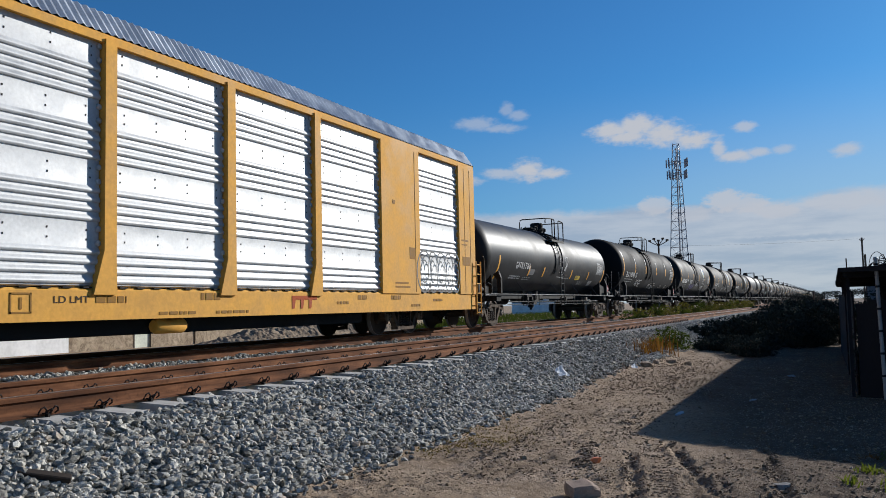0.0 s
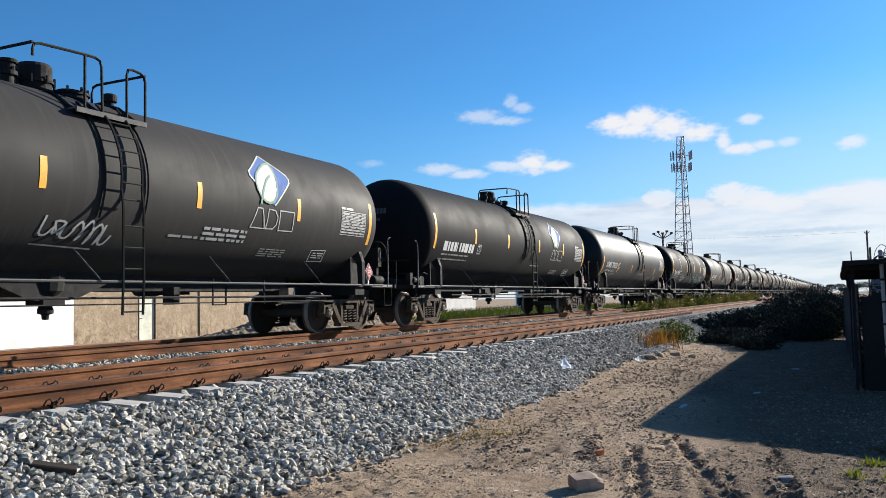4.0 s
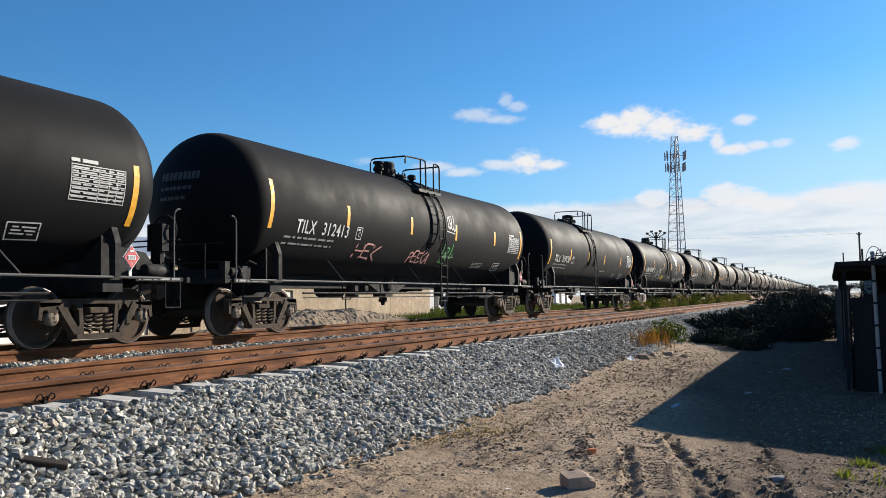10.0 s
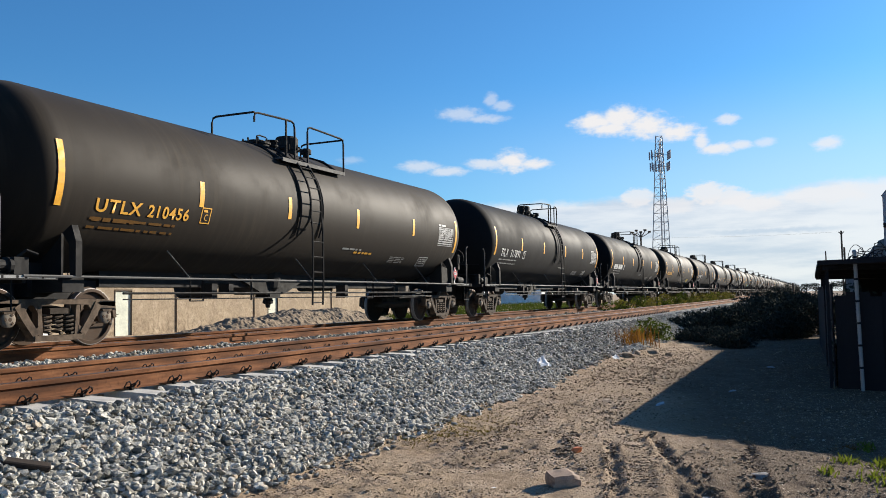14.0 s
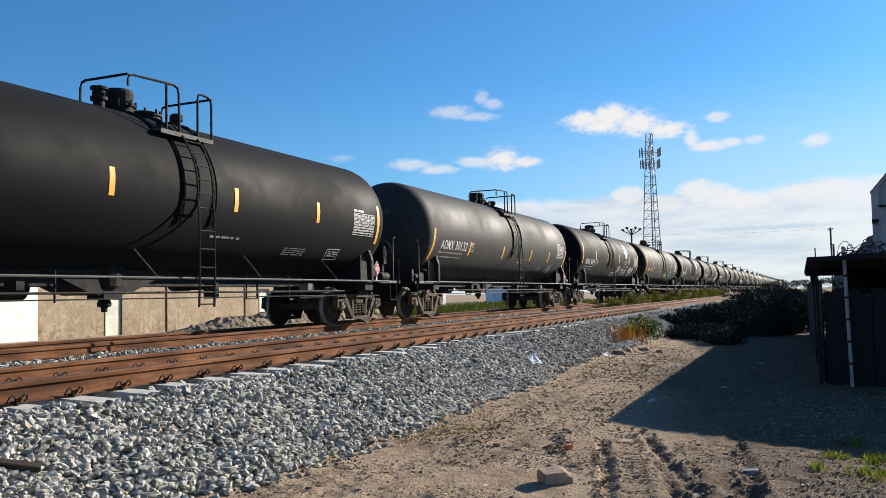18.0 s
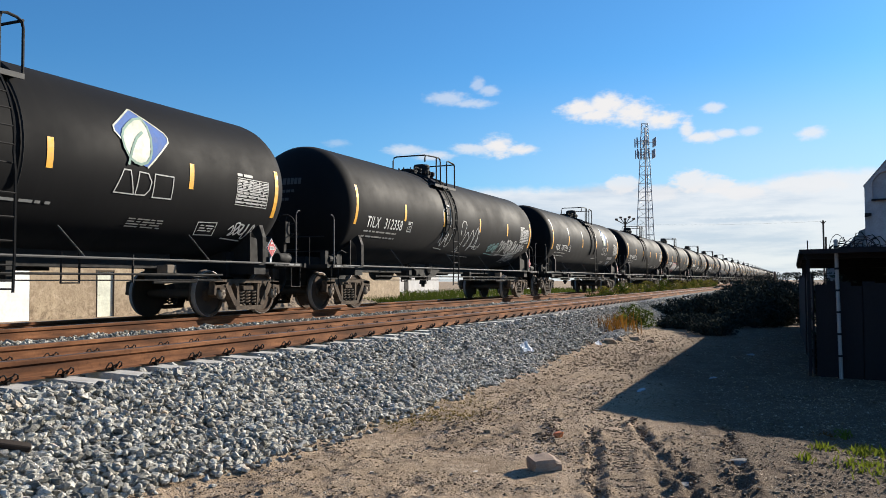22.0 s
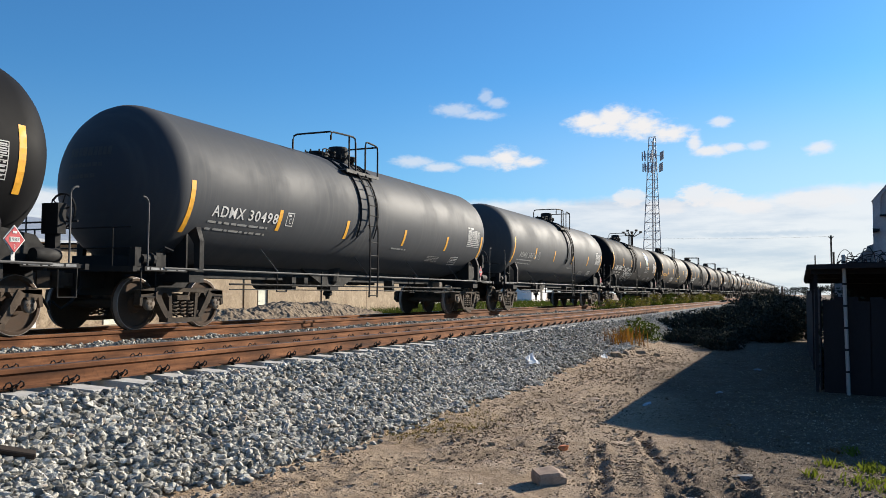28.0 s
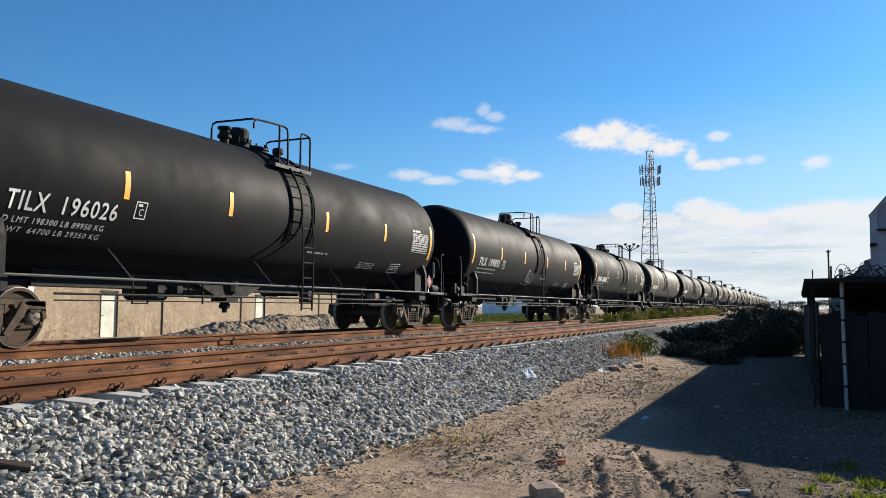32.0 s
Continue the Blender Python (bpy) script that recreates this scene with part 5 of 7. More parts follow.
def scribble(b, u0, u1, v0, v1, seed, width, letters=None):
    """Sprayed handwriting: letter-like strokes and loops inside a field."""
    r = random.Random(seed)
    w2, h2 = u1 - u0, v1 - v0
    n = letters or max(3, round(w2 / max(0.13, h2 * 0.36)))
    cell = w2 / n
    pts = []
    for i in range(n):
        a = u0 + cell * i
        lo, hi = r.uniform(0.0, 0.3), r.uniform(0.65, 1.0)
        turn = r.choice(((0.0, lo, 0.25, hi, 0.6, hi - 0.15, 0.35, lo + 0.1), (0.1, hi, 0.0, lo, 0.5, lo - 0.05, 0.9, 0.5), (0.2, lo, 0.9, hi, 0.1, hi + 0.02, 0.6, lo), (0.0, 0.5, 0.5, hi, 0.8, 0.4, 0.5, lo)))
        pts += [(a + turn[j] * cell * 1.25, v0 + turn[j + 1] * h2) for j in (0, 2, 4, 6)]
    fine = []
    m2 = len(pts)
    for j in range(m2 - 1):
        p0, p1, p2, p3 = pts[max(j - 1, 0)], pts[j], pts[j + 1], pts[min(j + 2, m2 - 1)]
        for s in range(3):
            t = s / 3
            fine.append(tuple(0.5 * (2 * p1[c] + (p2[c] - p0[c]) * t + (2 * p0[c] - 5 * p1[c] + 4 * p2[c] - p3[c]) * t * t + (3 * p1[c] - p0[c] - 3 * p2[c] + p3[c]) * t ** 3) for c in (0, 1)))
    outline(b, fine, width, False)
    outline(b, [(u0 - 0.05, v0 - 0.06), (u0 + w2 * r.uniform(0.5, 0.9), v0 - 0.1)], width * 0.8, False)


def bubbles(u0, u1, v0, v1, n, seed):
    """Fat rounded letter shapes, one ring of points each."""
    r = random.Random(seed)
    cell = (u1 - u0) / n
    shapes = []
    for i in range(n):
        cu, cv = u0 + cell * (i + 0.5), (v0 + v1) / 2 + r.uniform(-0.06, 0.06)
        ph = r.uniform(0, 6)
        shapes.append([(cu + cell * 0.56 * math.cos(a) * (1 + 0.16 * math.sin(3 * a + ph)) + 0.12 * cell * math.sin(a), cv + (v1 - v0) * 0.5 * math.sin(a) * (1 + 0.14 * math.sin(2 * a + ph)))
                       for a in [2 * math.pi * j / 20 for j in range(20)]])
    return shapes


STRIPS = {0: (-7.33, -4.5, -1.66, 1.55, 4.55, 7.28), 1: (-6.6, -3.38, -1.65, 2.15, 4.84, 7.3), 11: (-7.33, -4.41, -1.18, 1.73, 4.87, 7.25), 13: (-7.36, -4.36, -1.14, 1.75, 4.92, 7.3), 12: (-7.37, -4.55, -1.64, 1.3, 4.72, 7.35), 6: (-7.3, -4.3, -1.2, 1.94, 4.9, 7.4),
          20: (-7.3, -4.3, -0.93, 2.47, 5.02, 7.42), 22: (-7.33, -4.5, -1.66, 1.51, 4.16, 7.4), 23: (-7.33, -4.5, -1.66, 1.7, 4.85, 7.35), 33: (-7.6, -4.5, -1.8, 1.3, 4.5, 7.3), 15: (-7.42, -4.3, -1.5, 1.4, 4.5, 7.3), 32: (-7.55, -4.71, -2.08, 0.93, 4.3, 7.2), 34: (-7.4, -4.79, -2.06, 1.53, 4.5, 7.28)}
STRIP_DROP = {1: -0.57, 6: -0.54, 20: -0.48, 30: -0.48, 31: -0.35, 10: -0.2, 12: -0.22, 9: -0.12, 27: -0.1, 33: -0.12, 8: -0.46}
MARK_U = {1: -4.92, 9: -6.52, 11: -6.41, 27: -6.53, 31: -6.54, 32: -6.97, 33: -6.92, 34: -6.98}
MARKS = {1: "GATX 1766", 2: "TILX 190940", 4: "ADMX 30576", 6: "ADMX 30420", 7: "TILX 196987", 8: "ADMX 30840", 9: "TILX 198832", 10: "TILX 195941", 11: "TILX 312413", 12: "TILX 319130",
         13: "ADMX 30890", 14: "ADMX 30975", 15: "UTLX 210456", 16: "TILX 317891", 18: "UTLX 210025", 19: "TILX 198037", 20: "ADMX 30132", 21: "ADMX 30791", 22: "UTLX 209276", 23: "ADMX 30838",
         24: "TILX 312358", 25: "TILX 197793", 26: "TILX 196915", 27: "TILX 196014", 30: "ADMX 30498", 31: "ADMX 30354", 32: "ADMX 30811", 33: "UTLX 211627", 34: "TILX 196026", 35: "TILX 199893"}
TWO_TONE = (2, 9, 7, 25)
EMBLEM = (3, 4, 5, 13, 14, 21, 23, 25, 32)
DATA = {6: ("LD LMT 196500 LB  89150 KG", "LT WT  66500  LB  30150 KG"), 32: ("LD LMT 198600LB  90100KG", "LT WT  64400LB  29200KG"), 34: ("LD LMT 198300 LB 89950 KG", "LT WT  64700 LB 29350 KG")}
# sprayed marks and stuck labels: car: (kind, paint, u0, u1, v0, v1)
SPRAY = {
    1: [("bars", "table_paint", -5.2, -4.1, -1.05, -0.85), ("bars", "faint_paint", -3.8, -3.0, -1.08, -0.88), ("script", "white_paint", 0.28, 1.38, -0.7, 0.2), ("label", "white_film", -3.32, -2.76, -0.77, -0.5), ("label", "label_yellow", 2.9, 3.6, -0.85, -0.62)],
    2: [("WUSE", "white_paint", -3.7, -2.35, -1.1, -0.68), ("CRYPT", "white_paint", 0.95, 2.2, -1.22, -0.95), ("bars", "white_paint", 0.1, 0.75, -1.2, -0.9)],
    3: [("script", "white_paint", -3.26, -2.25, -0.63, -0.28), ("script", "violet_spray", -3.1, -1.0, -1.05, -0.6), ("MALS", "white_paint", -0.1, 1.1, -0.72, -0.25), ("cloud", "grey_spray", -0.1, 0.7, 0.05, 0.7),
        ("NOTER", "white_paint", 2.8, 4.1, -1.1, -0.75), ("script", "grey_spray", 4.8, 6.8, -1.1, -0.6)],
    4: [("script", "grey_spray", -1.5, -0.2, -1.1, -0.6), ("bars", "grey_spray", 1.8, 3.0, -0.9, -0.6)],
    7: [("script", "grey_spray", -3.9, -2.3, -1.15, -0.55), ("script", "teal_spray", 0.9, 2.3, -1.05, -0.5), ("script", "teal_spray", 2.71, 3.7, -1.15, -0.5), ("CHICAGO!", "teal_spray", 4.04, 5.95, -0.92, -0.55)],
    9: [("script", "white_paint", 3.83, 5.1, -0.85, -0.46), ("script", "grey_spray", -4.8, -3.8, -1.2, -0.75), ("script", "white_paint", 1.5, 3.2, -0.95, -0.45)],
    10: [("label", "label_yellow", 3.45, 4.25, -0.62, -0.3)],
    11: [("HEK", "pink_spray", -3.75, -2.6, -1.08, -0.7), ("PEEKA", "pink_spray", -0.9, 0.35, -1.1, -0.75), ("script", "green_paint", 1.05, 1.8, -0.95, -0.4), ("script", "white_paint", 1.1, 1.7, 0.0, 0.45)],
    13: [("script", "grey_spray", -3.5, -2.8, -1.05, -0.35), ("script", "grey_spray", -2.5, -1.9, -0.6, -0.25), ("script", "faint_paint", -2.35, -1.75, -1.05, -0.68), ("label", "label_yellow", -1.33, -0.45, -1.02, -0.75),
         ("script", "white_paint", 3.1, 4.8, -1.15, -0.85), ("script", "grey_spray", 5.4, 7.1, -1.15, -0.7)],
    14: [("script", "white_paint", -0.3, 0.34, -0.25, 0.55), ("script", "grey_spray", 6.0, 7.2, -1.25, -0.8)],
    15: [("bars", "orange_paint", 1.6, 2.5, -0.98, -0.88)],
    18: [("script", "faint_paint", 0.3, 3.3, -1.3, -0.6), ("label", "label_yellow", 4.5, 5.3, -1.08, -0.82), ("cloud", "dark_spray", -0.1, 1.15, 0.15, 0.62)],
    21: [("script", "white_paint", 1.53, 2.25, -0.95, -0.5), ("script", "white_paint", 2.65, 3.25, -0.94, -0.62), ("script", "white_paint", 3.48, 4.1, -0.95, -0.66), ("script", "white_paint", 4.8, 6.25, -0.92, -0.5), ("bars", "white_paint", 0.15, 1.5, -1.2, -0.9)],
    22: [("HUL", "cyan_spray", 3.85, 4.8, -0.82, -0.32), ("OGBOS", "cyan_spray", 3.45, 4.85, -1.28, -0.78), ("loops", "cyan_spray", 3.55, 4.8, -1.36, -1.0), ("label", "label_yellow", 1.7, 2.56, -1.02, -0.76), ("script", "teal_spray", -1.6, -0.5, -1.0, -0.4), ("label", "white_film", -0.5, -0.1, -0.7, -0.5)],
    23: [("script", "white_paint", 6.35, 7.15, -1.18, -0.82)],
    24: [("script", "grey_spray", -1.8, -0.85, -0.95, 0.35), ("script", "grey_spray", -0.2, 1.9, -1.2, 0.0), ("script", "teal_spray", 2.85, 3.8, -1.0, -0.64), ("script", "white_paint", 4.0, 6.9, -1.0, -0.4), ("script", "grey_spray", 5.13, 6.35, -1.38, -1.05)],
    25: [("label", "white_film", 5.0, 6.28, -0.78, -0.62)],
    27: [("bubble", "pink_spray", -3.85, -1.0, -1.45, -0.38), ("script", "white_paint", -4.6, -3.95, -1.25, -0.88), ("script", "white_paint", -0.05, 1.2, -1.12, -0.68)],
    28: [("script", "white_paint", -2.0, -0.6, -1.0, -0.5), ("script", "grey_spray", 3.0, 4.6, -0.9, -0.5)],
    29: [("script", "grey_spray", -4.0, -2.6, -0.8, -0.3), ("script", "white_paint", 0.9, 2.0, 0.1, 0.5)],
    32: [("throw", "white_paint", -4.05, -1.4, -1.3, -0.45)],
    33: [("script", "white_paint", -2.8, -1.05, -1.05, -0.52), ("label", "label_yellow", 1.55, 2.4, -0.7, -0.42), ("bars", "orange_paint", 1.3, 2.2, -1.0, -0.88)],
    35: [("script", "grey_spray", -0.9, 0.2, -1.1, -0.5)],
}


def decorate(k, car, tank):
    """Reflector strips, lettering, tables, placard and spray paint of one car."""
    orange = k in BROWN
    ink = "orange_paint" if orange else "faint_paint" if k == 31 else "white_paint"
    if "strip_white" not in SHARED:
        for key, h1 in (("strip", 0.22), ("end_strip", 0.5)):
            b = bmesh.new()
            film(b, -0.062, 0.062, h1 - 0.02, h1 + 0.34)
            SHARED[key + "_white"] = as_mesh("reflector_strip", b, M["white_film"])
    for i, u in enumerate(STRIPS.get(k, STRIPS[0])):
        key = "end_strip" if i in (0, 5) else "strip"
        low = STRIP_DROP.get(k, -0.05) - (0.1 if i == 5 else 0.0)
        u += 0.2 if i == 5 else 0.0
        if (key, low) not in SHARED:
            b = bmesh.new()
            h0, h1 = (-0.5, 0.5) if i in (0, 5) else (-0.24, 0.22)
            film(b, -0.06, 0.06, h0 + low, h1 + low)
            SHARED[(key, low)] = as_mesh("reflector_strip", b, M["yellow_film"])
        s = part("reflector_strip", SHARED[(key, low)], None, tank)
        s.location = (0, u, 0)
        if k in TWO_TONE:
            s = part("reflector_strip", SHARED[key + "_white"], None, tank, "silver reflector strip")
            s.location = (0, u, 0)
    v0 = -0.53 if k == 1 else -0.68 if k in (27, 34) else -0.58
    u0 = MARK_U.get(k, -6.7)
    tight = 0.74 if k == 1 else 1.0
    if k in MARKS:
        lead, number = MARKS[k].split()
        thick = 0.022 if orange else 0.012
        tall = 0.22 if orange or k in GREY else 0.29
        slim = lead.startswith("TI")
        lettering(lead, ink, tank, u0, v0, tall, (0.72 if slim else 0.98) * tight, "reporting_mark", thick)
        lettering(number, ink, tank, u0 + (1.0 if slim else 1.12) * tight, v0, tall, (1.08 if slim else 1.0) * tight, "car_number", thick)
    else:
        b = bmesh.new()
        text_bars(b, -6.72, v0, 0.95, 0.27, 1, k, 1.0)
        text_bars(b, -5.62, v0, 1.05, 0.27, 1, k + 50, 1.0)
        part("reporting_mark", b, M[ink], tank)
    if k in DATA:
        for i, line in enumerate(DATA[k]):
            lettering(line, ink, tank, u0 - 0.03, v0 - 0.2 - 0.17 * i, 0.1, 1.95, "weight_data")["kind"] = "stuff"
    elif k not in (1,):
        if ("data", orange) not in SHARED:
            b = bmesh.new()
            text_bars(b, -6.75, -0.97, 1.9, 0.3, 2, 5, 0.3)
            SHARED[("data", orange)] = as_mesh("weight_data", b, M["faint_orange" if orange else "faint_paint"])
        part("weight_data", SHARED[("data", orange)], None, tank)["kind"] = "stuff"
    if orange:
        b = bmesh.new()
        text_bars(b, -6.7, -0.74, 0.95, 0.075, 1, 3, 0.9)
        part("slogan", b, M["faint_orange"], tank)
    if ("plate", ink) not in SHARED:
        b = bmesh.new()
        outline(b, [(2.45, -0.58), (2.69, -0.58), (2.69, -0.3), (2.45, -0.3)], 0.02)
        text_bars(b, 2.49, -0.38, 0.16, 0.05, 1, 2, 0.9)
        SHARED[("plate", ink)] = as_mesh("plate_box", b, M[ink])
        letter = lettering("C", ink, tank, 2.53, -0.53, 0.12, 0.09, "plate_letter")
        SHARED[("plate_letter", ink)] = letter.data
        bpy.data.objects.remove(letter)
    if k != 1:
        for key in ("plate", "plate_letter"):
            part(SHARED[(key, ink)].name, SHARED[(key, ink)], None, tank).location.y = u0
    # test table at the rear, its frame and the notice below it
    if "table" not in SHARED:
        b = bmesh.new()
        for i in range(9):
            film(b, 6.2, 7.25, 0.06 - 0.066 * i, 0.075 - 0.066 * i, 1, 0.008)
        for u in (6.2, 6.72, 6.92, 7.08, 7.24):
            film(b, u, u + 0.014, -0.47, 0.07, 3, 0.009)
        text_bars(b, 6.23, -0.46, 0.48, 0.5, 8, 9, 0.4)
        text_bars(b, 6.74, -0.46, 0.48, 0.5, 8, 19, 0.34)
        text_bars(b, 6.2, 0.1, 0.5, 0.06, 1, 4, 0.9)
        SHARED["table"] = as_mesh("test_table", b, M["table_paint"])
        b = bmesh.new()
        outline(b, [(5.45, -1.2), (5.98, -1.18), (5.9, -0.88), (5.36, -0.9)], 0.022)
        text_bars(b, 5.47, -1.13, 0.4, 0.18, 3, 6, 0.45)
        SHARED["notice"] = as_mesh("notice_box", b, M["white_paint"])
        b = bmesh.new()
        text_bars(b, 3.6, -1.16, 0.85, 0.22, 4, 8, 0.45)
        SHARED["small_print"] = as_mesh("small_print", b, M["faint_paint"])
        b = bmesh.new()
        text_bars(b, 1.0, -0.86, 0.9, 0.06, 1, 12, 0.8)
        SHARED["line_print"] = as_mesh("small_print", b, M["faint_paint"])
        # head lettering, on the end that faces the camera
        b = bmesh.new()
        r = random.Random(4)
        for i, (wd, hh) in enumerate(((0.95, 0.16), (0.8, 0.07), (0.7, 0.07))):
            x = -0.62
            z0 = TANK_Z + 0.42 - 0.2 * i
            while x < -0.62 + wd:
                q = min(r.choice((0.1, 0.14)), wd)
                pts = []
                for dx, dz in ((0, 0), (q * 0.8, 0), (q * 0.8, hh), (0, hh)):
                    rr = math.hypot(x + dx, z0 + dz - TANK_Z) / TANK_R
                    pts.append(b.verts.new((x + dx, -FRONT[0] - FRONT[1] * math.sqrt(1 - rr * rr) - 0.008, z0 + dz)))
                b.faces.new(pts)
                x += q
        SHARED["head_print"] = as_mesh("head_lettering", b, M["ghost_paint"])
        b = bmesh.new()
        prism(b, [(7.4, 1.205), (7.555, 1.385), (7.4, 1.565), (7.245, 1.385)], 0, 1.458, 1.466)
        SHARED["placard"] = as_mesh("placard", b, M["red_paint"])
        b = bmesh.new()
        box(b, 1.467, 1.471, 7.315, 7.485, 1.35, 1.42)
        box(b, 1.467, 1.471, 7.365, 7.435, 1.47, 1.505)
        SHARED["placard_band"] = as_mesh("placard_band", b, M["white_paint"])
        SHARED["placard_number"] = flat_text("1987", M["dark_spray"], 1.473, 7.325, 1.36, 0.05, 0.15)
        SHARED["placard_class"] = flat_text("3", M["white_paint"], 1.468, 7.387, 1.255, 0.06, 0.026)
    for key in ("table", "notice", "small_print", "line_print", "head_print"):
        part(SHARED[key].name, SHARED[key], None, tank)["kind"] = "stuff"
    holder = [c for c in car.children if c.name.startswith("placard_holder")][0]
    part("placard", SHARED["placard"], None, holder, "red and white diamond placard")
    part("placard_band", SHARED["placard_band"], None, holder)
    part("placard_number", SHARED["placard_number"], None, holder)
    part("placard_class", SHARED["placard_class"], None, holder)
    if k in EMBLEM:
        if "emblem" not in SHARED:
            dia = [(3.58, 1.02), (3.64, 1.02), (3.78, 0.92), (4.25, 0.65), (4.3, 0.57), (4.29, 0.48), (3.72, -0.04), (3.62, -0.02), (3.18, 0.34), (3.03, 0.49), (3.03, 0.58)]
            b = bmesh.new()
            blob(b, finer(dia), 0.007, 8)
            SHARED["emblem"] = as_mesh("emblem_field", b, M["blue_paint"])
            b = bmesh.new()
            outline(b, finer(dia[8:] + dia[:7], 0.1, False), 0.03, False, 0.012)
            SHARED["emblem_line"] = as_mesh("emblem_border", b, M["leaf_paint"])
            b = bmesh.new()
            leaf = [(3.79, 0.87), (3.57, 0.8), (3.39, 0.68), (3.24, 0.55), (3.17, 0.42), (3.17, 0.32), (3.19, 0.23), (3.3, 0.07), (3.42, 0.01), (3.54, -0.01), (3.69, 0.04), (3.78, 0.14), (3.82, 0.26), (3.86, 0.5), (3.85, 0.72)]
            blob(b, leaf, 0.014, 8)
            SHARED["emblem_leaf"] = as_mesh("emblem_leaf", b, M["leaf_paint"])
            b = bmesh.new()
            outline(b, leaf, 0.045, True, 0.02)
            outline(b, [(3.27, -0.03), (3.31, 0.1), (3.36, 0.22), (3.42, 0.32), (3.49, 0.42), (3.58, 0.5), (3.67, 0.56)], 0.05, False, 0.021)
            SHARED["emblem_vein"] = as_mesh("emblem_vein", b, M["pale_green"])
            b = bmesh.new()
            for ring in ([(3.03, -0.52), (3.18, -0.13), (3.33, -0.13), (3.47, -0.52)], [(3.51, -0.52), (3.53, -0.13), (3.74, -0.14), (3.84, -0.27), (3.82, -0.42), (3.73, -0.51)], [(3.92, -0.53), (3.9, -0.13), (4.37, -0.13), (4.39, -0.52)]):
                outline(b, finer(ring), 0.022, True, 0.01)
            SHARED["emblem_outline"] = as_mesh("emblem_outline", b, M["table_paint"])
        e = part("emblem", SHARED["emblem"], None, tank, "blue diamond emblem with a cream leaf")
        for key in ("emblem_line", "emblem_leaf", "emblem_vein", "emblem_outline"):
            part(SHARED[key].name, SHARED[key], None, tank)["kind"] = "stuff"
    for i, (kind, paint, u0, u1, w0, w1) in enumerate(SPRAY.get(k, ())):
        seed = k * 31 + i
        b = bmesh.new()
        if kind.isupper():
            tag_word(b, kind, u0, u1, w0, w1, seed, 0.05 if "cyan" in paint else 0.045)
            part("spray_tag", b, M[paint], tank)
        elif kind == "script":
            scribble(b, u0, u1, w0, w1, seed, 0.036)
            part("spray_tag", b, M[paint], tank)
        elif kind == "label":
            film(b, u0, u1, w0, w1, 3)
            part("warning_label", b, M[paint], tank)
            if paint == "label_yellow":
                b = bmesh.new()
                text_bars(b, u0 + 0.06, w0 + 0.04, u1 - u0 - 0.1, w1 - w0 - 0.07, 3, seed, 0.4)
                part("label_print", b, M["dark_spray"], tank)
        elif kind == "bars":
            text_bars(b, u0, w0, u1 - u0, w1 - w0, max(1, round((w1 - w0) / 0.1)), seed, 0.55)
            part("small_print", b, M[paint], tank)
        elif kind == "cloud":
            for i in range(6):
                film(b, u0 + (u1 - u0) * i / 6, u0 + (u1 - u0) * (i + 1) / 6, w0 - 0.15, w1 + 0.1, 8, 0.007)
            bmesh.ops.remove_doubles(b, verts=b.verts, dist=0.001)
            paint = "mist"
            part("spray_cloud", b, M[paint], tank)
        elif kind == "loops":
            for shape in bubbles(u0, u1, w0, w1, 5, seed):
                outline(b, shape, 0.04)
            part("spray_tag", b, M[paint], tank)
        elif kind == "throw":
            shapes = bubbles(u0, u1, w0, w1, 5, seed)
            for j, shape in enumerate(shapes):
                outline(b, shape, 0.036)
                cu, cv = sum(p[0] for p in shape) / 20, sum(p[1] for p in shape) / 20
                if j in (0, 4):
                    outline(b, [(cu + 0.24, cv + 0.22), (cu - 0.05, cv + 0.24), (cu - 0.13, cv + 0.1), (cu + 0.08, cv - 0.02), (cu + 0.14, cv - 0.16), (cu - 0.1, cv - 0.24)], 0.032, False)
                elif j == 1:
                    outline(b, [(cu + 0.2, cv + 0.16), (cu - 0.1, cv + 0.12), (cu + 0.12, cv + 0.02), (cu - 0.1, cv - 0.1), (cu + 0.18, cv - 0.18)], 0.032, False)
                else:
                    outline(b, [(cu + (p[0] - cu) * 0.34, cv + (p[1] - cv) * 0.34) for p in shape], 0.032)
            outline(b, [(u0 - 0.1, w1 - 0.15), (u0 + 0.12, w1 + 0.02), (u0 + 0.05, w1 - 0.3)], 0.036, False)
            outline(b, [(u0 + 0.1, w1 - 0.12), (u0 + 0.3, w1 + 0.06), (u0 + 0.26, w1 - 0.2)], 0.036, False)
            part("spray_tag", b, M[paint], tank)
        elif kind == "bubble":
            shapes = bubbles(u0, u1, w0, w1, 4, seed)
            for j, shape in enumerate(shapes):
                blob(b, shape, 0.007 + 0.002 * j)
            part("spray_piece", b, M[paint], tank)
            b = bmesh.new()
            for j, shape in enumerate(shapes):
                outline(b, shape, 0.05, True, 0.018)
            part("spray_outline", b, M["red_paint"], tank)
            b = bmesh.new()
            for shape in shapes:
                cu, cv = sum(p[0] for p in shape) / 20, sum(p[1] for p in shape) / 20
                blob(b, [(cu + (p[0] - cu) * 0.72, cv + (p[1] - cv) * 0.75 + 0.05) for p in shape], 0.022)
            part("spray_fill", b, M["white_paint"], tank)


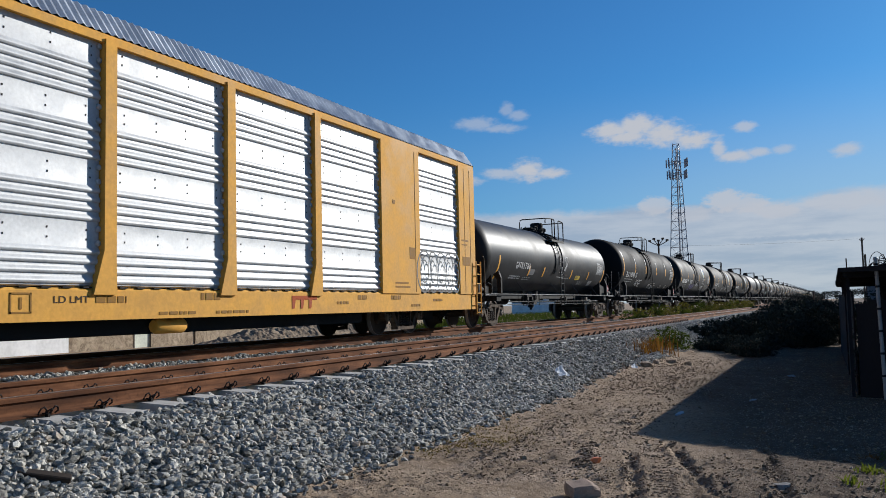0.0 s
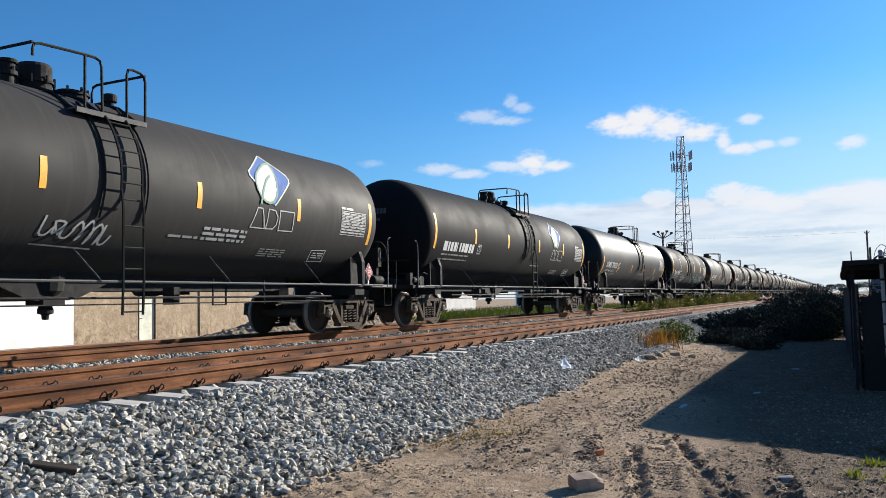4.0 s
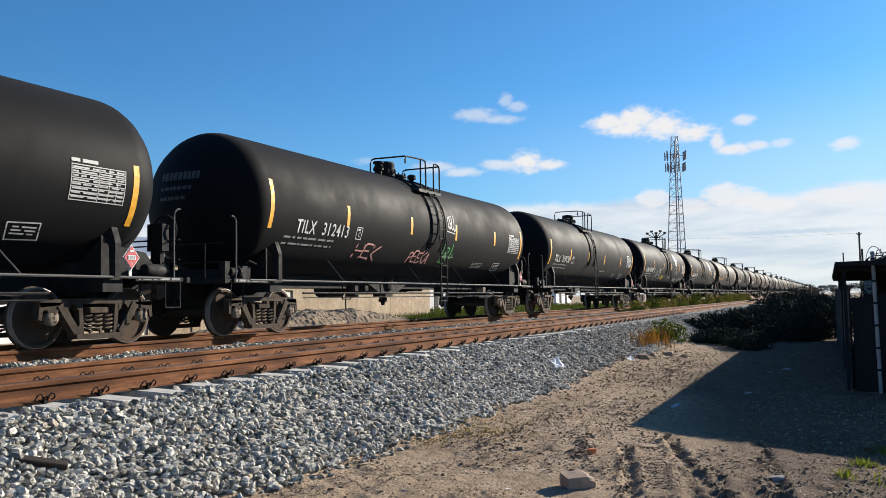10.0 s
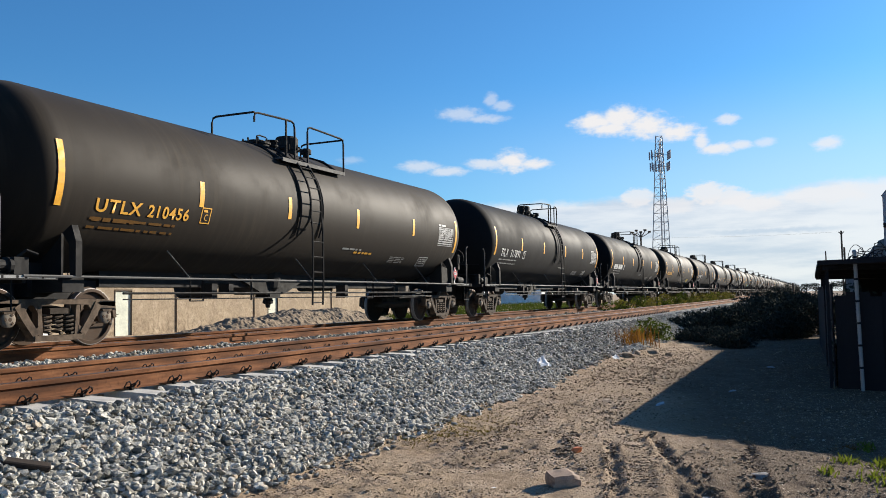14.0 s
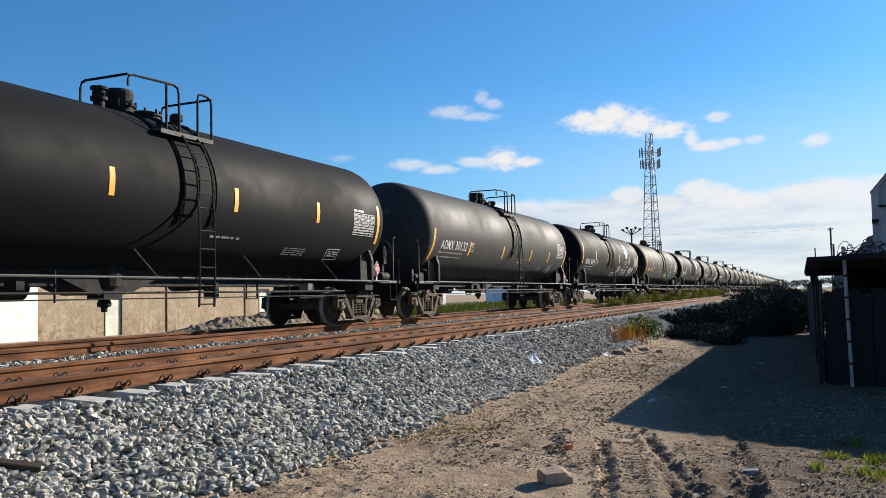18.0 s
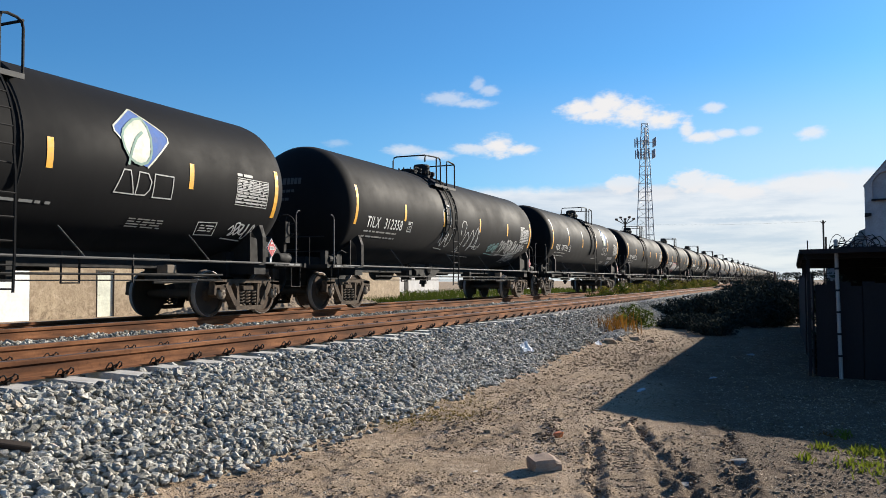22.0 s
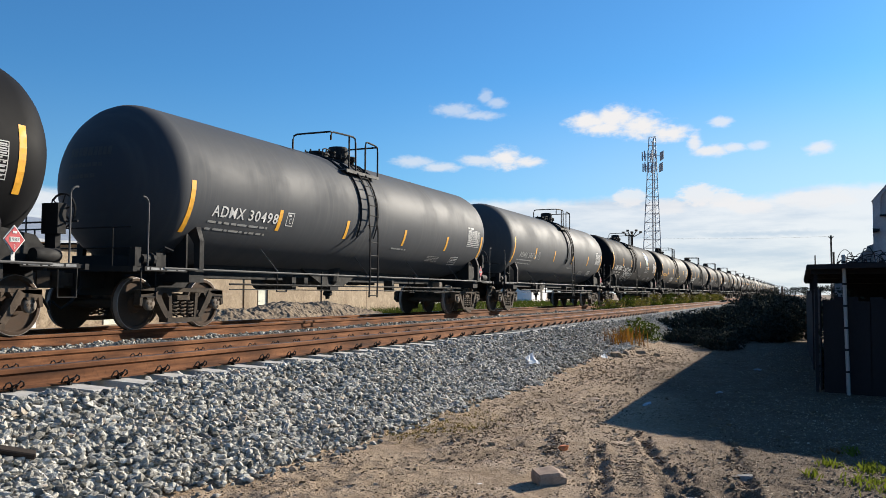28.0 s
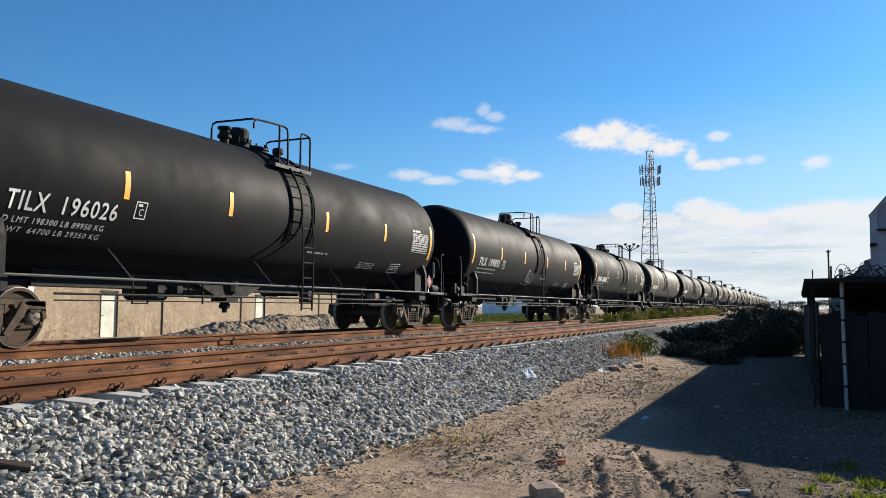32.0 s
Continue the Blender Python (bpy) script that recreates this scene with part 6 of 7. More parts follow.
# a plain hand of straight strokes on a grid of 4 by 6, a stroke a word
STROKES = {"A": "00 26 40|12 32", "B": "00 06 35 13 32 41 00", "C": "45 26 05 01 20 41", "D": "00 06 35 41 00", "E": "46 06 00 40|03 33", "F": "00 06 46|03 33", "G": "45 26 05 01 20 41 43 23",
           "H": "00 06|40 46|03 43", "I": "20 26", "K": "00 06|46 03 40", "L": "06 00 40", "M": "00 06 23 46 40", "N": "00 06 40 46", "O": "20 01 05 26 45 41 20", "P": "00 06 36 44 03", "R": "00 06 36 44 03 40",
           "S": "45 26 05 03 43 41 20 01", "T": "20 26|06 46", "U": "06 01 20 41 46", "V": "06 20 46", "W": "06 10 24 30 46", "Y": "06 23 46|23 20", "!": "26 22|21 20"}


def tag_word(b, word, u0, u1, v0, v1, seed, width):
    """Sprayed capitals: each letter leans and wavers a little."""
    r = random.Random(seed)
    cell = (u1 - u0) / len(word)
    for i, ch in enumerate(word):
        lift, tall, lean = r.uniform(-0.08, 0.1), r.uniform(0.85, 1.1), r.uniform(0.0, 0.25)
        for stroke in STROKES[ch].split("|"):
            pts = [(int(p[0]) / 4 + r.uniform(-0.06, 0.06), int(p[1]) / 6 + r.uniform(-0.05, 0.05)) for p in stroke.split()]
            line = [(u0 + cell * (i + 0.06 + 0.84 * (x + lean * (y - 0.5))), v0 + (v1 - v0) * (lift + tall * y)) for x, y in pts]
            soft = [(*p, 0) for p in line]
            outline(b, [(p[0], p[1]) for p in rounded(soft, (v1 - v0) * 0.2)], width, False)


place_cars()
for k, car in CARS.items():
    decorate(k, car, [c for c in car.children if c.name.startswith("tank")][0])

# ---------------------------------------------------------------- the covered car carrier at the head
RACK_HALF = 13.75         # from its rear coupling to its middle
RACK_X = 1.57


def rib_profile(z0, z1):
    """The section of a ribbed side sheet: four groups of four ribs with flat bands between."""
    pts, period = [], (z1 - z0) / 4
    for g in range(4):
        zb = z0 + g * period
        pts.append((0.0, zb + 0.02))
        for r in range(4):
            a = zb + 0.04 + r * period * 0.155
            pts += [(0.0, a), (0.02, a + 0.006), (0.034, a + 0.026), (0.034, a + 0.044), (0.024, a + 0.068), (0.008, a + 0.092), (0.0, a + 0.11)]
    pts.append((0.0, z1))
    return pts


def build_autorack():
    car = tagged(empty("autorack_car"), "yellow car-carrier wagon with ribbed galvanised side panels", "rail car")
    e = 13.4                                 # half the body's length
    b = bmesh.new()
    box(b, -1.35, 1.35, -e, e, 0.98, 1.1)
    part("deck", b, M["iron"], car)
    b = bmesh.new()
    box(b, -0.35, 0.35, -12.9, 12.9, 0.32, 0.98)
    box(b, -1.2, 1.2, -7.2, 7.2, 0.36, 0.62)
    part("centre_sill", b, M["iron"], car)
    for s in (-1, 1):
        b = bmesh.new()
        prism(b, [(s * 1.42, 0.6), (s * RACK_X, 0.6), (s * RACK_X, 1.04), (s * (RACK_X - 0.04), 1.08), (s * 1.42, 1.08)][::s], 1, -e, e)
        part("side_sill", b, M["yellow_car"], car, "weathered yellow side sill")
        b = bmesh.new()
        box(b, min(s * 1.43, s * (RACK_X + 0.02)), max(s * 1.43, s * (RACK_X + 0.02)), -e, e, 4.84, 4.98)
        part("top_chord", b, M["yellow_car"], car)
    # posts and panels counted from the rear
    posts = [e - 14.36, e - 11.51, e - 8.65] + [e - 14.36 - 2.86 * i for i in range(1, 4)]
    edges = sorted(posts)
    panels = []
    for a, c in zip(edges, edges[1:]):
        panels.append((a + 0.13, c - 0.13))
    panels += [(edges[-1] + 0.13, e - 5.85), (e - 3.78, e - 1.17), (-e + 0.6, edges[0] - 0.13)]
    prof = rib_profile(1.1, 4.84)
    for s in (-1, 1):
        for y in posts:
            b = bmesh.new()
            prism(b, [(y - 0.32, 0.98), (y + 0.13, 0.98), (y + 0.115, 1.5), (y + 0.11, 4.9), (y - 0.11, 4.9), (y - 0.12, 1.65)], 0, min(s * 1.45, s * (RACK_X + 0.05)), max(s * 1.45, s * (RACK_X + 0.05)))
            part("post", b, M["yellow_car"], car)
        for a, c in ((e - 5.85, e - 3.78), (e - 1.17, e), (-e, -e + 0.6)):
            b = bmesh.new()
            box(b, min(s * 1.45, s * (RACK_X + 0.03)), max(s * 1.45, s * (RACK_X + 0.03)), a, c, 1.05, 4.86)
            part("end_plate", b, M["yellow_car"], car)
        for a, c in panels:
            b = bmesh.new()
            out = [(s * (1.5 + x), z) for x, z in prof] + [(s * 1.46, 4.84), (s * 1.46, 1.1)]
            prism(b, out[::-s], 1, a, c)
            pn = part("side_panel", b, M["galvanised"], car, "ribbed galvanised steel side panel", True)
            if s > 0:
                b = bmesh.new()
                period = 3.74 / 4
                for g in range(4):
                    for f in (0.08, 0.36, 0.64, 0.92):
                        for dz in (0.75, 0.9):
                            y, z = a + (c - a) * f + 0.05 * math.sin(g * 9 + f * 20), 1.1 + period * (g + dz)
                            box(b, 1.5, 1.506, y - 0.01, y + 0.01, z - 0.014, z + 0.014)
                part("vent_holes", b, M["iron"], pn)["kind"] = "stuff"
                # drain gaps under the sheet and the bolted lugs down its edge
                b = bmesh.new()
                q = a + 0.1
                while q < c - 0.2:
                    box(b, 1.5, RACK_X + 0.004, q, q + 0.16, 1.075, 1.1)
                    q += 0.36
                part("drain_slots", b, M["iron"], pn)["kind"] = "stuff"
                b = bmesh.new()
                for g in range(4):
                    for dz in (0.7, 0.93):
                        for y in (a + 0.02, c - 0.02):
                            lathe(b, [(1.5, 0.05), (1.53, 0.045), (1.54, 0.02)], 0, 8, (0, y, 1.1 + period * (g + dz)))
                part("edge_lugs", b, M["galvanised"], pn)["kind"] = "stuff"
    # roof of cross-ribbed sheet with bevelled sides
    b = bmesh.new()
    sec = [(-1.6, 4.98), (-1.3, 5.42), (-0.6, 5.56), (0.6, 5.56), (1.3, 5.42), (1.6, 4.98)]
    n = 170
    rings = []
    for i in range(n * 2 + 1):
        y = -e + 2 * e * i / (n * 2)
        up = 0.025 if i % 2 else 0.0
        rings.append([b.verts.new((x * (1 + up * 0.4), y, z + up)) for x, z in sec])
    for r0, r1 in zip(rings, rings[1:]):
        for j in range(len(sec) - 1):
            b.faces.new((r0[j], r0[j + 1], r1[j + 1], r1[j]))
    b.faces.new(rings[0])
    b.faces.new(rings[-1][::-1])
    part("roof", b, M["roof_steel"], car, "ribbed galvanised roof sheet")
    # closed end doors
    for s in (-1, 1):
        for x in (-0.76, 0.76):
            b = bmesh.new()
            box(b, x - 0.74, x + 0.74, min(s * (e - 0.05), s * (e + 0.05)), max(s * (e - 0.05), s * (e + 0.05)), 1.0, 5.0)
            d = part("end_door", b, M["yellow_car"], car)
        b = bmesh.new()
        box(b, -1.3, 1.3, min(s * e, s * (e + 0.3)), max(s * e, s * (e + 0.3)), 0.8, 1.0)
        part("end_sill", b, M["iron"], car)
        b = bmesh.new()
        box(b, -0.15, 0.15, min(s * e, s * 13.7), max(s * e, s * 13.7), 0.7, 0.98)
        part("coupler", b, M["truck"], car)
    # ladder and grab irons at the rear corner
    b = bmesh.new()
    for y in (e - 0.12, e + 0.22):
        tube(b, [(RACK_X + 0.1, y, 0.45), (RACK_X + 0.1, y, 2.05)], 0.022, 5)
    lad = part("ladder", b, M["yellow_car"], car)
    for i in range(6):
        b = bmesh.new()
        tube(b, [(RACK_X + 0.1, e - 0.12, 0.5 + 0.29 * i), (RACK_X + 0.1, e + 0.22, 0.5 + 0.29 * i)], 0.016, 5)
        part("rung", b, M["yellow_car"], lad)
    # writing on the sill: brown bars, a red mark and a pale tank below
    x = RACK_X + 0.004
    marks = [(e - 14.6, 0.86, 0.6, 0.1, "wheel"), (e - 12.3, 0.9, 0.5, 0.12, "wheel"), (e - 13.3, 0.66, 0.9, 0.05, "wheel"), (e - 11.9, 0.66, 0.9, 0.05, "wheel"), (e - 7.9, 0.8, 0.5, 0.06, "wheel"),
             (e - 7.0, 0.9, 0.4, 0.1, "wheel"), (e - 3.0, 0.85, 0.6, 0.07, "wheel"), (e - 4.3, 0.72, 0.5, 0.06, "wheel"), (e - 5.4, 0.9, 0.5, 0.1, "wheel")]
    for i, (y, z, wd, hh, mat) in enumerate(marks):
        b = bmesh.new()
        q = y
        r = random.Random(i)
        while q < y + wd:
            w2 = r.uniform(0.06, 0.2)
            box(b, x, x + 0.004, q, min(q + w2, y + wd), z, z + hh)
            q += w2 + 0.04
        part("stencilling", b, M["brown_print"], car)["kind"] = "stuff"
    part("stencilling", flat_text("LD LMT", M["wheel"], x + 0.002, e - 15.35, 0.86, 0.1, 0.62), None, car)
    b = bmesh.new()
    for i in range(3):
        y = e - 9.6 + i * 0.3
        prism(b, [(y, 0.72), (y + 0.08, 0.72), (y + 0.12, 0.9), (y + 0.3, 0.9), (y + 0.3, 0.98), (y, 0.98)], 0, x, x + 0.005)
    part("owner_mark", b, M["rust_mark"], car, "red painted mark in three blocks")
    b = bmesh.new()
    y = e - 16.05
    for a2, b2, c2, d2 in ((y, y + 0.34, 0.72, 0.745), (y, y + 0.34, 0.98, 1.005), (y, y + 0.025, 0.72, 1.0), (y + 0.315, y + 0.34, 0.72, 1.0), (y + 0.15, y + 0.19, 0.78, 0.94)):
        box(b, x, x + 0.004, a2, b2, c2, d2)
    part("box_mark", b, M["brown_print"], car)
    b = bmesh.new()
    lathe(b, [(e - 13.15, 0.1), (e - 13.1, 0.13), (e - 12.5, 0.13), (e - 12.45, 0.1)], 1, 14, (1.3, 0, 0.47))
    part("air_tank", b, M["yellow_car"], car, smooth=True)
    # seams, a placard and stains on the end plates
    for y in (e - 0.78, e - 0.36, e - 4.05):
        b = bmesh.new()
        box(b, RACK_X + 0.031, RACK_X + 0.036, y - 0.012, y + 0.012, 1.1, 4.8)
        part("seam", b, M["brown_print"], car)
    for y, z, wd, hh in ((e - 1.02, 2.62, 0.5, 0.05), (e - 1.02, 2.5, 0.42, 0.04), (e - 0.98, 1.9, 0.55, 0.26), (e - 5.2, 1.2, 0.8, 0.04), (e - 5.2, 1.3, 0.7, 0.04), (e - 5.3, 3.3, 0.14, 0.1), (e - 4.4, 1.95, 0.3, 0.3)):
        b = bmesh.new()
        box(b, RACK_X + 0.031, RACK_X + 0.035, y, y + wd, z, z + hh)
        part("stencilling", b, M["brown_print"], car)
    # sprayed ring letters on the last panel
    b = bmesh.new()
    for i in range(5):
        cy, rx, rz = e - 3.55 + 0.52 * i, 0.31 if i else 0.46, 0.58
        for j in range(22):
            a0, a1 = 2 * math.pi * j / 22, 2 * math.pi * (j + 1) / 22
            for k0, k1 in ((1.0, 0.9), (0.55, 0.47)):
                q = [(cy + rx * k0 * math.cos(a0), 1.65 + rz * k0 * math.sin(a0)), (cy + rx * k0 * math.cos(a1), 1.65 + rz * k0 * math.sin(a1)),
                     (cy + rx * k1 * math.cos(a1), 1.65 + rz * k1 * math.sin(a1)), (cy + rx * k1 * math.cos(a0), 1.65 + rz * k1 * math.sin(a0))]
                b.faces.new([b.verts.new((RACK_X + 0.032, u, v)) for u, v in q])
    part("spray_tag", b, M["dark_spray"], car)["kind"] = "stuff"
    return car


autorack = build_autorack()
for yy in (-9.6, 9.6):
    build_truck(autorack, yy, 0)

# ---------------------------------------------------------------- plants


def leaf_cloud(name, centres, radii, count, size, mat, seed, up=0.3):
    """Many small leaves gathered in clumps, joined into one crown."""
    r = np.random.default_rng(seed)
    centres, radii = np.asarray(centres, float), np.asarray(radii, float)
    pick = r.integers(0, len(centres), count)
    d = r.normal(0, 1, (count, 3))
    d /= np.linalg.norm(d, axis=1)[:, None]
    d *= (r.uniform(0.25, 1.0, count) ** 0.5)[:, None]
    c = centres[pick] + d * radii[pick]
    a = r.normal(0, 1, (count, 3))
    a[:, 2] += up
    a /= np.linalg.norm(a, axis=1)[:, None]
    b = np.cross(a, r.normal(0, 1, (count, 3)))
    b /= np.linalg.norm(b, axis=1)[:, None] + 1e-9
    sz = r.uniform(0.6, 1.3, count)[:, None] * size
    v = np.stack([c - a * sz, c + b * sz * 0.42, c + a * sz, c - b * sz * 0.42], 1).reshape(-1, 3)
    f = np.arange(count * 4).reshape(-1, 4)
    return raw_mesh(name, v, f, M[mat])


def bush(x, y, z, wd, ht, seed, mat="dark_leaf", leaf=0.09, count=900, label="leafy green weed bush beside the track", group="bushes along the track", name="bush"):
    """A shrub: a few stems and a ragged crown of leaves."""
    r = random.Random(seed)
    ob = tagged(empty(name, pose(x, y, z)), label, "bush", group)
    b = bmesh.new()
    cs, rs = [], []
    for i in range(6):
        a = r.uniform(0, 6.28)
        q = (wd * 0.45 * r.uniform(0.2, 1) * math.cos(a), wd * 0.45 * r.uniform(0.2, 1) * math.sin(a), ht * r.uniform(0.35, 0.85))
        tube(b, [(0, 0, -0.1), (q[0] * 0.4, q[1] * 0.4, q[2] * 0.5), q], 0.015 * max(1, ht), 4)
        cs.append(q)
        k = r.uniform(0.6, 1.1)
        rs.append((wd * 0.3 * k, wd * 0.3 * k, ht * 0.28 * k))
        cs.append((q[0] * 0.8, q[1] * 0.8, q[2] * 0.45))
        rs.append((wd * 0.3, wd * 0.3, ht * 0.3))
    part("stem", b, M["wood"], ob)["kind"] = "stuff"
    part("crown", leaf_cloud("crown", cs, rs, count, leaf, mat, seed), None, ob)
    return ob


def tree(x, y, z, ht, wd, seed, mat="dark_leaf", name="tree", label="small dark leafy tree in the distance"):
    r = random.Random(seed)
    ob = tagged(empty(name, pose(x, y, z)), label, "tree", "distant trees")
    b = bmesh.new()
    tube(b, [(0, 0, -0.2), (0.05, 0, ht * 0.3), (0.0, 0.1, ht * 0.55)], ht * 0.025, 6)
    cs, rs = [], []
    for i in range(9):
        a = 6.28 * i / 9 + r.uniform(-0.3, 0.3)
        q = (wd * 0.36 * math.cos(a) * r.uniform(0.3, 1.1), wd * 0.36 * math.sin(a) * r.uniform(0.3, 1.1), ht * r.uniform(0.5, 0.92))
        tube(b, [(0, 0, ht * r.uniform(0.28, 0.5)), (q[0] * 0.6, q[1] * 0.6, q[2] * 0.85), q], ht * 0.01, 4)
        cs.append(q)
        k = r.uniform(0.5, 1.0)
        rs.append((wd * 0.24 * k, wd * 0.24 * k, ht * 0.16 * k))
    part("trunk", b, M["wood"], ob)
    part("crown", leaf_cloud("crown", cs, rs, 1300, ht * 0.035, mat, seed), None, ob)
    return ob


def grass_patch(name, px, py, height, mat, seed, label, zf=None, lean=0.35):
    """Blades of grass at the given places, one object."""
    r = np.random.default_rng(seed)
    n = len(px)
    pz = ground_z(px, py) if zf is None else zf(px, py)
    a = r.uniform(0, 6.283, n)
    h2 = r.uniform(0.45, 1.0, n) * height
    w2 = 0.008 + 0.02 * h2
    lx, ly = r.normal(0, lean, n) * h2, r.normal(0, lean, n) * h2
    base = np.stack([px, py, pz - 0.01], -1)
    side = np.stack([np.cos(a) * w2, np.sin(a) * w2, np.zeros(n)], -1)
    tip = base + np.stack([lx, ly, h2], -1)
    mid = base + np.stack([lx * 0.35, ly * 0.35, h2 * 0.6], -1)
    v = np.stack([base - side, base + side, mid + side * 0.7, tip, mid - side * 0.7], 1).reshape(-1, 3)
    f = (np.arange(n) * 5)[:, None, None] + np.array([(0, 1, 2), (0, 2, 4), (4, 2, 3)])[None]
    ob = part(name, raw_mesh(name, v, f.reshape(-1, 3), M[mat]))
    return tagged(ob, label, "grass", kind="stuff")


# weeds that grow between the two tracks
wr = random.Random(5)
for i in range(30):
    y = 42 + i * 2.3 + wr.uniform(-1, 1)
    bush(-9.3 + wr.uniform(-0.3, 0.3), y, -0.24, wr.uniform(0.8, 1.5), wr.choice((0.45, 0.7, 0.95, 1.1)) * wr.uniform(0.85, 1.1), 100 + i, ("leaf", "weed", "weed")[i % 3], 0.07, 330, "green weeds growing between the two tracks", "weeds between the tracks", "weed_bush")
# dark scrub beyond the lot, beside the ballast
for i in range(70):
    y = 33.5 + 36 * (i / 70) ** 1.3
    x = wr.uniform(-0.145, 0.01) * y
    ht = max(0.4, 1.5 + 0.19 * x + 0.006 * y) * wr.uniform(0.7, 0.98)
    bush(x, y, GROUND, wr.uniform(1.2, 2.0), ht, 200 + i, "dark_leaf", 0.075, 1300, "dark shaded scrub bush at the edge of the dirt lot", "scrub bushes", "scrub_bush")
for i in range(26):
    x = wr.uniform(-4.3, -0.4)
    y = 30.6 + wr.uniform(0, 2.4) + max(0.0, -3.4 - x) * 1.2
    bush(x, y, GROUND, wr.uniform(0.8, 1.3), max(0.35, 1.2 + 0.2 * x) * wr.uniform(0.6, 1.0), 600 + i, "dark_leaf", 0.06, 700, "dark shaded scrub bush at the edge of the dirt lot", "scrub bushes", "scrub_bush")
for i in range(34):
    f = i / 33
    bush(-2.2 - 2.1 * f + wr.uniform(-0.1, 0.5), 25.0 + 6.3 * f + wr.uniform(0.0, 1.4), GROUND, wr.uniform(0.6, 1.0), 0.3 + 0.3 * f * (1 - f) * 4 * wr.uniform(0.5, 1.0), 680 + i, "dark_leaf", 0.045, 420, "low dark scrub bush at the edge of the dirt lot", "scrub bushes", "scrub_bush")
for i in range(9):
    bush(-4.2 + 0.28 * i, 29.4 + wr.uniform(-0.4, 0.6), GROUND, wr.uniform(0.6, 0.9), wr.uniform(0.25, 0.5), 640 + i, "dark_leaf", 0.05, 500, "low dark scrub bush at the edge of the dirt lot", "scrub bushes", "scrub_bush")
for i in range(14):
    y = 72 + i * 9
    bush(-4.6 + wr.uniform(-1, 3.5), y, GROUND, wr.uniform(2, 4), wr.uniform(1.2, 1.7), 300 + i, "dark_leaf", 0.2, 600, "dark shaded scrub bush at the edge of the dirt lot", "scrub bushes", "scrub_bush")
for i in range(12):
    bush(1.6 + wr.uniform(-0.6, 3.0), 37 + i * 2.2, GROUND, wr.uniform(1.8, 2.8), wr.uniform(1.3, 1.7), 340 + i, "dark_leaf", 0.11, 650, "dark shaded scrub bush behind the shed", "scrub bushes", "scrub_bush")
for i, (x, y, ht, wd) in enumerate(((-2.5, 150, 2.9, 5), (1.5, 170, 3.2, 6), (-6.5, 190, 3.2, 6), (4.0, 140, 3.0, 6), (-30, 190, 11.6, 4), (-37.5, 190, 11.5, 4), (9, 210, 4.5, 9), (-12, 330, 5, 10), (0, 330, 4.6, 12), (12, 330, 5.2, 12))):
    tree(x, y, GROUND if x > -9 else FAR_GROUND, ht, wd, 400 + i)
gxr = np.random.default_rng(11)
n = 14000
grass_patch("far_grass", gxr.uniform(-42, -15.5, n), gxr.uniform(46, 130, n), 0.7, "leaf", 12, "tall green grass beyond the train", lambda x, y: x * 0 + FAR_GROUND)
n = 3000
grass_patch("heap_grass", gxr.normal(-21.5, 1.2, n), gxr.uniform(43, 52, n), 0.7, "leaf", 13, "tufts of green grass by the earth heap", lambda x, y: x * 0 + FAR_GROUND)

# weeds on the small bank at the foot of the ballast
n = 190
grass_patch("dry_weeds", gxr.normal(-4.9, 0.3, n), gxr.normal(24.6, 1.0, n), 0.6, "dry_grass", 14, "dry straw-coloured weeds at the foot of the ballast")
bush(-4.55, 27.0, GROUND + 0.1, 1.5, 0.75, 501, "leaf", 0.06, 700, "yellow-green weed at the foot of the ballast", "weeds", "weed_bush")
bush(-4.9, 26.0, GROUND + 0.1, 0.9, 0.55, 502, "grass", 0.05, 350, "yellow-green weed at the foot of the ballast", "weeds", "weed_bush")
tufts = [(-4.2, 8.9, 0.3, 260, "mat_grass"), (-4.35, 10.3, 0.55, 420, "mat_grass"), (-3.8, 9.6, 0.35, 220, "mat_grass"), (0.42, 9.8, 0.09, 60, "grass"), (0.56, 8.85, 0.12, 110, "grass"), (0.5, 8.1, 0.2, 110, "grass"), (0.62, 8.9, 0.16, 70, "grass"), (0.2, 9.0, 0.08, 60, "grass"),
         (0.78, 7.9, 0.2, 150, "grass"), (0.05, 8.3, 0.07, 45, "grass"), (0.25, 9.75, 0.1, 50, "dry_grass")]
for i, (x, y, sp, n, mat) in enumerate(tufts):
    grass_patch("grass_tuft", gxr.normal(x, sp * 0.6, n), gxr.normal(y, sp, n), 0.085 if mat == "grass" else 0.045, mat, 30 + i, "short tuft of grass in the dirt" if mat == "grass" else "short tuft of dry grass in the dirt", None, 0.6 if mat == "grass" else 1.6)

# pebbles and clods on the dirt
n = 105000
px, py = gxr.uniform(-4.6, 3.0, n), 4.2 + 24 * gxr.uniform(0, 1, n) ** 1.6
clump = smooth_noise(px, py, 0.9, 41) + 0.6 * smooth_noise(px, py, 0.3, 42)
keep = clump + 0.45 * np.clip(px + 1.2, 0, 1.6) + gxr.uniform(-1.1, 0.6, n) > 0.0
px, py = px[keep], py[keep]
ps = np.minimum(0.009 + gxr.exponential(0.0075, len(px)), 0.07)
tagged(rocks("pebbles", px, py, ground_z(px, py) + ps * 0.12, ps, M["pebble"], 43), "loose pebbles and clods strewn over the dirt", "pebbles", kind="stuff")


